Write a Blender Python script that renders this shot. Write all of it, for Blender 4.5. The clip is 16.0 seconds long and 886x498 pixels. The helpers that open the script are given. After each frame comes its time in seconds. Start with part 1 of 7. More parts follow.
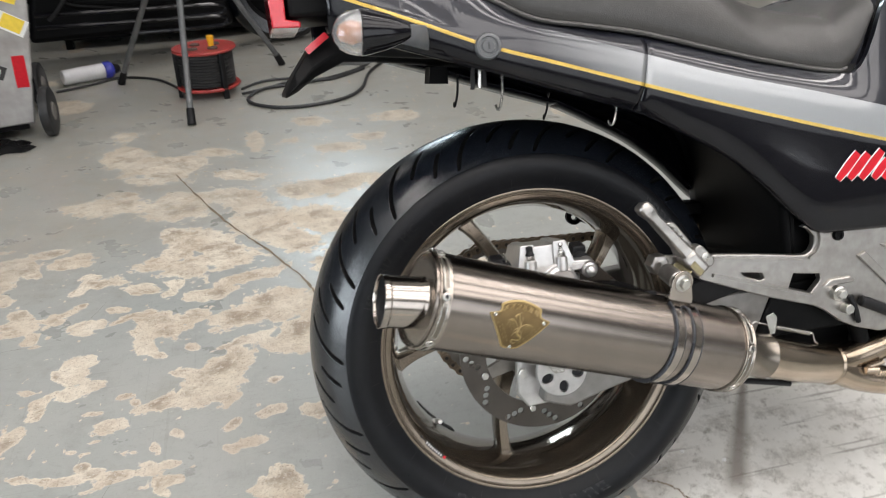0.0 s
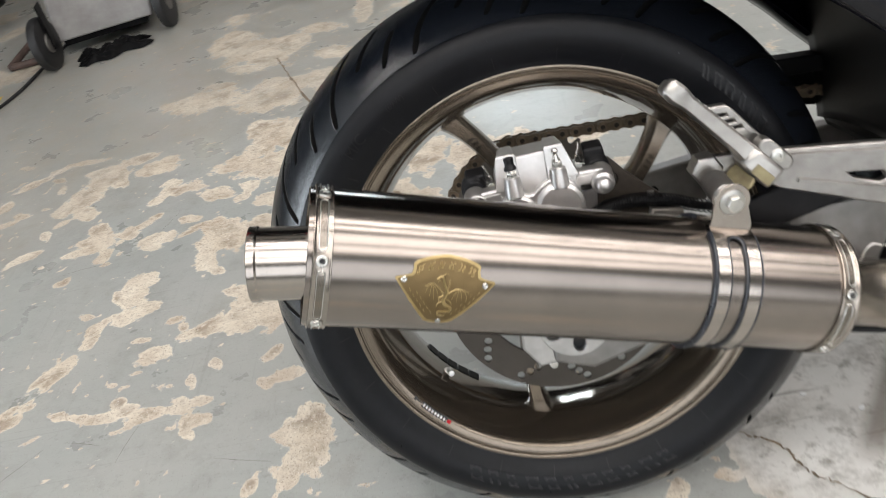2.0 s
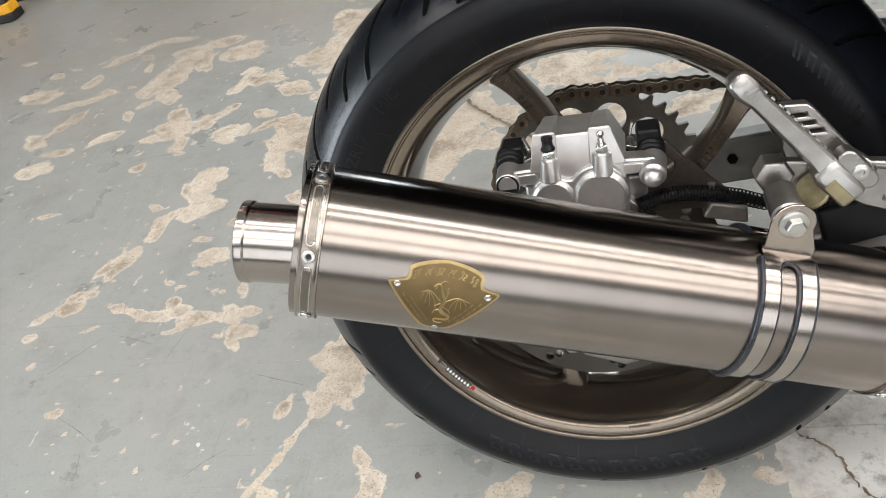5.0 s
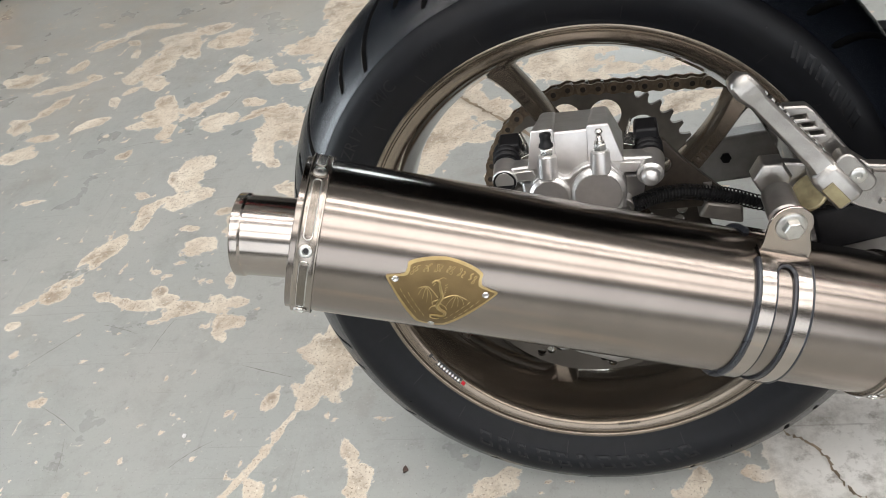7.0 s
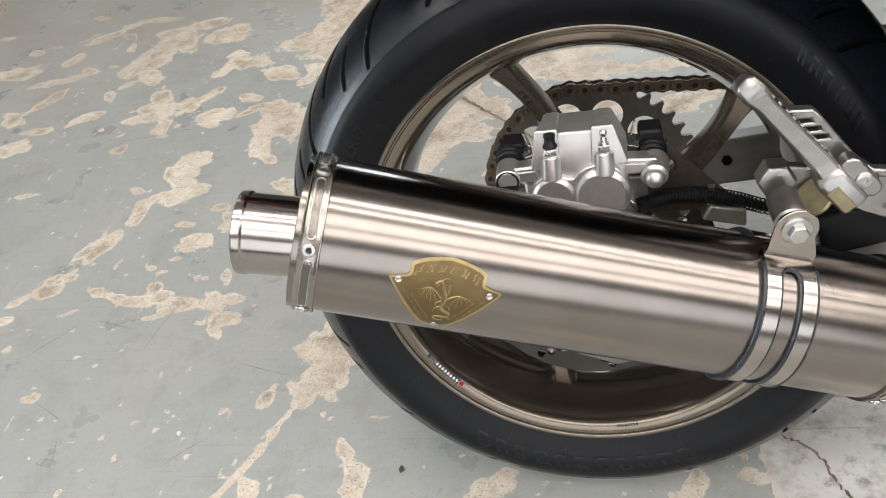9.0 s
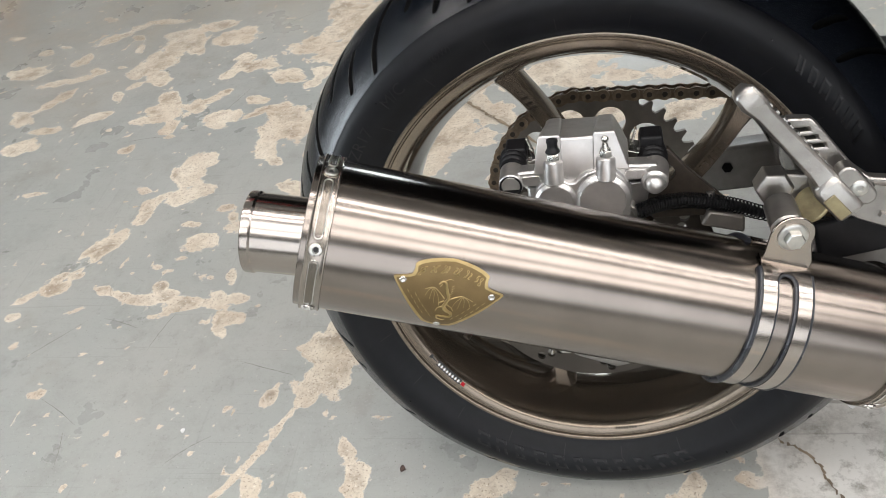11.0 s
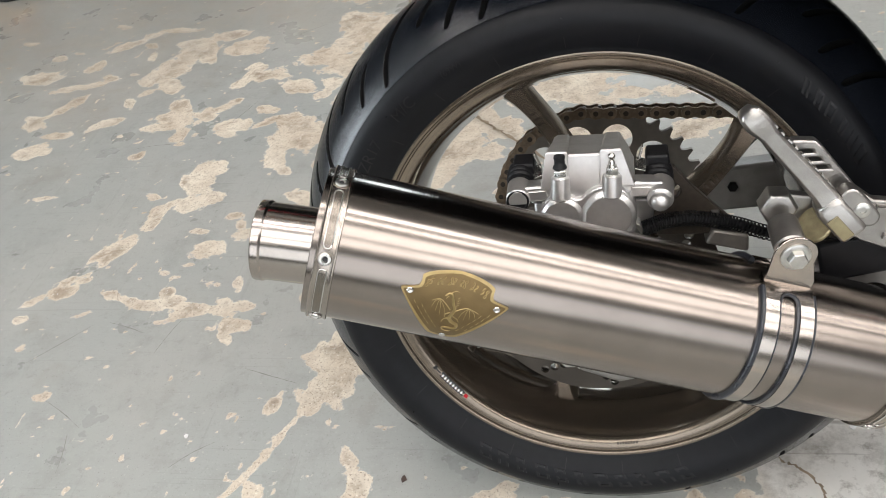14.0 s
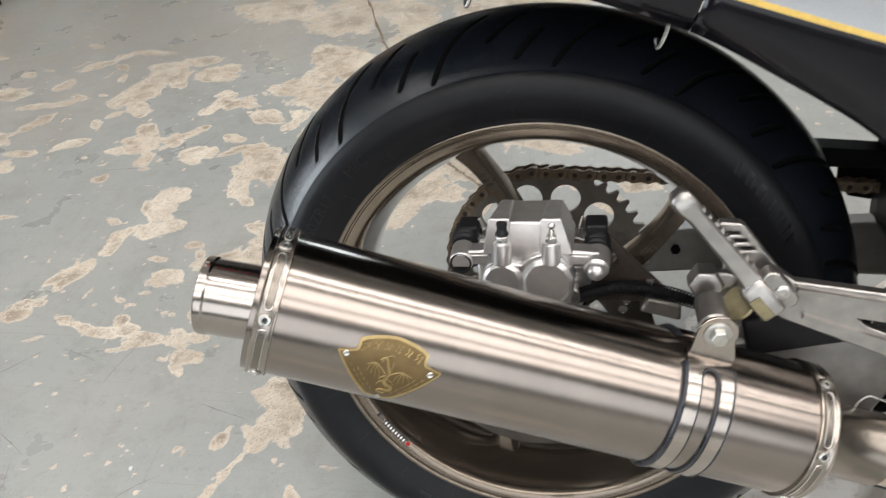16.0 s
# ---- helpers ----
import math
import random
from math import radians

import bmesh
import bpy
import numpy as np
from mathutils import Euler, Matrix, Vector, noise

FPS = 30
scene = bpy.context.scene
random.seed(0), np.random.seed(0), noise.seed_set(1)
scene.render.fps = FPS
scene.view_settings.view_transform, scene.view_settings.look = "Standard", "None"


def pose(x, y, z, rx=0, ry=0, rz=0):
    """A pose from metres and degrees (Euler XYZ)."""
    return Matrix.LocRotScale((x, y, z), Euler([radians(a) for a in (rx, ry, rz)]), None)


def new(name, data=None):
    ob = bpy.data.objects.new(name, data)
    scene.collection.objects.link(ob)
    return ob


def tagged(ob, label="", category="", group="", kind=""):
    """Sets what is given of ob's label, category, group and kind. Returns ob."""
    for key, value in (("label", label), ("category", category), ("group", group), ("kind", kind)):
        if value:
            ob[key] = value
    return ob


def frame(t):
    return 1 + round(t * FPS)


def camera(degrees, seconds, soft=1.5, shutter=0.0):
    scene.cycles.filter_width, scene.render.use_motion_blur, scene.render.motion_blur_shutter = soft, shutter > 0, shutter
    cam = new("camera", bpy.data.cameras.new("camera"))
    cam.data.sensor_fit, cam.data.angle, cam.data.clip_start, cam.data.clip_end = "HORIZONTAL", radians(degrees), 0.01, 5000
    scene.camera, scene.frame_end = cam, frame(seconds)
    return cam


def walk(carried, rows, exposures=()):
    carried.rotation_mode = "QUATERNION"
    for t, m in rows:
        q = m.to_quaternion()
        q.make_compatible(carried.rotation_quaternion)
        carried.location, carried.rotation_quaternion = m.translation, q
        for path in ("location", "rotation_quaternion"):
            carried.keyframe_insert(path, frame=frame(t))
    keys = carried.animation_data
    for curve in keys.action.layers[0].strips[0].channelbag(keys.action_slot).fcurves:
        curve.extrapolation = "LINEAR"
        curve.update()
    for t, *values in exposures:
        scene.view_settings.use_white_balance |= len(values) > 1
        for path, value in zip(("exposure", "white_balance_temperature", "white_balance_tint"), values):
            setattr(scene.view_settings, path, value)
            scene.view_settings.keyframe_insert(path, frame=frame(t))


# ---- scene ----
CAM_FOV = 56.06
PATH = [
    (0.0, -0.3531, -1.0483, 1.0153, 63.251, 2.132, -13.409),
    (0.5, -0.2013, -1.0688, 0.9835, 65.441, 3.475, -8.927),
    (1.0, -0.1331, -1.0087, 0.9410, 64.816, 7.288, -9.059),
    (1.5, -0.0784, -0.9091, 0.9017, 55.982, 11.323, -8.003),
    (2.0, -0.0290, -0.7838, 0.8993, 54.443, 12.692, -2.499),
    (2.5, 0.0486, -0.6963, 0.9082, 54.526, 12.312, 3.395),
    (3.0, 0.0841, -0.6758, 0.9115, 53.316, 13.904, 6.492),
    (3.5, 0.0709, -0.6794, 0.9047, 50.527, 13.600, 7.095),
    (4.0, 0.0581, -0.6775, 0.9135, 49.126, 13.394, 7.167),
    (6.5, 0.0439, -0.6553, 0.9149, 47.272, 11.749, 6.559),
    (7.0, 0.0383, -0.6635, 0.9165, 47.231, 11.374, 6.644),
    (7.5, 0.0354, -0.6626, 0.9149, 47.248, 10.990, 6.755),
    (8.0, 0.0357, -0.6588, 0.9130, 47.198, 10.729, 6.813),
    (8.5, 0.0324, -0.6588, 0.9154, 47.159, 10.580, 6.802),
    (9.0, 0.0294, -0.6595, 0.9164, 47.072, 10.564, 6.687),
    (11.5, 0.0319, -0.6722, 0.9263, 47.621, 10.024, 7.603),
    (12.0, 0.0283, -0.6714, 0.9271, 47.754, 9.957, 7.821),
    (12.5, 0.0271, -0.6737, 0.9281, 47.892, 9.999, 7.907),
    (13.0, 0.0256, -0.6687, 0.9477, 48.157, 9.927, 8.088),
    (13.5, 0.0297, -0.6617, 0.9394, 48.354, 9.731, 8.251),
    (14.0, 0.0318, -0.6780, 0.9307, 48.513, 9.431, 8.435),
    (14.5, 0.0309, -0.6754, 0.9278, 48.579, 9.104, 8.584),
    (15.0, 0.0288, -0.6717, 0.9278, 48.598, 8.566, 8.760),
    (15.5, 0.0313, -0.6647, 0.9367, 48.889, 7.672, 8.908),
    (16.0, 0.0597, -0.6685, 0.9680, 50.009, 6.129, 8.552),
]
cam = camera(CAM_FOV, 16.0, soft=0.45, shutter=0.4)
walk(cam, [(t, pose(x, y, z, rx, ry, rz)) for t, x, y, z, rx, ry, rz in PATH])

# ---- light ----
# A closed workshop: ceiling tubes, a frosted window in the far wall; a side window, a wide band of panes behind the
# camera and broad ceiling panels are unseen and added.
world = bpy.data.worlds.new("workshop_world")
world.use_nodes = True
world.node_tree.nodes["Background"].inputs[0].default_value = (0.8, 0.87, 1.0, 1)
world.node_tree.nodes["Background"].inputs[1].default_value = 0.15
scene.world = world
scene.view_settings.exposure = -0.06
CEILING = 3.0
# rows of tubes, and of unseen broad diffuser panels added as fill: y, share of the power, width
ROWS_Y = [(0.10, 0.28, 0.16), (-0.42, 0.20, 0.16), (-1.35, 0.41, 0.9), (-2.5, 0.42, 0.9), (2.1, 0.12, 0.16), (3.95, 0.27, 0.16)]
TUBES = [(x, y, w) for y, _, w in ROWS_Y for x in (-1.25, 0.05, 1.35, 2.65, 3.85)]
ROW_WATTS = 148.0
WINDOW_WATTS = 30.0


def lamp(name, m, width, height, watts, colour):
    data = bpy.data.lights.new(name, "AREA")
    data.shape, data.size, data.size_y, data.energy, data.color = "RECTANGLE", width, height, watts, colour
    ob = new(name, data)
    ob.matrix_world = m
    return ob


for y, share, w in ROWS_Y:
    lamp("tube_row_light", pose(1.3, y, CEILING - 0.135), 6.2, w, ROW_WATTS * share, (1.0, 0.944, 0.918))
# unseen panes behind the camera, added as soft daylight fill
lamp("added_south_pane_light", pose(1.0, -3.93, 1.5, 90, 0, 0), 5.9, 1.9, 30.0, (0.88, 0.93, 1.0))
# unseen window, added for the tyre's sheen and a brighter left floor
lamp("added_west_window_light", pose(-4.13, -1.1, 1.35, 0, -90, 0), 1.8, 2.2, 75.0, (0.84, 0.93, 1.0))
lamp("window_light", pose(0.12, 4.5, 1.35, -90, 0, 0), 0.8, 1.1, WINDOW_WATTS, (0.78, 0.92, 1.0))

# ---- materials ----


def material(name, base, rough=0.5, metal=0.0, vary=0.12, scale=40.0, bump=0.0, bump_scale=200.0, dirt=None, dirt_amount=0.35, dirt_scale=6.0, coat=0.0, random_tint=0.0, stretch=None, spec=0.5):
    """A surface with grain at a fine scale, stains at a coarse one, and a fine relief."""
    mat = bpy.data.materials.new(name)
    mat.use_nodes = True
    nt = mat.node_tree
    bsdf = nt.nodes["Principled BSDF"]
    link = nt.links.new
    geo = nt.nodes.new("ShaderNodeTexCoord")
    at = geo.outputs["Object"]
    if stretch:
        mp = nt.nodes.new("ShaderNodeMapping")
        mp.inputs["Scale"].default_value = stretch
        link(at, mp.inputs[0])
        at = mp.outputs[0]
    fine = nt.nodes.new("ShaderNodeTexNoise")
    fine.inputs["Scale"].default_value, fine.inputs["Detail"].default_value = scale, 5
    link(at, fine.inputs["Vector"])
    ramp = nt.nodes.new("ShaderNodeMapRange")
    ramp.inputs[1].default_value, ramp.inputs[2].default_value = 0.3, 0.7
    ramp.inputs[3].default_value, ramp.inputs[4].default_value = 1 - vary, 1 + vary
    link(fine.outputs["Fac"], ramp.inputs[0])
    hsv = nt.nodes.new("ShaderNodeHueSaturation")
    hsv.inputs["Color"].default_value = (*base, 1)
    value = ramp.outputs[0]
    if random_tint:
        info = nt.nodes.new("ShaderNodeObjectInfo")
        spread = nt.nodes.new("ShaderNodeMapRange")
        spread.inputs[3].default_value, spread.inputs[4].default_value = 1 - random_tint, 1 + random_tint
        link(info.outputs["Random"], spread.inputs[0])
        times = nt.nodes.new("ShaderNodeMath")
        times.operation = "MULTIPLY"
        link(value, times.inputs[0]), link(spread.outputs[0], times.inputs[1])
        value = times.outputs[0]
    link(value, hsv.inputs["Value"])
    colour = hsv.outputs[0]
    coarse = nt.nodes.new("ShaderNodeTexNoise")
    coarse.inputs["Scale"].default_value, coarse.inputs["Detail"].default_value = dirt_scale, 6
    link(geo.outputs["Object"], coarse.inputs["Vector"])
    if dirt:
        spots = nt.nodes.new("ShaderNodeMapRange")
        spots.inputs[1].default_value, spots.inputs[2].default_value, spots.inputs[4].default_value = 0.45, 0.75, dirt_amount
        link(coarse.outputs["Fac"], spots.inputs[0])
        mix = nt.nodes.new("ShaderNodeMix")
        mix.data_type = "RGBA"
        link(spots.outputs[0], mix.inputs[0]), link(colour, mix.inputs[6])
        mix.inputs[7].default_value = (*dirt, 1)
        colour = mix.outputs[2]
    link(colour, bsdf.inputs["Base Color"])
    gloss = nt.nodes.new("ShaderNodeMapRange")
    gloss.inputs[3].default_value, gloss.inputs[4].default_value = max(rough * 0.8, 0.02), min(rough * 1.2, 1)
    link(coarse.outputs["Fac"], gloss.inputs[0])
    link(gloss.outputs[0], bsdf.inputs["Roughness"])
    bsdf.inputs["Metallic"].default_value = metal
    bsdf.inputs["Coat Weight"].default_value = coat
    bsdf.inputs["Coat Roughness"].default_value = 0.04
    bsdf.inputs["Specular IOR Level"].default_value = spec
    if bump:
        rel = nt.nodes.new("ShaderNodeTexNoise")
        rel.inputs["Scale"].default_value, rel.inputs["Detail"].default_value = bump_scale, 3
        link(at, rel.inputs["Vector"])
        bm_ = nt.nodes.new("ShaderNodeBump")
        bm_.inputs["Strength"].default_value, bm_.inputs["Distance"].default_value = bump, 0.001
        link(rel.outputs["Fac"], bm_.inputs["Height"])
        link(bm_.outputs[0], bsdf.inputs["Normal"])
    return mat


def brushed(name, base, rough, streak):
    """Hairline-brushed steel, the lines running along its length."""
    mat = material(name, base, rough, 1.0, 0.05, 30, 0.04, 900, stretch=(1, 1, 1))
    nt = mat.node_tree
    bsdf = nt.nodes["Principled BSDF"]
    tc = nt.nodes.new("ShaderNodeTexCoord")
    mp = nt.nodes.new("ShaderNodeMapping")
    mp.inputs["Scale"].default_value = streak
    nt.links.new(tc.outputs["UV"], mp.inputs[0])
    hair = nt.nodes.new("ShaderNodeTexNoise")
    hair.inputs["Scale"].default_value, hair.inputs["Detail"].default_value = 1.0, 2
    nt.links.new(mp.outputs[0], hair.inputs["Vector"])
    rg = nt.nodes.new("ShaderNodeMapRange")
    rg.inputs[1].default_value, rg.inputs[2].default_value = 0.25, 0.75
    rg.inputs[3].default_value, rg.inputs[4].default_value = rough * 0.92, rough * 1.10
    nt.links.new(hair.outputs["Fac"], rg.inputs[0])
    nt.links.new(rg.outputs[0], bsdf.inputs["Roughness"])
    b = nt.nodes.new("ShaderNodeBump")
    b.inputs["Strength"].default_value, b.inputs["Distance"].default_value = 0.028, 0.0003
    nt.links.new(hair.outputs["Fac"], b.inputs["Height"])
    nt.links.new(b.outputs[0], bsdf.inputs["Normal"])
    along_it = nt.nodes.new("ShaderNodeTangent")
    along_it.direction_type, along_it.uv_map = "UV_MAP", "uv"
    nt.links.new(along_it.outputs[0], bsdf.inputs["Tangent"])
    bsdf.inputs["Anisotropic"].default_value = 0.8
    return mat


def glowing(name, colour, strength):
    mat = bpy.data.materials.new(name)
    mat.use_nodes = True
    bsdf = mat.node_tree.nodes["Principled BSDF"]
    bsdf.inputs["Base Color"].default_value = (0.8, 0.8, 0.8, 1)
    bsdf.inputs["Emission Color"].default_value = (*colour, 1)
    bsdf.inputs["Emission Strength"].default_value = strength
    return mat


BARREL = brushed("brushed_stainless", (0.268, 0.236, 0.211), 0.225, (0.22, 420, 1))
BARREL_DIM = material("dull_pressed_stainless", (0.21, 0.188, 0.162), 0.26, 1.0, 0.08, 60, 0.03, 500)
RING = material("brushed_end_ring", (0.36, 0.322, 0.285), 0.24, 1.0, 0.06, 80, 0.04, 700)
STRAP_RUBBER = material("blue_black_strap_rubber", (0.017, 0.019, 0.025), 0.28, 0.0, 0.2, 90, 0.15, 500, spec=0.6)
STEEL = material("polished_stainless", (0.40, 0.36, 0.325), 0.16, 1.0, 0.05, 60, 0.03, 500)
PIPE = material("heat_tinted_pipe", (0.42, 0.36, 0.295), 0.2, 1.0, 0.08, 30, 0.05, 400, dirt=(0.28, 0.20, 0.13), dirt_amount=0.5, dirt_scale=9)
# soot in the outlet bore; elsewhere black painted in for shaded holes
SOOT_AND_HOLE_SHADE = material("sooty_bore_and_hole_shade", (0.02, 0.02, 0.022), 0.7, 0.0, 0.3, 80)
BRASS = material("brass_plate", (0.185, 0.130, 0.062), 0.52, 0.9, 0.12, 90, 0.25, 1400, dirt=(0.13, 0.092, 0.045), dirt_amount=0.3)
BRASS_BRIGHT = material("bright_brass_relief", (0.42, 0.315, 0.15), 0.36, 1.0, 0.1, 200)
RUBBER = material("tyre_rubber", (0.0060, 0.0078, 0.0116), 0.25, 0.0, 0.25, 60, 0.16, 1100, dirt=(0.010, 0.0122, 0.0165), dirt_amount=0.5, dirt_scale=22, spec=0.9)
# unscuffed rubber, darkened as well for the shade inside the cuts
GROOVE_SHADED = material("shaded_groove_rubber", (0.004, 0.004, 0.004), 0.8, 0.0, 0.2, 60, spec=0.1)
SIDEWALL = material("sidewall_rubber", (0.0050, 0.0055, 0.0072), 0.43, 0.0, 0.2, 90, 0.10, 1500, dirt=(0.0105, 0.0105, 0.011), dirt_amount=0.4, dirt_scale=16, spec=0.24)
LETTER = material("raised_rubber_letters", (0.0050, 0.0050, 0.0056), 0.30, 0.0, 0.1, 100, spec=0.4)
LINER = material("black_rubber", (0.008, 0.008, 0.009), 0.42, 0.0, 0.2, 150, 0.1, 800, spec=0.22)
BRONZE = material("bronze_rim_paint", (0.215, 0.178, 0.140), 0.24, 0.9, 0.04, 120, 0.015, 900, dirt=(0.19, 0.15, 0.115), dirt_amount=0.2, dirt_scale=40, coat=0.3)
BRONZE_DEEP = material("dark_barrel_paint", (0.19, 0.158, 0.126), 0.09, 0.85, 0.08, 90, 0.03, 900, dirt=(0.06, 0.05, 0.04), dirt_amount=0.4, coat=1.0)
DISC = material("brake_disc_steel", (0.082, 0.074, 0.066), 0.40, 1.0, 0.1, 30, 0.12, 1200, dirt=(0.115, 0.10, 0.088), dirt_amount=0.4, dirt_scale=25)
CALIPER = material("silver_caliper_paint", (0.54, 0.53, 0.52), 0.33, 0.86, 0.05, 150, 0.10, 1200, dirt=(0.29, 0.275, 0.26), dirt_amount=0.35, dirt_scale=40)
CAST = material("cast_aluminium", (0.38, 0.365, 0.345), 0.30, 0.92, 0.10, 80, 0.22, 600, dirt=(0.22, 0.20, 0.18), dirt_amount=0.5, dirt_scale=26)
ALLOY_DULL = material("dull_aluminium", (0.27, 0.26, 0.25), 0.5, 0.8, 0.12, 60, 0.2, 500, dirt=(0.2, 0.18, 0.16), dirt_amount=0.55, dirt_scale=18)
ZINC = material("zinc_plated_steel", (0.55, 0.54, 0.51), 0.27, 1.0, 0.1, 160, 0.05, 700)
CHAIN = material("oily_chain_steel", (0.23, 0.175, 0.12), 0.45, 0.5, 0.35, 180, 0.15, 700, dirt=(0.09, 0.068, 0.046), dirt_amount=0.6, dirt_scale=60, random_tint=0.25)
CHAIN_PIN = material("dark_chain_pin", (0.035, 0.027, 0.02), 0.45, 0.3, 0.3, 180)
SPROCKET = material("dark_sprocket_alloy", (0.20, 0.185, 0.165), 0.42, 0.7, 0.15, 60, 0.1, 600, dirt=(0.12, 0.105, 0.085), dirt_amount=0.5, dirt_scale=20)
GLOSS_BLACK = material("gloss_black_paint", (0.0045, 0.0045, 0.0065), 0.16, 0.0, 0.1, 50, 0.0, dirt=(0.007, 0.007, 0.008), dirt_amount=0.3, dirt_scale=8, coat=0.42, spec=0.12)
CHARCOAL = material("dark_grey_metallic_paint", (0.0105, 0.0115, 0.0175), 0.34, 0.2, 0.12, 900, 0.0, dirt=(0.015, 0.015, 0.02), dirt_amount=0.2, coat=0.7, spec=0.35)
SILVER = material("silver_stripe_paint", (0.27, 0.283, 0.295), 0.33, 0.35, 0.06, 800, 0.0, dirt=(0.24, 0.25, 0.262), dirt_amount=0.2, coat=0.5)
# stripe silver with its shaded rear end put into the colour
SILVER_SHADED = material("silver_paint_shaded_rearward", (0.27, 0.283, 0.295), 0.33, 0.35, 0.06, 800, 0.0, coat=0.5)
GOLD = material("gold_stripe_paint", (0.52, 0.345, 0.06), 0.34, 0.35, 0.08, 300, 0.0, coat=0.6)
PLASTIC = material("matt_black_plastic", (0.0028, 0.0028, 0.0032), 0.48, 0.0, 0.2, 90, 0.12, 700, dirt=(0.006, 0.006, 0.006), dirt_amount=0.4, spec=0.13)
GREY_PLASTIC = material("smoked_grey_plastic", (0.09, 0.095, 0.10), 0.35, 0.0, 0.15, 60, coat=0.3)
VINYL = material("black_grained_vinyl", (0.042, 0.040, 0.038), 0.36, 0.0, 0.12, 120, 0.40, 620, dirt=(0.055, 0.052, 0.050), dirt_amount=0.3)
RED_DECAL = material("red_decal", (0.50, 0.012, 0.022), 0.45, 0.0, 0.1, 120, spec=0.2)
WHITE_DECAL = material("white_decal", (0.75, 0.75, 0.74), 0.45, 0.0, 0.06, 120)
BLACK_DECAL = material("black_decal", (0.02, 0.02, 0.02), 0.45, 0.0, 0.1, 120)
YELLOW_DECAL = material("yellow_decal", (0.80, 0.58, 0.04), 0.45, 0.0, 0.12, 60, dirt=(0.6, 0.45, 0.1), dirt_amount=0.3)
RED_LENS = material("red_lens", (0.55, 0.015, 0.03), 0.12, 0.0, 0.06, 200, 0.1, 400, coat=1.0)
CLEAR_LENS = material("milky_clear_lens", (0.80, 0.81, 0.81), 0.18, 0.0, 0.06, 200, 0.2, 300, coat=1.0)
CLEAR_LENS.node_tree.nodes["Principled BSDF"].inputs["Transmission Weight"].default_value = 0.8
AMBER = material("amber_bulb", (0.75, 0.25, 0.08), 0.3, 0.0, 0.1, 200)
RED_PLASTIC = material("red_reel_plastic", (0.36, 0.035, 0.03), 0.4, 0.0, 0.15, 40, 0.1, 300, dirt=(0.25, 0.04, 0.03), dirt_amount=0.4)
CORD = material("black_cord", (0.016, 0.016, 0.017), 0.5, 0.0, 0.25, 100, 0.2, 400)
GREY_PAINT = material("scuffed_grey_panel", (0.36, 0.35, 0.34), 0.5, 0.0, 0.1, 30, 0.15, 200, dirt=(0.17, 0.15, 0.14), dirt_amount=0.75, dirt_scale=7)
WALL = material("workshop_wall", (0.15, 0.149, 0.144), 0.75, 0.0, 0.08, 12, 0.2, 120, dirt=(0.09, 0.088, 0.083), dirt_amount=0.5, dirt_scale=1.3)
CEIL = material("ceiling_grey", (0.46, 0.45, 0.44), 0.8, 0.0, 0.06, 10, 0.2, 90, dirt=(0.34, 0.33, 0.32), dirt_amount=0.4, dirt_scale=1.0)
TUBE_GLOW = glowing("lit_tube", (1.0, 0.97, 0.93), 2.0)
PANEL_GLOW = glowing("lit_diffuser", (1.0, 0.96, 0.92), 0.8)
# panes glow as daylight; all the windows lie out of view
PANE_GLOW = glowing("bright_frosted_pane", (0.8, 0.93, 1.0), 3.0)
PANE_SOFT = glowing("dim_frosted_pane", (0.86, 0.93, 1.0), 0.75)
WHITE_PLASTIC = material("white_plastic", (0.70, 0.70, 0.72), 0.35, 0.0, 0.06, 40, dirt=(0.5, 0.5, 0.5), dirt_amount=0.3)
BLUE_PLASTIC = material("blue_plastic", (0.04, 0.05, 0.42), 0.35, 0.0, 0.1, 60)
STAND_GREY = material("worn_grey_tube", (0.17, 0.175, 0.18), 0.45, 0.5, 0.15, 40, 0.1, 300, dirt=(0.08, 0.08, 0.08), dirt_amount=0.5)
ENGINE = material("engine_alloy", (0.42, 0.42, 0.42), 0.45, 0.8, 0.15, 30, 0.25, 300, dirt=(0.12, 0.11, 0.10), dirt_amount=0.6, dirt_scale=14)
YELLOW_BODY = material("yellow_tool_plastic", (0.85, 0.42, 0.02), 0.38, 0.0, 0.1, 60, dirt=(0.5, 0.25, 0.03), dirt_amount=0.3)
BRASSY = material("worn_brassy_plating", (0.33, 0.285, 0.17), 0.42, 0.8, 0.2, 120, 0.2, 500, dirt=(0.17, 0.14, 0.09), dirt_amount=0.6, dirt_scale=90)
RUST = material("rusty_brown_steel", (0.085, 0.055, 0.045), 0.65, 0.2, 0.3, 60, 0.3, 300)



def darken_along(mat, dark, x0, x1):
    """Runs the paint from a dark colour, which stands for shade, along the machine, between two places on its length.
    """
    nt = mat.node_tree
    bsdf = nt.nodes["Principled BSDF"]
    source = bsdf.inputs["Base Color"].links[0].from_socket
    tc, xyz, rg, mix = (nt.nodes.new("ShaderNode" + k) for k in ("TexCoord", "SeparateXYZ", "MapRange", "Mix"))
    mix.data_type = "RGBA"
    rg.inputs[1].default_value, rg.inputs[2].default_value = x0, x1
    nt.links.new(tc.outputs["Object"], xyz.inputs[0]), nt.links.new(xyz.outputs["X"], rg.inputs[0])
    nt.links.new(rg.outputs[0], mix.inputs[0]), nt.links.new(source, mix.inputs[7])
    mix.inputs[6].default_value = (*dark, 1)
    nt.links.new(mix.outputs[2], bsdf.inputs["Base Color"])


# the band's rear is darkened for the dark surroundings it reflects
darken_along(SILVER_SHADED, (0.0105, 0.0115, 0.0175), -0.01, 0.20)

# ---- mesh helpers ----


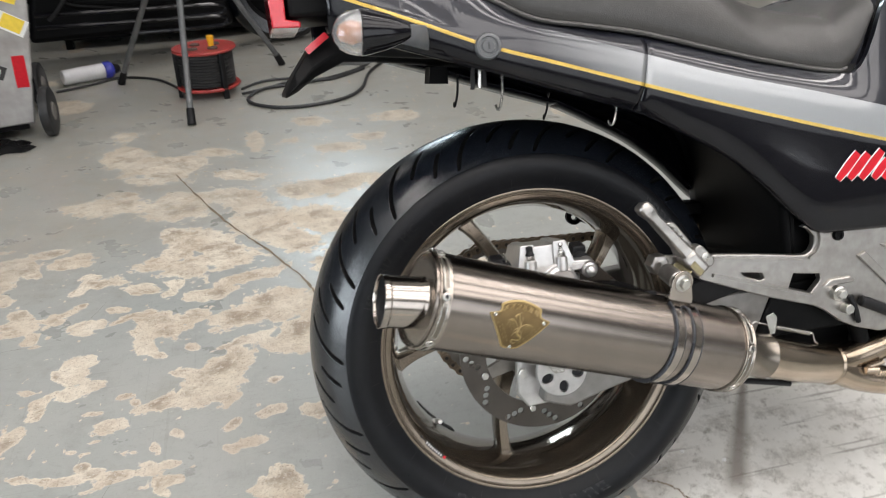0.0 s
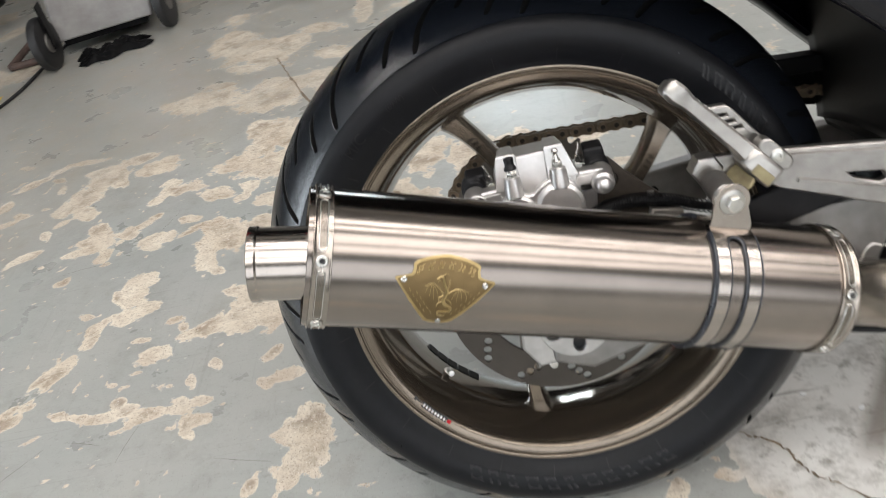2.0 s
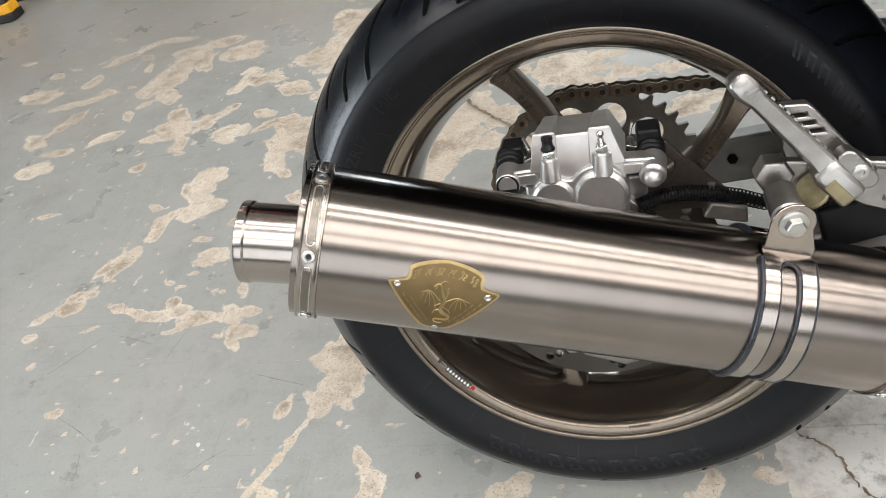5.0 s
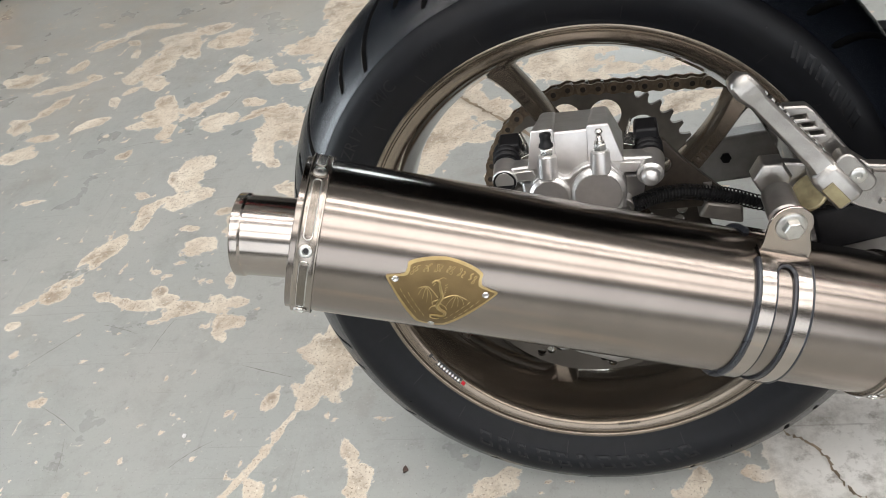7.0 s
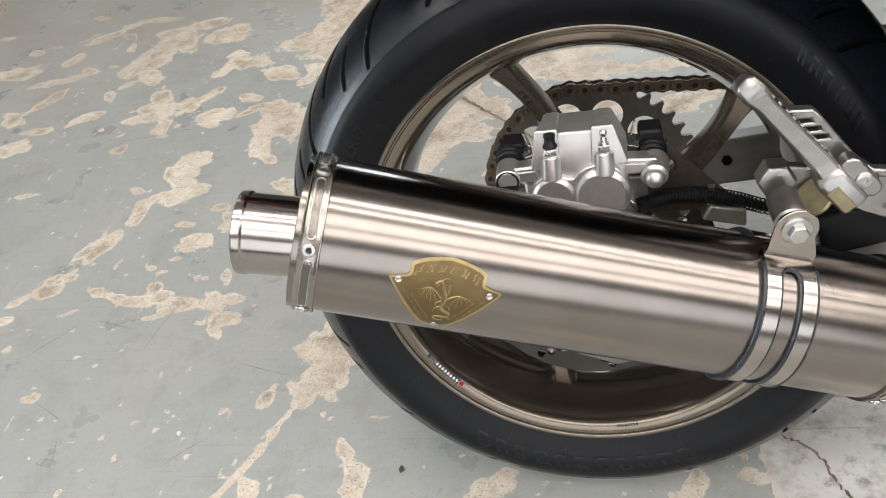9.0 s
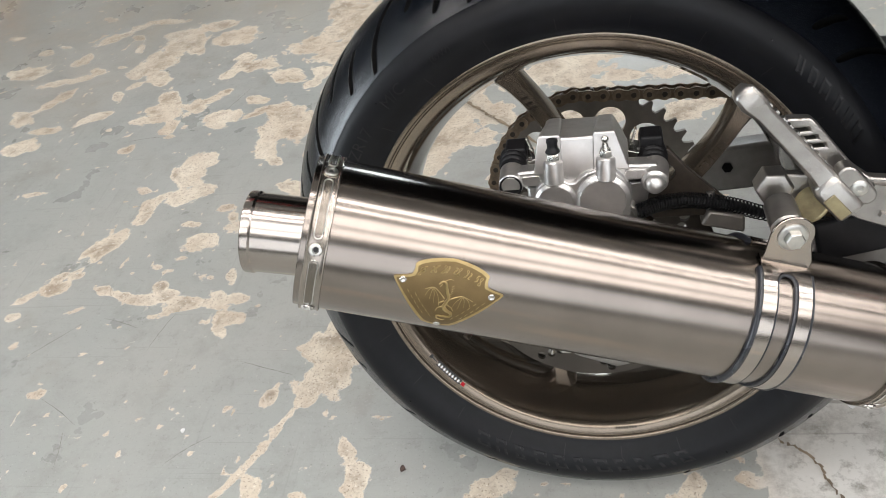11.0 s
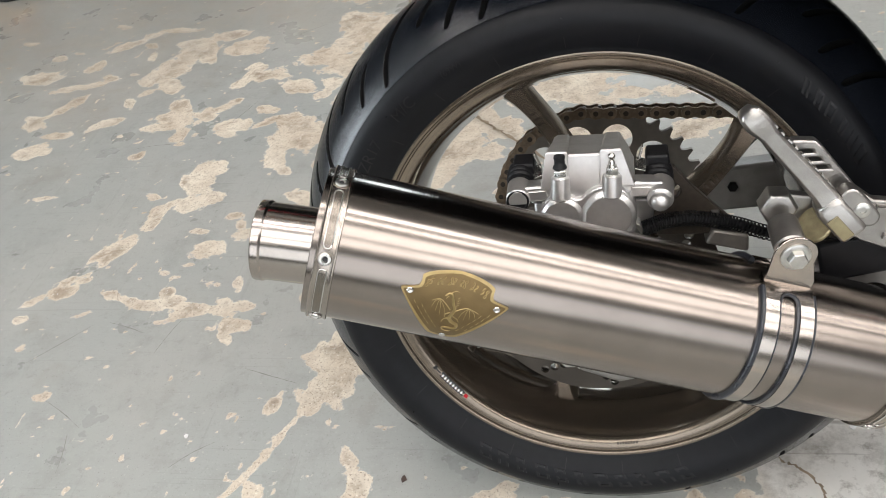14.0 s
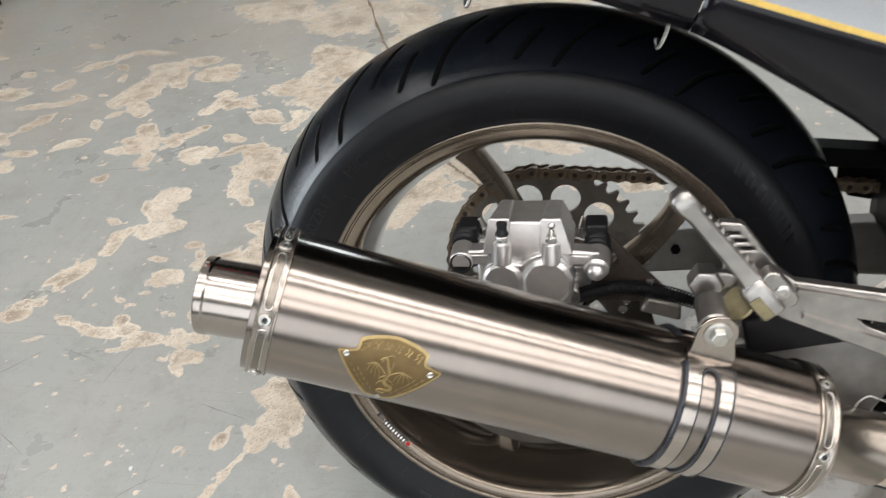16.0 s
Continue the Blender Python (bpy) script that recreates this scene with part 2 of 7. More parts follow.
def part(name, bm, mat, parent=None, label="", sharp=35, bevel=0.0, recalc=True):
    """One mesh object from a bmesh, under a thing or a part."""
    if recalc:
        bmesh.ops.recalc_face_normals(bm, faces=bm.faces[:])
    me = bpy.data.meshes.new(name)
    bm.to_mesh(me)
    bm.free()
    for m in mat if isinstance(mat, (list, tuple)) else [mat]:
        me.materials.append(m)
    me.polygons.foreach_set("use_smooth", [True] * len(me.polygons))
    me.set_sharp_from_angle(angle=radians(sharp))
    ob = new(name, me)
    if parent is not None:
        ob.parent = parent
        if parent.type == "EMPTY" and "shift" in parent:
            ob.matrix_basis = Matrix.Translation(parent["shift"])
    if label:
        ob["label"] = label
    if bevel:
        mod = ob.modifiers.new("rounded_edges", "BEVEL")
        mod.width, mod.segments, mod.limit_method, mod.angle_limit = bevel, 2, "ANGLE", radians(40)
    return ob


def thing(name, m, label, category, group="", kind=""):
    ob = new(name)
    ob.empty_display_size = 0.1
    ob.matrix_world = m
    return tagged(ob, label, category, group, kind)


def axes_of(d):
    d = Vector(d).normalized()
    side = d.cross(Vector((0, 0, 1)) if abs(d.z) < 0.9 else Vector((1, 0, 0))).normalized()
    return d, side, side.cross(d).normalized()


def quads(bm, rings, closed=True, caps=True, mat=0):
    """Skin between rings of points."""
    vs = [[bm.verts.new(p) for p in ring] for ring in rings]
    n = len(vs[0])
    for a, b in zip(vs, vs[1:]):
        for i in range(n if closed else n - 1):
            j = (i + 1) % n
            f = bm.faces.new((a[i], a[j], b[j], b[i]))
            f.material_index = mat
    if caps and closed:
        bm.faces.new(vs[0]).material_index = mat
        bm.faces.new(vs[-1][::-1]).material_index = mat
    return vs


def lathe(bm, profile, origin=(0, 0, 0), axis=(0, 1, 0), n=64, closed=False, mat=0):
    """Turns (radius, distance along the axis) round an axis."""
    o = Vector(origin)
    d, u, v = axes_of(axis)
    rings = []
    for k in range(n):
        c, s = math.cos(2 * math.pi * k / n), math.sin(2 * math.pi * k / n)
        rings.append([o + d * h + (u * c + v * s) * r for r, h in profile])
    vs = [[bm.verts.new(p) for p in ring] for ring in rings]
    m = len(profile)
    for k in range(n):
        a, b = vs[k], vs[(k + 1) % n]
        for i in range(m if closed else m - 1):
            j = (i + 1) % m
            bm.faces.new((a[i], a[j], b[j], b[i])).material_index = mat
    if not closed:
        for end in (0, m - 1):
            if profile[end][0] > 1e-6:
                bm.faces.new([ring[end] for ring in vs]).material_index = mat
    bmesh.ops.remove_doubles(bm, verts=[v for ring in vs for v in ring], dist=1e-6)
    return bm


def rod(bm, a, b, r0, r1=None, n=20, ease=0.0, mat=0):
    """A round bar from a to b, its ends eased."""
    a, b = Vector(a), Vector(b)
    r1 = r0 if r1 is None else r1
    h = (b - a).length
    e = min(ease, h / 2, r0, r1)
    prof = [(r0 - e, 0), (r0, e), (r1, h - e), (r1 - e, h)] if e else [(r0, 0), (r1, h)]
    return lathe(bm, prof, a, b - a, n, mat=mat)


def smooth_path(pts, steps=8):
    pts = [Vector(p) for p in pts]
    out = []
    for i in range(len(pts) - 1):
        p0, p1, p2, p3 = pts[max(i - 1, 0)], pts[i], pts[i + 1], pts[min(i + 2, len(pts) - 1)]
        for k in range(steps):
            t = k / steps
            out.append(0.5 * (2 * p1 + (p2 - p0) * t + (2 * p0 - 5 * p1 + 4 * p2 - p3) * t * t + (3 * p1 - p0 - 3 * p2 + p3) * t ** 3))
    return out + [pts[-1]]


def tube(bm, pts, r, n=10, mat=0, flat=1.0):
    """A round cord or pipe along points; r may be a list."""
    rings, side = [], None
    for i, p in enumerate(pts):
        d = (pts[min(i + 1, len(pts) - 1)] - pts[max(i - 1, 0)]).normalized()
        if side is None:
            _, side, _ = axes_of(d)
        side = (side - d * side.dot(d)).normalized()
        up = d.cross(side)
        q = r[i] if isinstance(r, list) else r
        rings.append([p + (side * math.cos(2 * math.pi * k / n) + up * flat * math.sin(2 * math.pi * k / n)) * q for k in range(n)])
    quads(bm, rings, mat=mat)
    return bm


def prism(bm, outline, y0, y1, holes=(), place=None, mat=0):
    """A plate: an outline in x and z, with holes, from y0 to y1."""
    loops = [outline, *holes]
    place = place or Matrix.Identity(4)
    sides = []
    for y in (y0, y1):
        edges = []
        rows = []
        for loop in loops:
            vs = [bm.verts.new(place @ Vector((p[0], y, p[1]))) for p in loop]
            rows.append(vs)
            edges += [bm.edges.new((vs[i], vs[(i + 1) % len(vs)])) for i in range(len(vs))]
        if holes:
            made = bmesh.ops.triangle_fill(bm, edges=edges, use_beauty=True)
            for f in made["geom"]:
                if isinstance(f, bmesh.types.BMFace):
                    f.material_index = mat
        else:
            bm.faces.new(rows[0]).material_index = mat
        sides.append(rows)
    for a, b in zip(*sides):
        for i in range(len(a)):
            j = (i + 1) % len(a)
            bm.faces.new((a[i], a[j], b[j], b[i])).material_index = mat
    return bm


def block(bm, centre, size, turn=(0, 0, 0), taper=1.0, mat=0):
    """A box, its top scaled by taper."""
    m = pose(*centre, *turn)
    sx, sy, sz = (s / 2 for s in size)
    rings = [[m @ Vector((x * k * sx, y * k * sy, z)) for x, y in ((-1, -1), (1, -1), (1, 1), (-1, 1))] for z, k in ((-sz, 1), (sz, taper))]
    quads(bm, rings, mat=mat)
    return bm


def circle(cx, cz, r, n=20, r2=None, turn=0.0):
    c, s = math.cos(turn), math.sin(turn)
    out = []
    for k in range(n):
        a, b = r * math.cos(2 * math.pi * k / n), (r2 or r) * math.sin(2 * math.pi * k / n)
        out.append((cx + a * c - b * s, cz + a * s + b * c))
    return out


def hexagon(bm, centre, axis, r, h, mat=0):
    lathe(bm, [(r, 0), (r, h * 0.85), (r * 0.88, h)], centre, axis, 6, mat=mat)
    return bm


def along(points, x):
    """A smooth curve through (x, value) pairs."""
    xs, vs = zip(*points)
    x = max(min(x, xs[-1]), xs[0])
    i = min(max(np.searchsorted(xs, x) - 1, 0), len(xs) - 2)
    s = [(vs[min(k + 1, len(xs) - 1)] - vs[max(k - 1, 0)]) / (xs[min(k + 1, len(xs) - 1)] - xs[max(k - 1, 0)]) for k in (i, i + 1)]
    h = xs[i + 1] - xs[i]
    t = (x - xs[i]) / h
    return (2 * t**3 - 3 * t**2 + 1) * vs[i] + (t**3 - 2 * t**2 + t) * h * s[0] + (3 * t**2 - 2 * t**3) * vs[i + 1] + (t**3 - t**2) * h * s[1]


def lettering(text, size, depth):
    """Built-in letters as a bmesh, centred, in x and y."""
    cu = bpy.data.curves.new("letters", "FONT")
    cu.body, cu.size, cu.extrude, cu.align_x, cu.align_y, cu.resolution_u = text, size, depth, "CENTER", "CENTER", 3
    ob = bpy.data.objects.new("letters", cu)
    scene.collection.objects.link(ob)
    dg = bpy.context.evaluated_depsgraph_get()
    bm = bmesh.new()
    me = ob.evaluated_get(dg).to_mesh()
    bm.from_mesh(me)
    ob.evaluated_get(dg).to_mesh_clear()
    bpy.data.objects.remove(ob)
    bpy.data.curves.remove(cu)
    return bm


def fbm(x, y, octaves, seed):
    """Layered value noise over numpy grids, about -1 to 1."""
    total, amp, norm = np.zeros_like(x), 1.0, 0.0
    for o in range(octaves):
        rng = np.random.RandomState(seed + o)
        lattice = rng.rand(256, 256) * 2 - 1
        u, v = x * 2**o + 57.3 * o, y * 2**o + 31.7 * o
        i, j = np.floor(u).astype(int), np.floor(v).astype(int)
        fu, fv = u - i, v - j
        fu, fv = fu * fu * (3 - 2 * fu), fv * fv * (3 - 2 * fv)
        a, b = lattice[i % 256, j % 256], lattice[(i + 1) % 256, j % 256]
        c, d = lattice[i % 256, (j + 1) % 256], lattice[(i + 1) % 256, (j + 1) % 256]
        total += amp * ((a * (1 - fu) + b * fu) * (1 - fv) + (c * (1 - fu) + d * fu) * fv)
        norm += amp
        amp *= 0.5
    return total / norm

# ---- floor and room ----
# Flaked-off patches of the floor paint, by area: x, y, half length, half width, turn.
FLAKED_A = [
    (-1.3, 0.719, 0.039, 0.021, 10), (-1.266, 0.781, 0.042, 0.013, 5), (-1.366, 0.843, 0.036, 0.021, -38), (-1.35, 0.871, 0.031, 0.009, 42), (-1.321, 0.897, 0.021, 0.016, 21), (-1.294, 0.926, 0.027, 0.025, 76),
    (-1.322, 1.006, 0.07, 0.012, 11), (-1.258, 1.039, 0.023, 0.015, -28), (-1.477, 1.065, 0.06, 0.027, -6), (-1.329, 1.104, 0.029, 0.024, 63), (-1.475, 1.163, 0.024, 0.013, -6), (-1.42, 1.184, 0.015, 0.005, -20),
    (-1.287, 1.209, 0.052, 0.019, 31), (-1.624, 1.273, 0.024, 0.011, -28), (-1.352, 1.334, 0.02, 0.009, -25), (-0.876, 0.022, 0.014, 0.008, 17), (-1.016, 0.193, 0.013, 0.008, -14), (-0.899, 0.204, 0.015, 0.006, 23),
]
FLAKED_B = [
    (-0.781, 0.225, 0.033, 0.01, -6), (-1.016, 0.238, 0.02, 0.009, 34), (-0.826, 0.238, 0.044, 0.008, -13), (-0.875, 0.253, 0.021, 0.012, -33), (-0.756, 0.254, 0.013, 0.011, -58), (-0.974, 0.259, 0.024, 0.017, -6),
    (-0.976, 0.29, 0.014, 0.011, 47), (-0.942, 0.296, 0.013, 0.007, 21), (-0.777, 0.307, 0.007, 0.006, -13), (-0.918, 0.357, 0.026, 0.011, 46), (-0.943, 0.36, 0.028, 0.009, 56), (-0.908, 0.387, 0.03, 0.021, 49),
    (-0.757, 0.417, 0.017, 0.008, -12), (-0.875, 0.46, 0.03, 0.015, 81), (-0.868, 0.496, 0.032, 0.014, 48), (-0.81, 0.504, 0.032, 0.028, 42), (-0.78, 0.521, 0.03, 0.018, -2), (-0.908, 0.535, 0.013, 0.008, -28),
]
FLAKED_C = [
    (-1.169, 0.544, 0.025, 0.008, 5), (-0.815, 0.56, 0.036, 0.026, -35), (-0.857, 0.588, 0.018, 0.011, -60), (-0.819, 0.611, 0.04, 0.037, -88), (-1.012, 0.678, 0.016, 0.015, 50), (-0.929, 0.721, 0.014, 0.006, -16),
    (-0.825, 0.748, 0.021, 0.012, -15), (-0.942, 0.754, 0.025, 0.02, 89), (-1.099, 0.773, 0.007, 0.004, -28), (-0.816, 0.78, 0.04, 0.023, -5), (-0.967, 0.807, 0.059, 0.022, 5), (-1.162, 0.821, 0.04, 0.017, 28),
    (-1.004, 0.831, 0.029, 0.016, -39), (-0.752, 0.833, 0.022, 0.012, -25), (-0.91, 0.834, 0.033, 0.025, 1), (-0.871, 0.862, 0.043, 0.013, 40), (-0.982, 0.875, 0.042, 0.02, -57), (-0.847, 0.888, 0.018, 0.016, 31),
]
FLAKED_D = [
    (-1.139, 0.911, 0.024, 0.011, -58), (-1.109, 0.954, 0.019, 0.009, 43), (-0.866, 0.97, 0.028, 0.022, 60), (-1.056, 0.979, 0.04, 0.022, -38), (-0.809, 0.999, 0.059, 0.026, -8), (-1.129, 1.008, 0.026, 0.019, -55),
    (-1.1, 1.039, 0.054, 0.042, 28), (-0.843, 1.039, 0.025, 0.013, -13), (-1.191, 1.051, 0.015, 0.006, -8), (-1.097, 1.089, 0.033, 0.023, -19), (-1.0, 1.102, 0.03, 0.019, -62), (-1.06, 1.117, 0.068, 0.04, 37),
    (-0.927, 1.128, 0.04, 0.017, -9), (-1.175, 1.14, 0.024, 0.009, -61), (-0.909, 1.152, 0.051, 0.037, -5), (-1.032, 1.167, 0.056, 0.034, -66), (-1.085, 1.19, 0.032, 0.021, 11), (-1.21, 1.199, 0.024, 0.012, -33),
]
FLAKED_E = [
    (-0.984, 1.22, 0.052, 0.03, 4), (-1.227, 1.265, 0.024, 0.012, 31), (-1.148, 1.278, 0.062, 0.012, -11), (-0.521, -0.136, 0.008, 0.005, 65), (-0.402, -0.136, 0.009, 0.005, -5), (-0.476, -0.127, 0.016, 0.012, -48),
    (-0.503, -0.112, 0.021, 0.005, 58), (-0.324, -0.111, 0.027, 0.015, -74), (-0.481, -0.083, 0.027, 0.006, 62), (-0.344, -0.067, 0.022, 0.012, -72), (-0.471, -0.06, 0.008, 0.007, -67), (-0.454, -0.032, 0.036, 0.005, 64),
    (-0.427, 0.015, 0.017, 0.013, 49), (-0.485, 0.018, 0.017, 0.012, 63), (-0.412, 0.045, 0.036, 0.027, -4), (-0.382, 0.075, 0.022, 0.012, -72), (-0.41, 0.099, 0.05, 0.036, -56), (-0.446, 0.107, 0.018, 0.013, -41),
]
FLAKED_F = [
    (-0.397, 0.13, 0.035, 0.017, -73), (-0.612, 0.155, 0.016, 0.01, -53), (-0.602, 0.179, 0.028, 0.014, -3), (-0.747, 0.185, 0.011, 0.006, -15), (-0.707, 0.197, 0.029, 0.007, 12), (-0.682, 0.213, 0.052, 0.013, -8),
    (-0.603, 0.225, 0.021, 0.01, 14), (-0.645, 0.23, 0.016, 0.011, -26), (-0.737, 0.234, 0.021, 0.014, -6), (-0.628, 0.274, 0.021, 0.008, -74), (-0.671, 0.277, 0.009, 0.005, -17), (-0.743, 0.325, 0.01, 0.004, -9),
    (-0.722, 0.369, 0.028, 0.021, 1), (-0.68, 0.432, 0.014, 0.009, -58), (-0.705, 0.46, 0.018, 0.007, -2), (-0.593, 0.518, 0.028, 0.015, -7), (-0.647, 0.607, 0.018, 0.012, -43), (-0.674, 0.646, 0.035, 0.022, -68),
]
FLAKED_G = [
    (-0.67, 0.717, 0.042, 0.038, -29), (-0.625, 0.731, 0.066, 0.022, -73), (-0.655, 0.77, 0.045, 0.026, -10), (-0.744, 0.776, 0.024, 0.01, 16), (-0.718, 0.797, 0.032, 0.01, 11), (-0.64, 0.891, 0.02, 0.013, 31),
    (-0.705, 0.931, 0.038, 0.024, -17), (-0.629, 0.936, 0.03, 0.027, 80), (-0.683, 0.956, 0.013, 0.008, -36), (-0.585, 1.006, 0.061, 0.044, -62), (-0.675, 1.063, 0.061, 0.035, 13), (-0.626, 1.133, 0.066, 0.043, -89),
    (-0.623, 1.217, 0.074, 0.041, -64), (-0.161, -0.134, 0.017, 0.005, 0), (0.093, -0.132, 0.013, 0.006, 2), (0.204, -0.128, 0.015, 0.006, -11), (-0.14, -0.123, 0.027, 0.013, 5), (0.101, -0.114, 0.015, 0.011, 76),
]
FLAKED_H = [
    (0.169, -0.111, 0.021, 0.008, -11), (-0.124, -0.103, 0.01, 0.008, -5), (0.162, -0.103, 0.009, 0.007, 67), (0.23, -0.086, 0.023, 0.011, 83), (-0.859, 1.519, 0.1, 0.067, -2), (-0.979, 1.54, 0.033, 0.02, -56),
    (-0.826, 1.617, 0.036, 0.025, -17), (-0.773, 1.715, 0.061, 0.029, -26), (-0.819, 2.031, 0.068, 0.034, -29), (-0.491, 0.235, 0.017, 0.013, -52), (-0.46, 0.243, 0.031, 0.015, 8), (-0.327, 0.302, 0.033, 0.026, 0),
    (-0.485, 0.311, 0.018, 0.01, 41), (-0.591, 0.315, 0.017, 0.014, -61), (-0.413, 0.336, 0.027, 0.015, 21), (-0.501, 0.41, 0.04, 0.03, -54), (-0.624, 0.416, 0.059, 0.02, 10), (-0.402, 0.438, 0.015, 0.01, -28),
]
FLAKED_I = [
    (-0.535, 0.44, 0.067, 0.054, 13), (-0.5, 0.514, 0.061, 0.043, 51), (-0.37, 0.562, 0.05, 0.031, -26), (-0.4, 0.588, 0.02, 0.014, -75), (-0.322, 0.613, 0.06, 0.056, 75), (-0.45, 0.615, 0.078, 0.017, 22),
    (-0.574, 0.616, 0.016, 0.011, -34), (-0.466, 0.722, 0.073, 0.043, 17), (-0.365, 0.746, 0.081, 0.072, -6), (-0.649, 0.746, 0.069, 0.046, -40), (-0.585, 0.753, 0.049, 0.029, 32), (-0.533, 0.862, 0.063, 0.036, 4),
    (-0.441, 0.919, 0.088, 0.031, 17), (-0.702, 0.932, 0.043, 0.02, -24), (-0.602, 1.035, 0.072, 0.049, 5), (-0.498, 1.054, 0.082, 0.064, 8), (-0.311, 1.104, 0.1, 0.052, -52), (-0.552, 1.17, 0.114, 0.062, -43),
]
FLAKED_J = [
    (-0.382, 1.266, 0.139, 0.089, -68), (-0.65, 1.432, 0.1, 0.065, -23), (-0.461, 1.462, 0.123, 0.06, -56), (-0.602, 1.518, 0.077, 0.044, -29), (-0.458, 1.673, 0.08, 0.04, -25), (-0.686, 1.806, 0.128, 0.085, -61),
    (-0.612, 1.867, 0.071, 0.049, -51), (-0.534, 1.932, 0.066, 0.034, -28), (-0.39, 2.01, 0.093, 0.033, -89), (-0.207, 0.911, 0.085, 0.058, -87), (-0.234, 1.239, 0.108, 0.084, -42), (-0.211, 1.475, 0.126, 0.068, -6),
    (-0.078, 1.502, 0.092, 0.05, -5), (-0.092, 1.84, 0.082, 0.049, -13), (0.025, 1.931, 0.065, 0.038, -25), (0.171, 2.133, 0.09, 0.059, -11), (-0.164, 2.178, 0.072, 0.048, -34), (-0.32, 0.54, 0.025, 0.021, -85),
]
FLAKED_K = [
    (-0.314, 0.588, 0.051, 0.037, 72), (-0.281, 0.663, 0.051, 0.046, -64), (-0.265, 0.754, 0.055, 0.03, -78), (-0.224, 0.633, 0.031, 0.025, -58), (-0.208, 0.713, 0.053, 0.03, -37), (-0.16, 0.608, 0.039, 0.015, -85),
    (-0.118, 0.842, 0.053, 0.032, -81), (-0.068, 0.861, 0.076, 0.048, -5), (-0.054, 0.68, 0.041, 0.022, -13), (-0.03, 0.794, 0.057, 0.016, -11), (-0.017, 0.888, 0.046, 0.02, 9), (0.018, 0.682, 0.032, 0.025, -22),
    (0.033, 0.908, 0.019, 0.015, -66), (0.043, 0.814, 0.04, 0.019, -2), (0.082, 0.609, 0.026, 0.024, -31), (0.139, 0.815, 0.05, 0.023, 6), (0.143, 0.658, 0.028, 0.016, -11), (0.162, 0.685, 0.057, 0.022, 10),
]
FLAKED = FLAKED_A + FLAKED_B + FLAKED_C + FLAKED_D + FLAKED_E + FLAKED_F + FLAKED_G + FLAKED_H + FLAKED_I + FLAKED_J + FLAKED_K

SHED_X, SHED_Y = (-4.2, 4.6), (-4.0, 4.6)


def scoured_area(x, y):
    """1 on the stretch of bare chalky concrete below the exhaust, fading to 0 with an uneven edge."""
    r = np.sqrt(((x - 0.72) / 0.58) ** 2 + ((y + 0.02) / 0.46) ** 2) + 0.35 * fbm(x * 4, y * 4, 4, 5)
    return np.clip((1.05 - r) / 0.12, 0, 1)


def floor_fields(x, y):
    """How far the paint has flaked (above 0: bare), by patches with ragged edges."""
    wx = x + 0.010 * fbm(x * 9, y * 9, 3, 11) + 0.007 * fbm(x * 34, y * 34, 3, 31)
    wy = y + 0.010 * fbm(x * 9 + 9, y * 9 + 4, 3, 23) + 0.007 * fbm(x * 34 + 5, y * 34 + 8, 3, 37)
    rag = 0.42 * fbm(x * 26, y * 26, 4, 47) + 0.34 * fbm(x * 62, y * 62, 2, 49)
    field = np.full_like(x, -1.0)
    for cx, cy, half, wide, turn in FLAKED:
        near = (np.abs(x - cx) < 2.2 * half + 0.03) & (np.abs(y - cy) < 2.2 * half + 0.03)
        c, s = math.cos(radians(turn)), math.sin(radians(turn))
        u, v = (wx[near] - cx) * c + (wy[near] - cy) * s, (wy[near] - cy) * c - (wx[near] - cx) * s
        d = np.sqrt((u / (half + 0.002)) ** 2 + (v / (wide + 0.001)) ** 2)
        field[near] = np.maximum(field[near], (1.10 - d + rag[near]) * min(1.0, wide / 0.022 + 0.35))
    known = np.clip((np.maximum(np.maximum(-1.75 - x, x - 0.36), np.maximum(-0.3 - y, y - 1.5)) + 0.08 * fbm(x * 5, y * 5, 3, 57)) / 0.2, 0, 1)
    loose = fbm(x * 3.6 + 3, y * 3.6, 5, 71) - 0.42
    field = np.maximum(field, loose * 3 * known - (1 - known))
    # small chips strewn about, most of them beside the large patches
    chips = fbm(x * 64, y * 64 + 4, 2, 83) - 0.62 + 0.16 * np.clip(field + 1, 0, 1) * fbm(x * 6, y * 6, 2, 19)
    field = np.maximum(field, chips * 1.6)
    scoured = scoured_area(x, y)
    field = np.maximum(field, scoured * (0.55 + 0.8 * fbm(x * 7 + 1, y * 7, 4, 91)) - (1 - scoured))
    return np.clip(field, -1, 1)


CRACKS = [
    [(-0.66, 1.74), (-0.62, 1.62), (-0.50, 1.30), (-0.39, 1.07), (-0.31, 0.88), (-0.28, 0.78), (-0.23, 0.72), (-0.18, 0.67), (-0.05, 0.52)],
    [(0.19, -0.03), (0.21, -0.05), (0.23, -0.06), (0.25, -0.09), (0.26, -0.12), (0.28, -0.14), (0.33, -0.19)],
]


def crack_stain(x, y):
    """Brown dirt that has crept into the paint along the long crack."""
    near = np.full_like(x, 9.0)
    for (ax, ay), (bx, by) in zip(CRACKS[0], CRACKS[0][1:]):
        t = np.clip(((x - ax) * (bx - ax) + (y - ay) * (by - ay)) / ((bx - ax) ** 2 + (by - ay) ** 2), 0, 1)
        near = np.minimum(near, np.hypot(x - ax - t * (bx - ax), y - ay - t * (by - ay)))
    return np.clip(1.15 - near / (0.020 + 0.016 * fbm(x * 12, y * 12, 3, 77)).clip(0.004, 1), 0, 1)


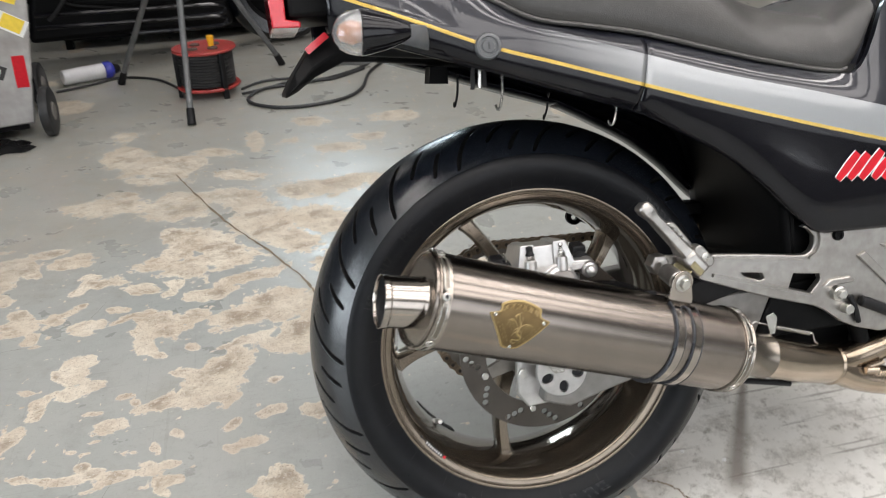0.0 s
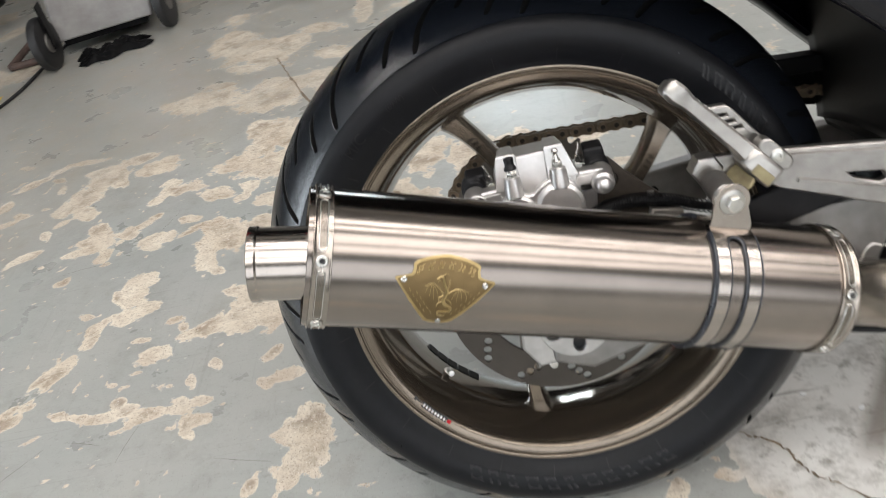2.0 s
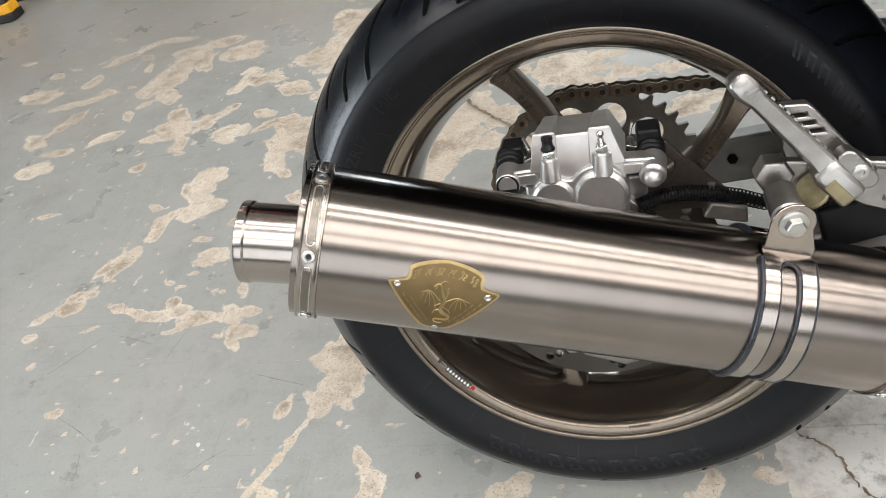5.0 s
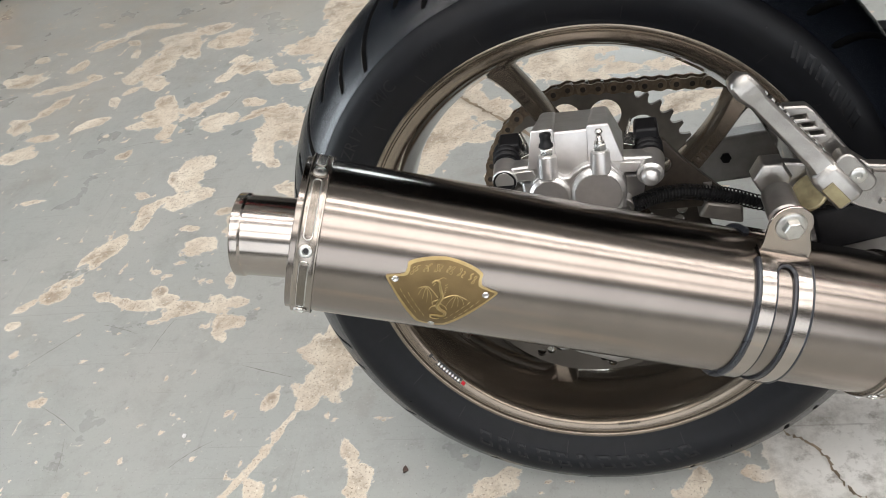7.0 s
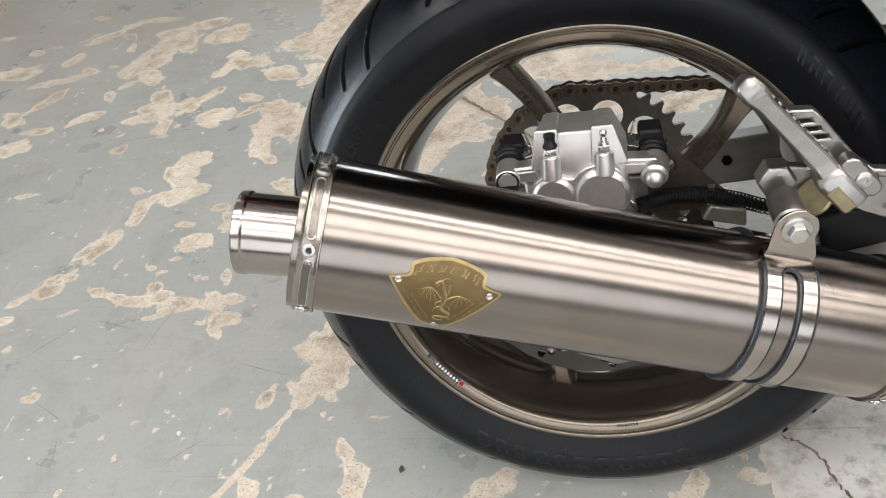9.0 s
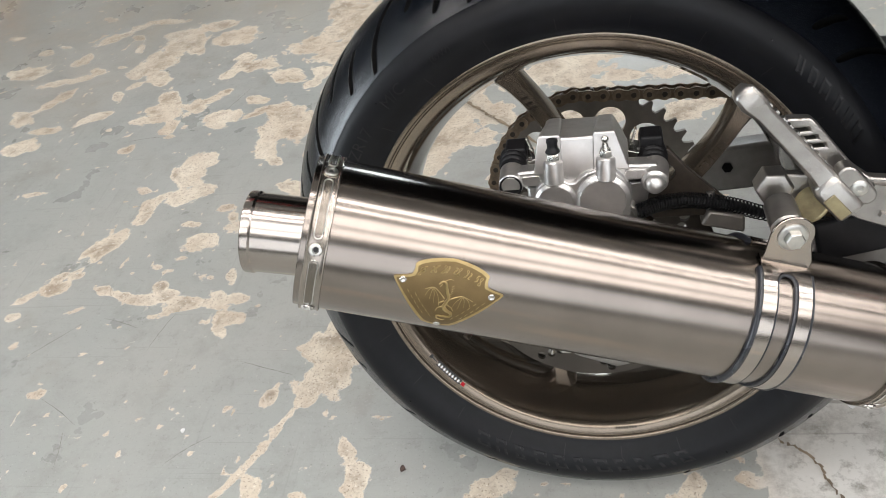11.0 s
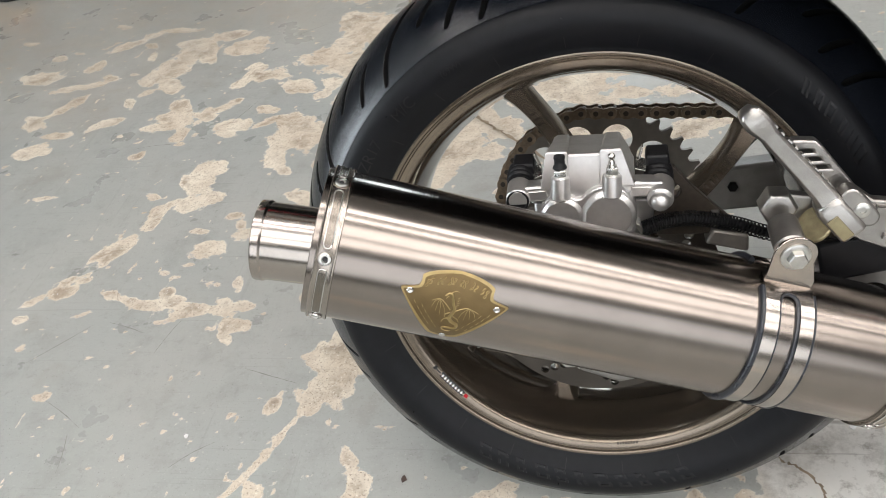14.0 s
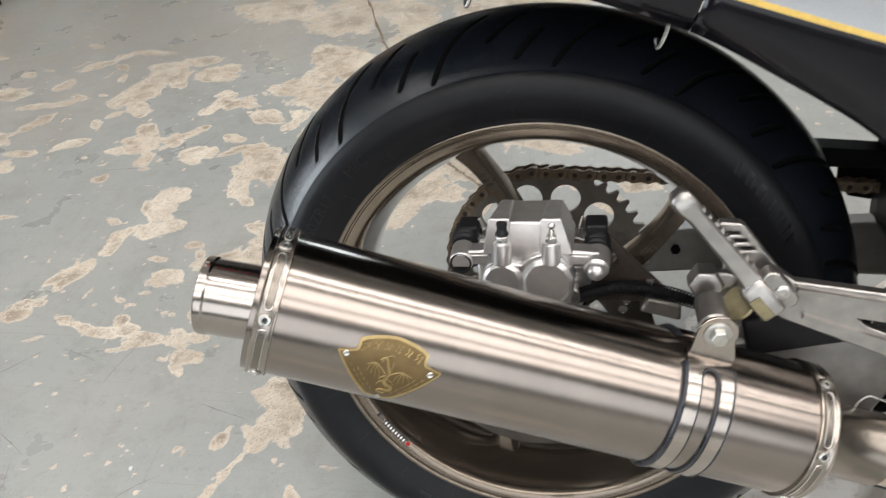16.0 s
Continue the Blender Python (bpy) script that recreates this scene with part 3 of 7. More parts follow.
def oil_streak(x, y):
    """A brown smear on the scoured concrete, from below the engine towards the rear tyre."""
    ax, ay, bx, by = 0.505, 0.14, 0.345, -0.105
    t = ((x - ax) * (bx - ax) + (y - ay) * (by - ay)) / ((bx - ax) ** 2 + (by - ay) ** 2)
    off = np.hypot(x - ax - t * (bx - ax), y - ay - t * (by - ay))
    wide = 0.010 + 0.012 * np.clip(t, 0, 1) + 0.005 * fbm(x * 14, y * 14, 3, 29)
    return np.clip(1.3 - off / wide, 0, 1) * np.clip((t + 0.3) * 4, 0, 1) * np.clip((1.1 - t) * 6, 0, 1)


def floor_material():
    mat = bpy.data.materials.new("flaking_painted_concrete")
    mat.use_nodes = True
    nt = mat.node_tree
    bsdf, link = nt.nodes["Principled BSDF"], nt.links.new
    tc = nt.nodes.new("ShaderNodeTexCoord")

    def noise_at(scale, detail=5, rough=0.55, stretch=None):
        at = tc.outputs["Object"]
        if stretch:
            mp = nt.nodes.new("ShaderNodeMapping")
            mp.inputs["Scale"].default_value, mp.inputs["Rotation"].default_value = stretch, (0, 0, radians(-52))
            link(at, mp.inputs[0])
            at = mp.outputs[0]
        n = nt.nodes.new("ShaderNodeTexNoise")
        n.inputs["Scale"].default_value, n.inputs["Detail"].default_value, n.inputs["Roughness"].default_value = scale, detail, rough
        link(at, n.inputs["Vector"])
        return n.outputs["Fac"]

    def ranged(src, a, b, c=0.0, d=1.0):
        r = nt.nodes.new("ShaderNodeMapRange")
        r.inputs[1].default_value, r.inputs[2].default_value, r.inputs[3].default_value, r.inputs[4].default_value = a, b, c, d
        link(src, r.inputs[0])
        return r.outputs[0]

    def mixed(fac, a, b):
        m = nt.nodes.new("ShaderNodeMix")
        m.data_type = "RGBA"
        link(fac, m.inputs[0])
        for k, v in ((6, a), (7, b)):
            if isinstance(v, tuple):
                m.inputs[k].default_value = (*v, 1)
            else:
                link(v, m.inputs[k])
        return m.outputs[2]

    def calc(op, a, b):
        m = nt.nodes.new("ShaderNodeMath")
        m.operation = op
        for k, v in ((0, a), (1, b)):
            if isinstance(v, float):
                m.inputs[k].default_value = v
            else:
                link(v, m.inputs[k])
        return m.outputs[0]

    attr = nt.nodes.new("ShaderNodeAttribute")
    attr.attribute_name = "flaked"
    ragged = calc("ADD", attr.outputs["Fac"], ranged(noise_at(48, 6, 0.68), 0.25, 0.75, -0.24, 0.22))
    ragged = calc("ADD", ragged, ranged(noise_at(150, 5, 0.7), 0.25, 0.75, -0.14, 0.14))
    bare = ranged(ragged, -0.012, 0.02)
    core = ranged(ragged, 0.12, 0.55)
    rim = calc("SUBTRACT", ranged(ragged, -0.06, -0.01), bare)
    paint = mixed(ranged(noise_at(1.7, 6), 0.35, 0.68), (0.330, 0.345, 0.328), (0.385, 0.385, 0.358))
    paint = mixed(ranged(noise_at(11, 8, 0.76), 0.49, 0.72, 0, 0.45), paint, (0.215, 0.212, 0.192))
    paint = mixed(ranged(noise_at(7, 4, 0.6), 0.58, 0.72, 0, 0.35), paint, (0.255, 0.235, 0.195))
    for scale, stretch, deep in ((3, (1, 70, 1), 0.16), (2, (60, 1.3, 1), 0.12)):
        paint = mixed(ranged(noise_at(scale, 2, 0.5, stretch), 0.66, 0.70, 0, deep), paint, (0.17, 0.17, 0.155))
    paint = mixed(ranged(noise_at(150, 4, 0.7), 0.60, 0.78, 0, 0.5), paint, (0.15, 0.145, 0.13))
    paint = mixed(ranged(noise_at(260, 2), 0.62, 0.72, 0, 0.4), paint, (0.46, 0.47, 0.44))
    paint = mixed(ranged(noise_at(46, 8, 0.8), 0.55, 0.72, 0, 0.5), paint, (0.20, 0.195, 0.175))
    paint = mixed(ranged(noise_at(420, 2), 0.66, 0.74, 0, 0.6), paint, (0.12, 0.115, 0.10))
    raw = mixed(ranged(noise_at(9, 7, 0.68), 0.40, 0.62), (0.70, 0.635, 0.525), (0.55, 0.468, 0.365))
    smudge = calc("MULTIPLY", core, ranged(noise_at(13, 6, 0.62), 0.45, 0.62, 0, 0.85))
    raw = mixed(smudge, raw, (0.29, 0.222, 0.16))
    raw = mixed(ranged(noise_at(38, 6, 0.7), 0.54, 0.70, 0, 0.6), raw, (0.30, 0.24, 0.175))
    raw = mixed(ranged(noise_at(55, 5, 0.65), 0.56, 0.68, 0, 0.75), raw, (0.66, 0.595, 0.49))
    raw = mixed(ranged(noise_at(120, 6, 0.75), 0.52, 0.66, 0, 0.6), raw, (0.36, 0.30, 0.235))
    raw = mixed(ranged(noise_at(300, 2), 0.58, 0.70, 0, 0.7), raw, (0.18, 0.14, 0.105))
    raw = mixed(ranged(noise_at(210, 3), 0.62, 0.70, 0, 0.7), raw, (0.78, 0.74, 0.66))
    pale = nt.nodes.new("ShaderNodeAttribute")
    pale.attribute_name = "bleached"
    chalk = mixed(ranged(noise_at(6, 7, 0.65), 0.35, 0.7), (0.72, 0.705, 0.67), (0.57, 0.55, 0.51))
    chalk = mixed(ranged(noise_at(13, 8, 0.72), 0.50, 0.66, 0, 0.75), chalk, (0.27, 0.25, 0.22))
    chalk = mixed(ranged(noise_at(34, 6, 0.7), 0.55, 0.68, 0, 0.7), chalk, (0.20, 0.18, 0.15))
    chalk = mixed(ranged(noise_at(4, 3, 0.5, (1, 26, 1)), 0.63, 0.69, 0, 0.55), chalk, (0.16, 0.145, 0.125))
    raw = mixed(pale.outputs["Fac"], raw, chalk)
    oil = nt.nodes.new("ShaderNodeAttribute")
    oil.attribute_name = "oily"
    raw = mixed(calc("MULTIPLY", oil.outputs["Fac"], 0.75), raw, (0.15, 0.12, 0.095))
    colour = mixed(bare, paint, raw)
    # far floor dimmed in its colour, along with brown stains and crack dirt
    far_dim_and_stain = nt.nodes.new("ShaderNodeAttribute")
    far_dim_and_stain.attribute_name = "far_dim_and_stain"
    veil = calc("MULTIPLY", far_dim_and_stain.outputs["Fac"], ranged(noise_at(5, 7, 0.7), 0.3, 0.7, 0.12, 0.64))
    colour = mixed(veil, colour, mixed(ranged(noise_at(14, 6, 0.7), 0.4, 0.65), (0.30, 0.285, 0.25), (0.37, 0.315, 0.24)))
    colour = mixed(ranged(rim, 0.0, 1.0, 0.0, 0.5), colour, (0.66, 0.63, 0.56))
    link(colour, bsdf.inputs["Base Color"])
    worn = calc("ADD", ranged(noise_at(7, 5), 0.3, 0.7, 0.24, 0.42), calc("MULTIPLY", bare, 0.36))
    link(worn, bsdf.inputs["Roughness"])
    relief = calc("ADD", calc("MULTIPLY", bare, -1.0), calc("MULTIPLY", noise_at(90, 4), 0.35))
    bp = nt.nodes.new("ShaderNodeBump")
    bp.inputs["Strength"].default_value, bp.inputs["Distance"].default_value = 0.55, 0.0012
    link(relief, bp.inputs["Height"])
    link(bp.outputs[0], bsdf.inputs["Normal"])
    return mat


def build_floor():
    # One sheet, finer under and behind the motorcycle, with shallow recesses where the paint is gone.
    xs = np.concatenate([np.linspace(SHED_X[0], -2.2, 24, endpoint=False), np.linspace(-2.2, 0.9, 560, endpoint=False), np.linspace(0.9, SHED_X[1], 48)])
    ys = np.concatenate([np.linspace(SHED_Y[0], -0.5, 40, endpoint=False), np.linspace(-0.5, 2.3, 500, endpoint=False), np.linspace(2.3, SHED_Y[1], 60)])
    gx, gy = np.meshgrid(xs, ys, indexing="ij")
    field = floor_fields(gx, gy)
    z = -0.0004 * np.clip(field * 6 - 0.9, 0, 1)
    nx, ny = len(xs), len(ys)
    verts = np.stack([gx, gy, z], -1).reshape(-1, 3)
    i, j = np.meshgrid(np.arange(nx - 1), np.arange(ny - 1), indexing="ij")
    a = (i * ny + j).ravel()
    faces = np.stack([a, a + ny, a + ny + 1, a + 1], 1)
    me = bpy.data.meshes.new("floor")
    me.from_pydata(verts.tolist(), [], faces.tolist())
    layer = me.attributes.new("flaked", "FLOAT", "POINT")
    layer.data.foreach_set("value", field.ravel().astype(np.float32))
    worn = scoured_area(gx, gy)
    layer = me.attributes.new("bleached", "FLOAT", "POINT")
    layer.data.foreach_set("value", worn.ravel().astype(np.float32))
    # the far floor's dimness is painted in; crack dirt shares the layer
    layer = me.attributes.new("far_dim_and_stain", "FLOAT", "POINT")
    layer.data.foreach_set("value", np.maximum(np.clip((gy - 1.12 - 0.25 * gx + 0.3 * fbm(gx * 2.5, gy * 2.5, 4, 63)) / 0.5, 0, 1), crack_stain(gx, gy)).ravel().astype(np.float32))
    layer = me.attributes.new("oily", "FLOAT", "POINT")
    layer.data.foreach_set("value", oil_streak(gx, gy).ravel().astype(np.float32))
    me.materials.append(floor_material())
    me.polygons.foreach_set("use_smooth", [True] * len(me.polygons))
    return tagged(new("floor", me), "grey-green painted concrete floor, flaking in tan patches", "floor", kind="structure")


floor = build_floor()
for line, broad in zip(CRACKS, (3.2, 1.5)):
    bm = bmesh.new()
    pts = smooth_path([(x, y, 0.0) for x, y in line], 10)
    pts = [p + Vector((random.uniform(-0.0025, 0.0025), random.uniform(-0.0025, 0.0025), 0)) for p in pts]
    wide = [random.uniform(0.0003, 0.0014) * broad for _ in pts]
    left = [bm.verts.new((p.x - w, p.y - w * 0.4, 0.0012)) for p, w in zip(pts, wide)]
    right = [bm.verts.new((p.x + w, p.y + w * 0.4, 0.0012)) for p, w in zip(pts, wide)]
    for k in range(len(pts) - 1):
        bm.faces.new((left[k], right[k], right[k + 1], left[k + 1]))
    part("crack", bm, material("crack_dirt", (0.22, 0.172, 0.122), 0.9, vary=0.4), floor, "thin dark crack in the concrete")

# fine dark scratches in the paint: from x, y to x, y
SCRATCH = material("scratch_dirt", (0.21, 0.205, 0.185), 0.7, vary=0.3, scale=90)
for x0, y0, x1, y1 in ((-0.965, 0.082, -0.864, 0.184), (-0.724, 0.113, -0.695, 0.214), (-0.836, 0.187, -0.762, 0.163), (-0.553, 0.089, -0.458, 0.061), (-0.609, -0.093, -0.553, -0.047),
                       (-0.877, 0.024, -0.784, -0.029), (-0.781, -0.108, -0.798, -0.039), (-0.822, 1.165, -0.691, 1.252), (-0.830, 0.792, -0.789, 0.890), (-1.036, 0.708, -0.922, 0.720)):
    bm = bmesh.new()
    a, b = Vector((x0, y0, 0.0006)), Vector((x1, y1, 0.0006))
    side = Vector((-(b - a).y, (b - a).x, 0)).normalized()
    bend = random.uniform(-0.006, 0.006)
    rows = []
    for k in range(25):
        t = k / 24
        p = a.lerp(b, t) + side * (bend * math.sin(math.pi * t) + random.uniform(-0.0003, 0.0003))
        w = random.uniform(0.0002, 0.0008) * math.sin(math.pi * (0.08 + 0.84 * t))
        rows.append((bm.verts.new(p - side * w), bm.verts.new(p + side * w)))
    for (p, q), (r, s_) in zip(rows, rows[1:]):
        bm.faces.new((p, q, s_, r))
    part("scratch", bm, SCRATCH, floor, "fine dark scratch in the paint")


def room():
    (x0, x1), (y0, y1) = SHED_X, SHED_Y
    t = 0.15
    def slab(name, lo, hi, mat, label, cat):
        bm = bmesh.new()
        block(bm, [(a + b) / 2 for a, b in zip(lo, hi)], [b - a for a, b in zip(lo, hi)])
        return tagged(part(name, bm, mat), label, cat, kind="structure")
    bm = bmesh.new()
    prism(bm, [(x0 - t, 0), (x1 + t, 0), (x1 + t, CEILING), (x0 - t, CEILING)], y0 - t, y0, holes=[[(-2, 0.5), (4, 0.5), (4, 2.5), (-2, 2.5)]])
    tagged(part("wall_south", bm, WALL), "grey workshop wall with an added wide band of panes", "wall", kind="structure")
    bm = bmesh.new()
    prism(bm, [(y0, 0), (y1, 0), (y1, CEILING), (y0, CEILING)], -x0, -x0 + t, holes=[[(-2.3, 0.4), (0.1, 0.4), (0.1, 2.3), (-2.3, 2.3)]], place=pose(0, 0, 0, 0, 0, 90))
    tagged(part("wall_west", bm, WALL), "grey workshop wall with an added broad window", "wall", kind="structure")
    slab("wall_east", (x1, y0, 0), (x1 + t, y1, CEILING), WALL, "plain grey painted workshop wall", "wall")
    bm = bmesh.new()
    prism(bm, [(x0 - t, 0), (x1 + t, 0), (x1 + t, CEILING), (x0 - t, CEILING)], y1, y1 + t, holes=[[(-0.3, 0.8), (0.54, 0.8), (0.54, 1.9), (-0.3, 1.9)]])
    tagged(part("wall_north", bm, WALL), "grey workshop wall with a small window", "wall", kind="structure")
    slab("ceiling", (x0 - t, y0 - t, CEILING), (x1 + t, y1 + t, CEILING + 0.12), CEIL, "off-white workshop ceiling", "ceiling")
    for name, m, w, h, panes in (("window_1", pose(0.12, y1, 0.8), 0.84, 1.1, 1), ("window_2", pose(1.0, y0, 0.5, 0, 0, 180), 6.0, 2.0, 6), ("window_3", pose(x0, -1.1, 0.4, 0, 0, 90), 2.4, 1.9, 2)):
        win = thing(name, m, "unseen frosted bright window in the workshop wall", "window", kind="structure")
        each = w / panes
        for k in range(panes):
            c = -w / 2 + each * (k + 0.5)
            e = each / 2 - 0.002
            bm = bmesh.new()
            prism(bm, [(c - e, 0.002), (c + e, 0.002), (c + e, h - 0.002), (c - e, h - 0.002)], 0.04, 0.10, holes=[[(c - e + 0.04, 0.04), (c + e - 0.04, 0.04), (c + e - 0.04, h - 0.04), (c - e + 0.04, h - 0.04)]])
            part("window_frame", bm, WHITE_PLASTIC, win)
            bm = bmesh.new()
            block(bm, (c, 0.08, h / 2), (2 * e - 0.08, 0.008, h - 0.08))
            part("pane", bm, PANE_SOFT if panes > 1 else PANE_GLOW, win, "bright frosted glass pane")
    for x, y, w in TUBES:
        broad = w > 0.5
        fix = thing("ceiling_light", pose(x, y, CEILING), "added broad white ceiling light with a lit diffuser" if broad else "white fluorescent batten with a lit tube", "ceiling light", "ceiling lights")
        bm = bmesh.new()
        block(bm, (0, 0, -0.025), (1.28, w, 0.05))
        part("housing", bm, WHITE_PLASTIC, fix, bevel=0.006)
        # panel made up to house a wide fill lamp, out of view
        if broad:
            bm = bmesh.new()
            block(bm, (0, 0, -0.065), (1.22, w - 0.06, 0.022))
            part("diffuser", bm, PANEL_GLOW, fix, "glowing white diffuser")
            continue
        for dy in (-0.045, 0.045):
            bm = bmesh.new()
            rod(bm, (-0.6, dy, -0.085), (0.6, dy, -0.085), 0.014, n=12)
            part("tube", bm, TUBE_GLOW, fix, "glowing white tube")
        for dx in (-0.61, 0.61):
            bm = bmesh.new()
            block(bm, (dx, 0, -0.075), (0.025, 0.14, 0.05))
            part("end_cap", bm, WHITE_PLASTIC, fix, bevel=0.004)


room()

# ---- motorcycle ----
# Bike frame: the origin on the rear axle's middle, x ahead, y to the bike's left, z up. It leans on its side stand.
AXLE_HEIGHT, BIKE_LEAN, BIKE_PITCH = 0.3087, -15.22, -0.39
BIKE = pose(0, 0, AXLE_HEIGHT, BIKE_LEAN) @ pose(0, 0, 0, 0, BIKE_PITCH)
ROOT = Matrix.Translation((0, -0.05, 0)) @ BIKE.to_3x3().to_4x4()
bike = thing("motorcycle", ROOT, "black sports motorcycle with silver and gold stripe, leaning on its stand", "motorcycle")
bike["shift"] = tuple((ROOT.inverted() @ BIKE).translation)

# the tyre: half width from the crown, radius
CROWN_Y = 0.024
TREAD = [(0.0, 0.3295), (0.018, 0.3280), (0.036, 0.3234), (0.054, 0.3155), (0.070, 0.3045), (0.082, 0.2925), (0.0885, 0.2845)]


def tread_radius(y):
    return along(TREAD, abs(y))


def groove_depth(theta, y):
    """Slanted sipes over the shoulder in threes: long, short, and long nearer the crown."""
    step = 2 * math.pi / 48
    d = np.maximum(0.086 + y, 0.0)
    slant = np.radians(140 * d + 350 * d * d)
    turn = (np.radians(131) - theta - slant) / step
    n = np.round(turn)
    kind = np.mod(-n, 3)
    y0 = np.select([kind == 0, kind == 1], [0.0855, 0.080], 0.064)
    y1 = np.select([kind == 0, kind == 1], [0.022, 0.051], 0.024)
    k = 0.31 * np.radians(140 + 700 * d)
    off = np.abs(turn - n) * step * 0.31 / np.sqrt(1 + k * k)
    end = np.minimum(y0 + y, -y - y1)
    half = 0.0019 * np.clip(0.45 + end / 0.006, 0.0, 1.0)
    return np.where(end > -0.0005, np.clip(1.0 - (off - half) / 0.0007, 0, 1), 0.0) * 0.0055


def build_wheel():
    bm = bmesh.new()
    # rim: bead, lip with a turned groove, flat band, then the barrel down to the drop centre
    near = [(0.2318, -0.046), (0.2330, -0.0520), (0.2342, -0.0545), (0.2335, -0.0562), (0.2310, -0.0566), (0.2292, -0.0556), (0.2286, -0.0535), (0.2272, -0.0533), (0.2262, -0.0542), (0.2205, -0.0530), (0.2168, -0.0505), (0.2148, -0.0470)]
    wide = 2 * CROWN_Y
    deep = [(0.2120, -0.040), (0.2085, -0.032), (0.2068, -0.024), (0.2010, -0.008), (0.1990, 0.010), (0.1990, 0.038), (0.2010, 0.056), (0.2068, 0.072), (0.2085, 0.080), (0.2120, 0.088)]
    far = [(r, wide - y) for r, y in near[::-1]]
    outer = [(0.222, 0.088), (0.212, 0.068), (0.206, 0.024), (0.212, -0.020), (0.222, -0.040)]
    lathe(bm, near + deep + far + outer, n=160, closed=True)
    for f in bm.faces:
        c = f.calc_center_median()
        r = math.hypot(c.x, c.z)
        f.material_index = 1 if r < 0.2150 and -0.0475 < c.y < wide + 0.0475 else 0
    wheel = part("rear_wheel", bm, [BRONZE, BRONZE_DEEP], bike, "bronze cast five-spoke wheel rim", sharp=50)

    bm = bmesh.new()
    side = [(0.2845, 0.0885), (0.2830, 0.0900), (0.2760, 0.0935), (0.2680, 0.0950), (0.2590, 0.0940), (0.2510, 0.0905), (0.2440, 0.0860), (0.2385, 0.0820), (0.2352, 0.0805), (0.2335, 0.0800), (0.2325, 0.0770)]
    inner = [(0.240, 0.074), (0.262, 0.088), (0.300, 0.060), (0.318, 0.0)]
    ring = [(r, CROWN_Y - y) for r, y in side] + [(r, CROWN_Y - y) for r, y in inner] + [(r, CROWN_Y + y) for r, y in inner[-2::-1]] + [(r, CROWN_Y + y) for r, y in side[::-1]]
    lathe(bm, ring, n=200)
    for f in [f for f in bm.faces if len(f.verts) > 10]:
        bm.faces.remove(f)
    part("sidewall", bm, SIDEWALL, wheel, "black rubber tyre sidewall with moulded marks", sharp=60)

    nt_ = 2000
    th = np.linspace(0, 2 * np.pi, nt_, endpoint=False)
    yy = np.concatenate([np.linspace(-0.0886, -0.018, 110, endpoint=False), np.linspace(-0.018, 0.0886, 30)])
    w = len(yy)
    gth, gy = np.meshgrid(th, yy, indexing="ij")
    cut = groove_depth(gth, gy)
    rad = np.array([tread_radius(y) for y in yy])[None, :] - cut
    verts = np.stack([rad * np.cos(gth), CROWN_Y + gy, rad * np.sin(gth)], -1).reshape(-1, 3).tolist()
    gi, gj = np.meshgrid(np.arange(nt_), np.arange(w - 1), indexing="ij")
    ga, gb = (gi * w + gj).ravel(), (((gi + 1) % nt_) * w + gj).ravel()
    corners = np.stack([ga, ga + 1, gb + 1, gb], 1)
    faces = corners.tolist()
    # groove floors and walls take the rubber with shade in its colour
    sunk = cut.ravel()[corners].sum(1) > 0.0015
    me = bpy.data.meshes.new("tread")
    me.from_pydata(verts, [], faces)
    me.materials.append(RUBBER)
    me.materials.append(GROOVE_SHADED)
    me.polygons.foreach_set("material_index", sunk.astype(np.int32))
    me.polygons.foreach_set("use_smooth", [True] * len(me.polygons))
    tread = new("tread", me)
    tread.parent = wheel
    tread["label"] = "black tread with slanted water grooves"

    # five spokes with flared, filleted ends
    for k in range(5):
        a = radians(38.5 + 72 * k)
        bm = bmesh.new()
        rs = [(0.035, 0.026), (0.06, 0.0195), (0.09, 0.0165), (0.12, 0.0150), (0.15, 0.0140), (0.172, 0.0146), (0.186, 0.0160), (0.195, 0.0182), (0.202, 0.0220), (0.206, 0.0265), (0.209, 0.034)]
        fine = [(r, 0.72 * along(rs, r)) for r in np.linspace(0.035, 0.209, 30)]
        rings = []
        for r, h in fine:
            lift = 0.0215 + 0.007 * (1 - (r - 0.035) / 0.174)
            lean = radians(112) * (r - 0.18)
            ring = []
            for u, v in ((-0.98, -0.62), (-0.62, -1), (0.62, -1), (0.98, -0.62), (1, 0.4), (0.6, 1), (-0.6, 1), (-1, 0.4)):
                t = u * h
                rr = math.sqrt(max(r * r - t * t, 0.0001)) if r > 0.18 else r
                p = Vector((rr, 0.0190 + v * lift, t))
                ring.append(Matrix.Rotation(-(a + lean), 3, "Y") @ p)
            rings.append(ring)
        quads(bm, rings)
        spoke = part("spoke", bm, BRONZE, wheel, sharp=40)
        # cast marks on two spokes: plain raised bars
        if k < 2:
            bm = bmesh.new()
            for q in range(7 if k == 0 else 3):
                r = (0.128 if k == 0 else 0.160) + q * 0.0062
                turn = -(a + radians(112) * (r - 0.18))
                m = Matrix.Rotation(turn, 4, "Y") @ pose(r, 0.0190 - 0.0225 - 0.001 * (1 - (r - 0.035) / 0.174) * 7, 0.0)
                n0 = len(bm.verts)
                block(bm, (0, 0, 0), (0.0026, 0.0012, 0.0070))
                bm.verts.ensure_lookup_table()
                bmesh.ops.transform(bm, matrix=m, verts=bm.verts[n0:])
            part("cast_mark", bm, BRONZE_DEEP, spoke)
    bm = bmesh.new()
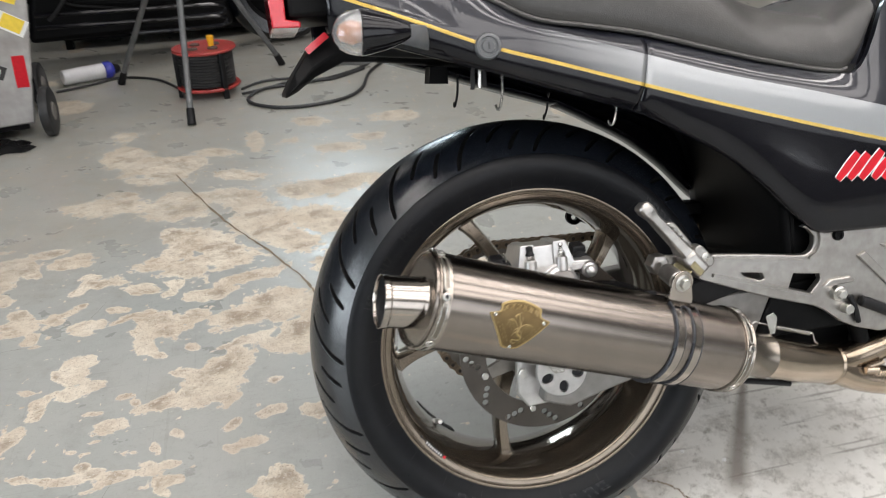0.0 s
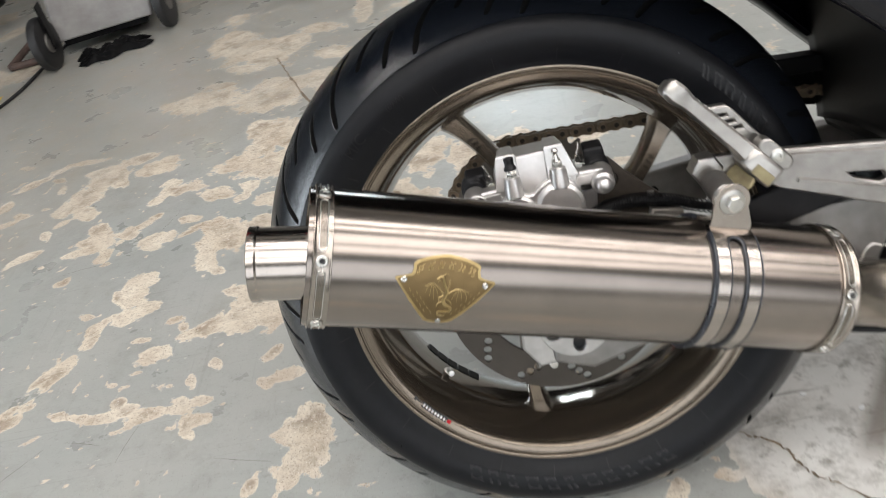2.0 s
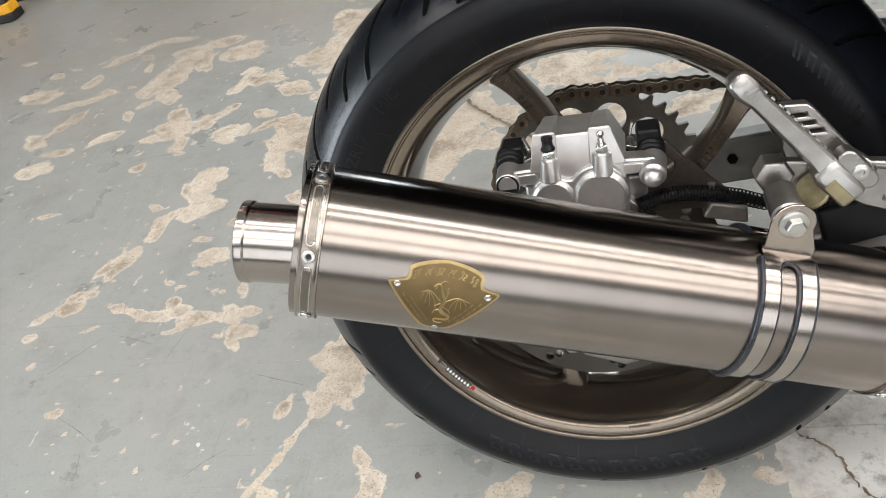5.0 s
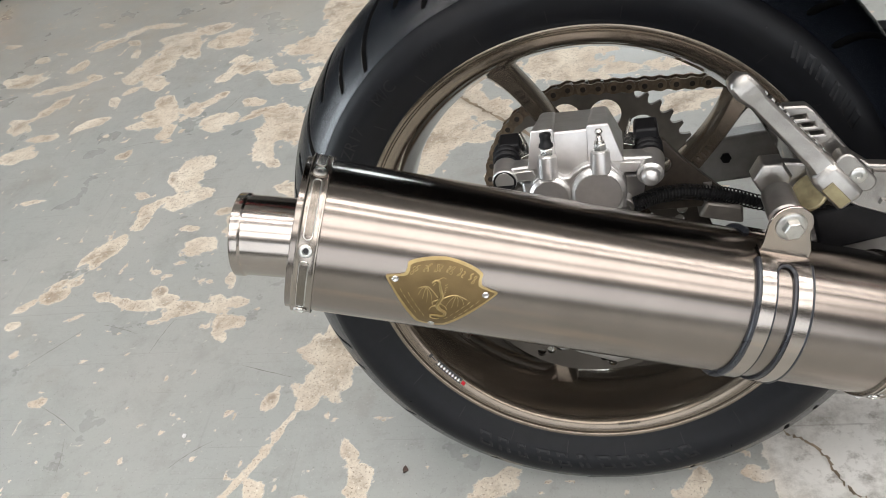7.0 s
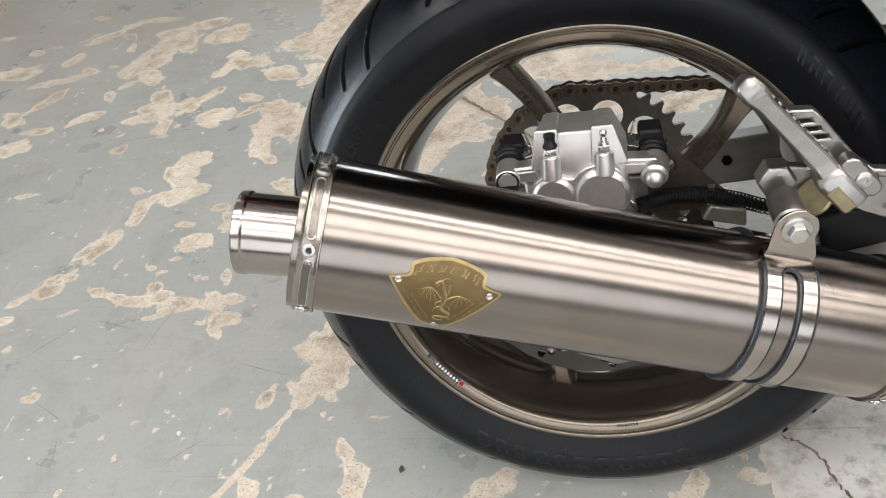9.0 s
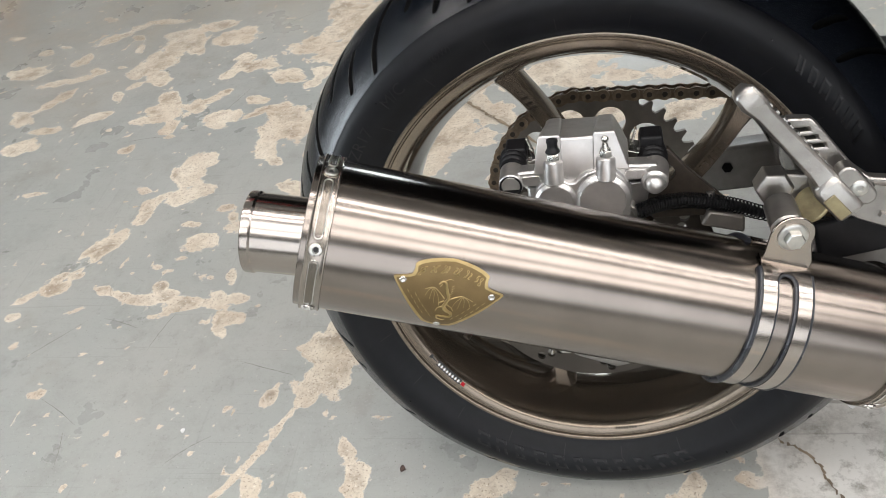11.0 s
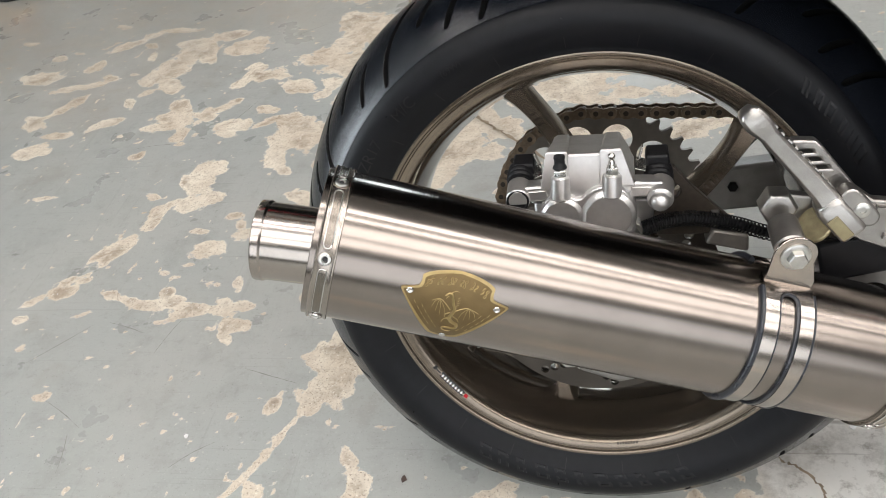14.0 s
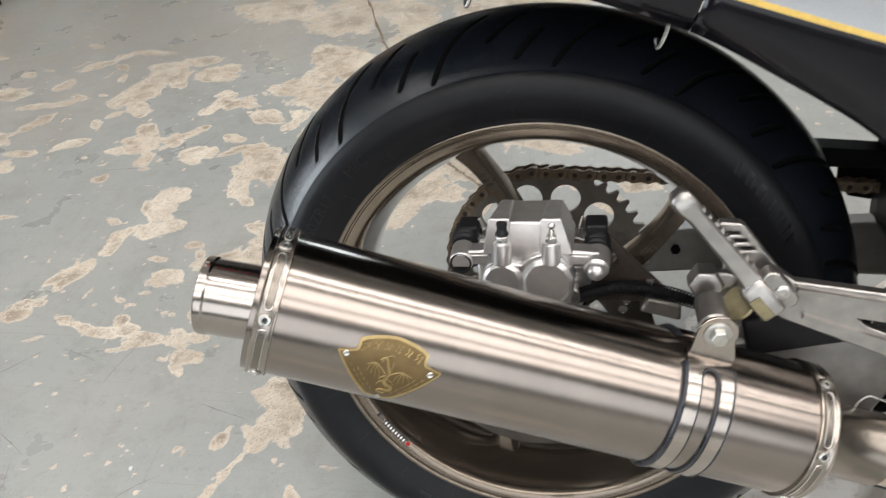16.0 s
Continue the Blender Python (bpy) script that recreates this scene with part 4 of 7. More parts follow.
    lathe(bm, [(0.020, -0.066), (0.036, -0.064), (0.044, -0.050), (0.048, -0.030), (0.052, 0.0), (0.055, 0.050), (0.062, 0.082), (0.062, 0.112), (0.020, 0.112)], n=48)
    part("hub", bm, BRONZE, wheel)
    # valve and the small balance weights on the barrel
    bm = bmesh.new()
    a = radians(220)
    d = Vector((math.cos(a), 0, math.sin(a)))
    root = d * 0.201 + Vector((0, 0.022, 0))
    rod(bm, root, root - d * 0.006, 0.0065, 0.0052, 14, 0.001)
    rod(bm, root - d * 0.005, root - d * 0.010 + Vector((0, -0.016, 0)), 0.0042, 0.0042, 14, 0.001)
    part("valve", bm, ZINC, wheel, "bright metal tyre valve")
    for q in range(5):
        a = radians(213 + q * 4.6)
        bm = bmesh.new()
        block(bm, (0.2005 * math.cos(a), 0.052, 0.2005 * math.sin(a)), (0.0145, 0.016, 0.004), (0, 90 - math.degrees(a), 0))
        part("balance_weight", bm, LINER, wheel, "black stick-on balance weight", bevel=0.0008)
    # decals on the lip: an arrow, bars for writing, a small red mark
    bm = bmesh.new()
    def tick(a0, a1, r0, r1, proud=0.0004):
        vs = []
        for a, r in ((a0, r0), (a1, r0), (a1, r1), (a0, r1)):
            face = along([(0.2148, -0.0470), (0.2168, -0.0505), (0.2205, -0.0530), (0.2262, -0.0542)], r)
            vs.append(bm.verts.new((r * math.cos(radians(a)), face - proud, r * math.sin(radians(a)))))
        bm.faces.new(vs)
    for q in range(12):
        tick(214.2 + q * 0.8, 215.0 + q * 0.8, 0.2166, 0.2222)
    tick(211.2, 213.9, 0.2187, 0.2199)
    tick(211.0, 211.9, 0.2172, 0.2214)
    part("lip_decal", bm, BLACK_DECAL, wheel, "black direction arrow and bars on the lip")
    bm = bmesh.new()
    for q in range(8):
        tick(214.7 + q * 1.12, 215.2 + q * 1.12, 0.2178, 0.2210, 0.0007)
    part("lip_bars", bm, WHITE_DECAL, wheel, "pale bars on the dark lip decal")
    bm = bmesh.new()
    tick(224.0, 225.2, 0.2176, 0.2212, 0.0007)
    part("lip_mark", bm, RED_DECAL, wheel)
    bm = bmesh.new()
    for q in range(8):
        tick(273.2 + q * 0.80, 273.7 + q * 0.80, 0.2178, 0.2206)
    part("stamped_mark", bm, BRONZE_DEEP, wheel)

    # moulded sidewall marks: bars for the maker's name, readable size letters, fine ribs
    def on_wall(a, r, out=0.0004):
        y = CROWN_Y - along([(0.2352, 0.0805), (0.2385, 0.0820), (0.2440, 0.0860), (0.2510, 0.0905), (0.2590, 0.0940), (0.2680, 0.0950), (0.2760, 0.0935), (0.2830, 0.0900)], r) - out
        return Vector((r * math.cos(a), y, r * math.sin(a)))
    for a0, a1, count, r0, tall in ((235.7, 292.5, 11, 0.2520, 0.0150), (26.7, 48, 6, 0.2610, 0.0120)):
        stepa = (a1 - a0) / count
        for q in range(count):
            # a plain raised frame where each character stands
            bm = bmesh.new()
            gap = 0.10 * ((q * 7) % 3)
            for u0, u1, v0, v1 in ((0.10, 0.24, 0.0, 1.0), (0.62 - gap, 0.76 - gap, 0.0, 1.0), (0.24, 0.62 - gap, 0.84, 1.0), (0.24, 0.62 - gap, 0.0, 0.16)):
                if (q * 5) % 4 == 1 and v0 > 0.5:
                    continue
                low, top = ([bm.verts.new(on_wall(radians(a0 + (q + u) * stepa + (v - 0.5) * 1.6), r0 + tall * v, lift)) for u, v in ((u0, v0), (u1, v0), (u1, v1), (u0, v1))] for lift in (0.0, 0.0008))
                bm.faces.new(top)
                for i in range(4):
                    bm.faces.new((low[i], low[(i + 1) % 4], top[(i + 1) % 4], top[i]))
            part("moulded_frame", bm, LETTER, wheel, "raised black rubber frame")
    for text, mid, size in (("M/C", 131.5, 0.0165), ("(69W)", 118, 0.0085), ("160/60ZR17", 150, 0.0165)):
        bm = lettering(text, size, 0.0)
        for v in bm.verts:
            r = 0.2620 + v.co.y
            a = radians(mid) - v.co.x / 0.2620
            v.co = on_wall(a, r, 0.0007)
        part("size_letters", bm, LETTER, wheel, "raised black tyre size lettering", recalc=False)
    for q in range(24):
        bm = bmesh.new()
        a = radians(q * 15 + 4)
        va = [bm.verts.new(on_wall(a + da, r, 0.0005)) for da, r in ((0, 0.2400), (0.0035, 0.2400), (0.0035, 0.2520), (0, 0.2520))]
        bm.faces.new(va)
        part("wear_rib", bm, LETTER, wheel)
    for q in range(9):
        bm = bmesh.new()
        p = on_wall(radians(q * 41 + 12), 0.2700)
        rod(bm, p, p + Vector((0, -0.003, 0)), 0.0006, n=5)
        part("vent_hair", bm, RUBBER, wheel)

    # disc with drilled holes
    bm = bmesh.new()
    holes = []
    for q in range(12):
        a = 2 * math.pi * q / 12
        for dr, da in ((0.0985, -0.02), (0.1060, 0.05), (0.1135, 0.12)) if q % 2 else ((0.1135, -0.02), (0.1060, 0.05), (0.0985, 0.12)):
            holes.append(circle(dr * math.cos(a + da), dr * math.sin(a + da), 0.0047, 12))
    prism(bm, circle(0, 0, 0.122, 96), -0.080, -0.076, holes=[circle(0, 0, 0.084, 72)[::-1]] + holes)
    disc = part("brake_disc", bm, DISC, wheel, "drilled steel brake disc")
    bm = bmesh.new()
    for q in range(6):
        a = 2 * math.pi * q / 6 + 0.3
        prism(bm, [(0.045, -0.012), (0.094, -0.008), (0.094, 0.008), (0.045, 0.012)], -0.079, -0.072, place=Matrix.Rotation(-a, 4, "Y"))
    lathe(bm, [(0.020, -0.080), (0.046, -0.080), (0.052, -0.076), (0.052, -0.060), (0.020, -0.060)], n=40)
    part("disc_carrier", bm, SPROCKET, wheel)
    for q in range(6):
        a = 2 * math.pi * q / 6 + 0.3
        bm = bmesh.new()
        hexagon(bm, (0.092 * math.cos(a), -0.079, 0.092 * math.sin(a)), (0, -1, 0), 0.0055, 0.005)
        part("disc_bolt", bm, ZINC, disc)
    return wheel


wheel = build_wheel()

# final drive
PITCH = 0.0169
TEETH = 45
PITCH_R = PITCH / (2 * math.sin(math.pi / TEETH))
CHAIN_Y = 0.125


def build_drive():
    bm = bmesh.new()
    outline = []
    for k in range(TEETH):
        a = 2 * math.pi * k / TEETH
        for da, r in ((-0.5, -0.0048), (-0.36, -0.0044), (-0.22, -0.001), (-0.08, 0.0052), (0.08, 0.0052), (0.22, -0.001), (0.36, -0.0044)):
            q = a + da * 2 * math.pi / TEETH
            outline.append(((PITCH_R + r) * math.cos(q), (PITCH_R + r) * math.sin(q)))
    holes = [circle(0.0880 * math.cos(radians(75.2 + 30 * k)), 0.0880 * math.sin(radians(75.2 + 30 * k)), 0.0180, 24) for k in range(12)]
    holes.append(circle(0, 0, 0.045, 40))
    prism(bm, outline, CHAIN_Y - 0.003, CHAIN_Y + 0.003, holes=holes)
    sprocket = part("rear_sprocket", bm, SPROCKET, bike, "dark alloy sprocket with round holes", sharp=25)

    def link_mesh(wide):
        bm = bmesh.new()
        for side in (-1, 1):
            y = side * (0.0078 if wide else 0.0060)
            pts = []
            n = 8
            for c, sgn in ((-PITCH / 2, -1), (PITCH / 2, 1)):
                for k in range(n + 1):
                    a = -math.pi / 2 + math.pi * k / n
                    pts.append((c + sgn * 0.0072 * math.cos(a), sgn * -1 * -0.0072 * math.sin(a)) if sgn > 0 else (c - 0.0072 * math.cos(a), -0.0072 * math.sin(a)))
            half = len(pts) // 2
            left, right = pts[:half], pts[half:]
            loop = right + [(0, 0.0052)] + left + [(0, -0.0052)]
            prism(bm, loop, y - 0.0009, y + 0.0009)
            for x in (-PITCH / 2, PITCH / 2):
                rod(bm, (x, y, 0), (x, y + side * 0.0016, 0), 0.0031, n=10, mat=1)
        for x in (-PITCH / 2, PITCH / 2):
            rod(bm, (x, -0.0055, 0), (x, 0.0055, 0), 0.0050, n=12)
        return bm

    # the pins' course: up round the sprocket from below, over the top, then ahead
    run = []
    step = 2 * math.pi / TEETH
    first = radians(250)
    a = first
    while a > radians(93.0):
        run.append((PITCH_R * math.cos(a), PITCH_R * math.sin(a)))
        a -= step
    p = run[-1]
    way = radians(-3.2)
    for k in range(38):
        p = (p[0] + PITCH * math.cos(way), p[1] + PITCH * math.sin(way))
        run.append(p)
    chain = None
    shared = {}
    for k in range(len(run) - 1):
        (x0, z0), (x1, z1) = run[k], run[k + 1]
        if chain is None:
            bm = link_mesh(True)
            chain = part("drive_chain", bm, [CHAIN, CHAIN_PIN], bike, "oily brown roller chain", sharp=30)
            ob = chain
            base = chain.matrix_basis.copy()
            chain.matrix_basis = base @ pose((x0 + x1) / 2, CHAIN_Y, (z0 + z1) / 2, 0, -math.degrees(math.atan2(z1 - z0, x1 - x0)))
            back = (pose((x0 + x1) / 2, CHAIN_Y, (z0 + z1) / 2, 0, -math.degrees(math.atan2(z1 - z0, x1 - x0)))).inverted()
            shared[True] = chain.data
            continue
        wide = k % 2 == 0
        m = back @ pose((x0 + x1) / 2, CHAIN_Y, (z0 + z1) / 2, 0, -math.degrees(math.atan2(z1 - z0, x1 - x0)))
        if wide not in shared:
            ob = part("chain_link", link_mesh(wide), [CHAIN, CHAIN_PIN], chain, sharp=30)
            shared[wide] = ob.data
        else:
            ob = new("chain_link", shared[wide])
            ob.parent = chain
        ob.matrix_basis = m
    return sprocket


build_drive()


def build_swingarm():
    bm = bmesh.new()
    prism(bm, [(-0.05, 0.02), (0.0, 0.045), (0.11, 0.030), (0.22, 0.040), (0.62, 0.055), (0.62, -0.03), (0.21, -0.018), (0.115, -0.024), (0.0, -0.05), (-0.05, -0.03)], 0.143, 0.175)
    arm = part("swingarm", bm, ALLOY_DULL, bike, "dull grey aluminium swingarm", bevel=0.004)
    bm = bmesh.new()
    prism(bm, [(-0.02, -0.06), (0.0, 0.01), (0.06, 0.012), (0.20, 0.052), (0.350, 0.054), (0.310, -0.026), (0.25, -0.02), (0.07, -0.062), (0.02, -0.075)], -0.135, -0.105)
    part("right_arm", bm, ALLOY_DULL, arm, bevel=0.004)
    # the arm runs on in shade here, so this stretch is coloured black
    bm = bmesh.new()
    prism(bm, [(0.351, 0.054), (0.62, 0.055), (0.62, -0.03), (0.311, -0.026)], -0.134, -0.106)
    part("arm_in_shade", bm, PLASTIC, arm, "forward end of the swingarm, black for the shade there", bevel=0.004)
    bm = bmesh.new()
    block(bm, (0.243, -0.1395, 0.067), (0.105, 0.009, 0.038), (0, -12, 0))
    part("hose_clip", bm, LINER, arm, "black rubber hose clip", bevel=0.003)
    # plain block added to keep this gap dark; the linkage itself is unseen
    bm = bmesh.new()
    block(bm, (0.47, 0.0, -0.060), (0.20, 0.19, 0.11), (0, 8, 0))
    part("linkage_dark_block", bm, PLASTIC, arm, "black block for unseen linkage, darkening the gap", bevel=0.02)
    bm = bmesh.new()
    block(bm, (0.44, 0.0, 0.02), (0.06, 0.20, 0.07))
    part("cross_tube", bm, ALLOY_DULL, arm, bevel=0.01)
    bm = bmesh.new()
    hexagon(bm, (0.155, 0.143, 0.0098), (0, -1, 0), 0.0062, 0.004)
    part("arm_bolt", bm, PLASTIC, arm)
    # eccentric axle adjuster with five dark slots
    bm = bmesh.new()
    cx, cz = 0.008, -0.014
    slots = []
    for k in range(5):
        a = radians(72 * k + 200)
        slots.append(circle(cx + 0.0235 * math.cos(a), cz + 0.0235 * math.sin(a), 0.0088, 14, 0.0066, a))
    prism(bm, circle(cx, cz, 0.037, 48), -0.146, -0.136, holes=slots)
    part("axle_adjuster", bm, CALIPER, arm, "silver round eccentric axle adjuster with slots", bevel=0.001)
    # black disc behind the slots, its colour standing for their shade
    bm = bmesh.new()
    prism(bm, circle(cx, cz, 0.034, 40), -0.1395, -0.1355)
    part("adjuster_slot_shade", bm, SOOT_AND_HOLE_SHADE, arm)
    bm = bmesh.new()
    hexagon(bm, (0, -0.146, 0), (0, -1, 0), 0.014, 0.012)
    rod(bm, (0, -0.15, 0), (0, 0.17, 0), 0.008)
    part("axle_nut", bm, ZINC, arm)
    # silver caliper bracket between disc and arm
    bm = bmesh.new()
    prism(bm, [(-0.046, 0.0), (-0.050, -0.050), (-0.035, -0.074), (0.005, -0.072), (0.03, -0.056), (0.03, 0.02), (0.055, 0.09), (0.058, 0.112), (-0.052, 0.112), (-0.050, 0.06)], -0.112, -0.098)
    part("caliper_bracket", bm, CALIPER, arm, "silver painted caliper bracket", bevel=0.003)
    for q in ((-0.040, -0.02), (-0.030, 0.03)):
        bm = bmesh.new()
        hexagon(bm, (q[0], -0.112, q[1]), (0, -1, 0), 0.0075, 0.006)
        part("bracket_bolt", bm, ZINC, arm)
    # chain guard stay with an eyelet behind the wheel
    bm = bmesh.new()
    prism(bm, [(0.1515 + 0.0145 * math.cos(b), 0.1430 + 0.0145 * math.sin(b)) for b in np.linspace(1.25, 1.75 * math.pi, 16)] + [(0.176, 0.1265), (0.30, 0.100), (0.30, 0.118), (0.196, 0.1385), (0.186, 0.1480), (0.179, 0.1475), (0.174, 0.1420), (0.164, 0.1480)], 0.146, 0.156, holes=[circle(0.1515, 0.1430, 0.0058, 14)])
    part("guard_stay", bm, PLASTIC, arm, "black bracket with an eyelet", bevel=0.001)
    # chain guard above the forward run
    bm = bmesh.new()
    prism(bm, [(0.300, 0.150), (0.62, 0.125), (0.62, 0.110), (0.300, 0.128)], 0.108, 0.146)
    part("chain_guard", bm, PLASTIC, arm, bevel=0.002)
    # black plate added to keep the space behind the chain dark
    bm = bmesh.new()
    prism(bm, [(0.330, 0.1265), (0.62, 0.1095), (0.62, 0.058), (0.395, 0.058), (0.372, 0.075), (0.345, 0.080), (0.330, 0.095)], 0.142, 0.146)
    part("chain_dark_plate", bm, PLASTIC, arm, bevel=0.001)
    return arm


build_swingarm()


def build_caliper():
    # body: a raked front, a sunk bridge between two proud columns, a web round the pistons
    bm = bmesh.new()
    rings = []
    for z, l, r, y in ((0.085, -0.036, 0.037, -0.1385), (0.118, -0.0405, 0.0393, -0.1385), (0.142, -0.0398, 0.0388, -0.1372), (0.1640, -0.0345, 0.0305, -0.1338), (0.1655, -0.0335, 0.0295, -0.1320)):
        rings.append([Vector((l, y, z)), Vector((r, y, z)), Vector((r - 0.002, -0.066, min(z, 0.1585))), Vector((l + 0.002, -0.066, min(z, 0.1585)))])
    quads(bm, rings)
    body = part("brake_caliper", bm, CALIPER, bike, "silver painted two-piston brake caliper", sharp=30, bevel=0.0010)
    for (l0, r0), (l1, r1), (l2, r2) in (((-0.0412, -0.0160), (-0.0352, -0.0162), (-0.0300, -0.0178)), ((0.0098, 0.0402), (0.0112, 0.0296), (0.0146, 0.0280))):
        bm = bmesh.new()
        quads(bm, [[Vector((l0, -0.1408, 0.136)), Vector((r0, -0.1408, 0.136)), Vector((r0, -0.072, 0.136)), Vector((l0, -0.072, 0.136))],
                   [Vector((l1, -0.1376, 0.1686)), Vector((r1, -0.1376, 0.1686)), Vector((r2, -0.074, 0.1620)), Vector((l2, -0.074, 0.1620))],
                   [Vector((l1 + 0.0012, -0.1362, 0.1698)), Vector((r1 - 0.0012, -0.1362, 0.1698)), Vector((r2 - 0.0012, -0.075, 0.1630)), Vector((l2 + 0.0012, -0.075, 0.1630))]])
        part("column", bm, CALIPER, body, sharp=30, bevel=0.0009)
    bm = bmesh.new()
    prism(bm, [(-0.0415, 0.116), (-0.0375, 0.1265), (-0.0310, 0.1312), (-0.0240, 0.1325), (-0.0165, 0.1308), (-0.0110, 0.1275), (-0.0065, 0.1275), (-0.0020, 0.1320), (0.0050, 0.1362), (0.0120, 0.1382), (0.0200, 0.1382), (0.0275, 0.1360), (0.0345, 0.1300), (0.0395, 0.120), (0.0395, 0.095), (-0.0415, 0.095)], -0.1448, -0.130)
    part("piston_web", bm, CALIPER, body, bevel=0.0014)
    for x, z, r in ((-0.0237, 0.1120, 0.0188), (0.0168, 0.1112, 0.0242)):
        bm = bmesh.new()
        lathe(bm, [(0.0001, 0.1492), (r * 0.78, 0.1492), (r * 0.80, 0.1486), (r * 0.815, 0.1492), (r * 0.96, 0.1466), (r, 0.1440), (r, 0.125)], (x, 0, z), (0, -1, 0), 48)
        part("piston_housing", bm, CALIPER, body, sharp=24)
    # bleed nipples on bosses, one capped
    for x, capped in ((-0.0232, True), (0.0210, False)):
        bm = bmesh.new()
        rod(bm, (x - 0.001, -0.1435, 0.128), (x, -0.1415, 0.1485), 0.0090, 0.0080, 22, 0.0014)
        part("nipple_boss", bm, CALIPER, body)
        bm = bmesh.new()
        hexagon(bm, (x, -0.1413, 0.1480), (0, 0.12, 1), 0.0056, 0.0062)
        lathe(bm, [(0.0044, 0.0), (0.0044, 0.0022), (0.0030, 0.0026)], (x, -0.1405, 0.1540), (0, 0.12, 1), 14)
        if not capped:
            lathe(bm, [(0.0030, 0.0), (0.0028, 0.0036), (0.0019, 0.0046), (0.0034, 0.0072), (0.0034, 0.0084), (0.0020, 0.0104), (0.0001, 0.0108)], (x, -0.1402, 0.1560), (0, 0.12, 1), 14)
        part("bleed_nipple", bm, ZINC, body, "bare steel bleed nipple")
        if capped:
            bm = bmesh.new()
            lathe(bm, [(0.0052, 0.0), (0.0064, 0.0012), (0.0060, 0.0030), (0.0046, 0.0050), (0.0045, 0.0085), (0.0052, 0.0105), (0.0046, 0.0128), (0.0018, 0.0136)], (x, -0.1405, 0.1545), (0, 0.12, 1), 18)
            part("nipple_cap", bm, LINER, body, "black rubber nipple cap")
    # slide pins, arms and black boots on both ends
    for sgn, x, z in ((-1, -0.0620, 0.1270), (1, 0.0605, 0.1225)):
        bm = bmesh.new()
        prism(bm, [(sgn * 0.028, 0.1195), (sgn * 0.038, 0.1235), (sgn * 0.064, 0.1230), (sgn * 0.064, 0.1370), (sgn * 0.040, 0.1382), (sgn * 0.028, 0.1400)][:: sgn], -0.1375, -0.118)
        arm = part("arm", bm, CALIPER, body, bevel=0.0022)
        bm = bmesh.new()
        prism(bm, [(sgn * 0.034, 0.1250), (sgn * 0.052, 0.1255), (sgn * 0.054, 0.1335), (sgn * 0.037, 0.1345)][:: sgn], -0.1390, -0.136)
        part("arm_face", bm, CALIPER, arm, bevel=0.0008)
        bm = bmesh.new()
        if sgn > 0:
            rod(bm, (x + 0.001, -0.118, z + 0.0050), (x, -0.1440, z), 0.0122, 0.0112, 28, 0.002)
            lathe(bm, [(0.0082, 0.0), (0.0082, 0.0035), (0.0076, 0.0066), (0.0056, 0.0092), (0.0028, 0.0106), (0.0001, 0.0110)], (x, -0.1425, z), (0, -1, -0.05), 28)
        else:
            rod(bm, (x, -0.118, z + 0.004), (x, -0.1420, z), 0.0114, 0.0108, 28, 0.002)
        part("slide_pin", bm, CALIPER, body)
        bm = bmesh.new()
        lathe(bm, [(0.0090, 0.0), (0.0116, 0.0006), (0.0122, 0.0030), (0.0106, 0.0045), (0.0126, 0.0060), (0.0130, 0.0085), (0.0108, 0.0105), (0.0130, 0.0125), (0.0132, 0.0150), (0.0108, 0.0170), (0.0128, 0.0190), (0.0126, 0.0230), (0.0090, 0.027)], (x, -0.119, z + 0.0048), (0, 1, 0.25), 28)
        part("boot", bm, LINER, body, "black ribbed rubber boot", sharp=50)
    for x, z in ((-0.0590, 0.1455), (0.0600, 0.1475)):
        bm = bmesh.new()
        block(bm, (x, -0.098, z), (0.022, 0.022, 0.010), (14, 0, 0), 0.86)
        part("boot_clip", bm, LINER, body, "black rubber boot flange", bevel=0.002)
    # sheet-steel pad retainer ears beside the boots
    for x, z, turn in ((-0.047, 0.1400, -20), (0.0455, 0.1420, 16)):
        bm = bmesh.new()
        block(bm, (x, -0.106, z), (0.010, 0.014, 0.0016), (30, turn, 0))
        block(bm, (x, -0.098, z + 0.008), (0.0016, 0.008, 0.014), (0, turn, 0))
        part("pad_spring", bm, ZINC, body, "bent sheet-steel pad spring", bevel=0.0004)
    # black ring and disc stand for the shade in the pin's open end
    bm = bmesh.new()
    lathe(bm, [(0.0100, -0.001), (0.0100, 0.0012), (0.0084, 0.0012), (0.0080, -0.0006), (0.0001, -0.0006)], (-0.062, -0.1420, 0.127), (0, -1, 0), 24)
    part("pin_end_shade", bm, LINER, body)
    # dark stay behind the slide pin, with a block and bolt under the hose
    bm = bmesh.new()
    prism(bm, [(0.036, 0.094), (0.050, 0.122), (0.074, 0.136), (0.090, 0.116), (0.128, 0.078), (0.120, 0.068), (0.060, 0.068)], -0.100, -0.092, holes=[circle(0.072, 0.112, 0.008, 16)])
    part("caliper_stay", bm, CHAIN_PIN, body, "dark steel caliper stay", bevel=0.001)
    bm = bmesh.new()
    block(bm, (0.122, -0.096, 0.064), (0.040, 0.024, 0.016), (0, 14, 0), taper=0.8)
    part("stay_block", bm, SPROCKET, body, bevel=0.003)
    bm = bmesh.new()
    rod(bm, (0.110, -0.100, 0.070), (0.110, -0.101, 0.092), 0.0036, n=12)
    hexagon(bm, (0.110, -0.1005, 0.079), (0, -0.05, 1), 0.0068, 0.006)
    part("stay_bolt", bm, ALLOY_DULL, body, "dull steel bolt and nut")
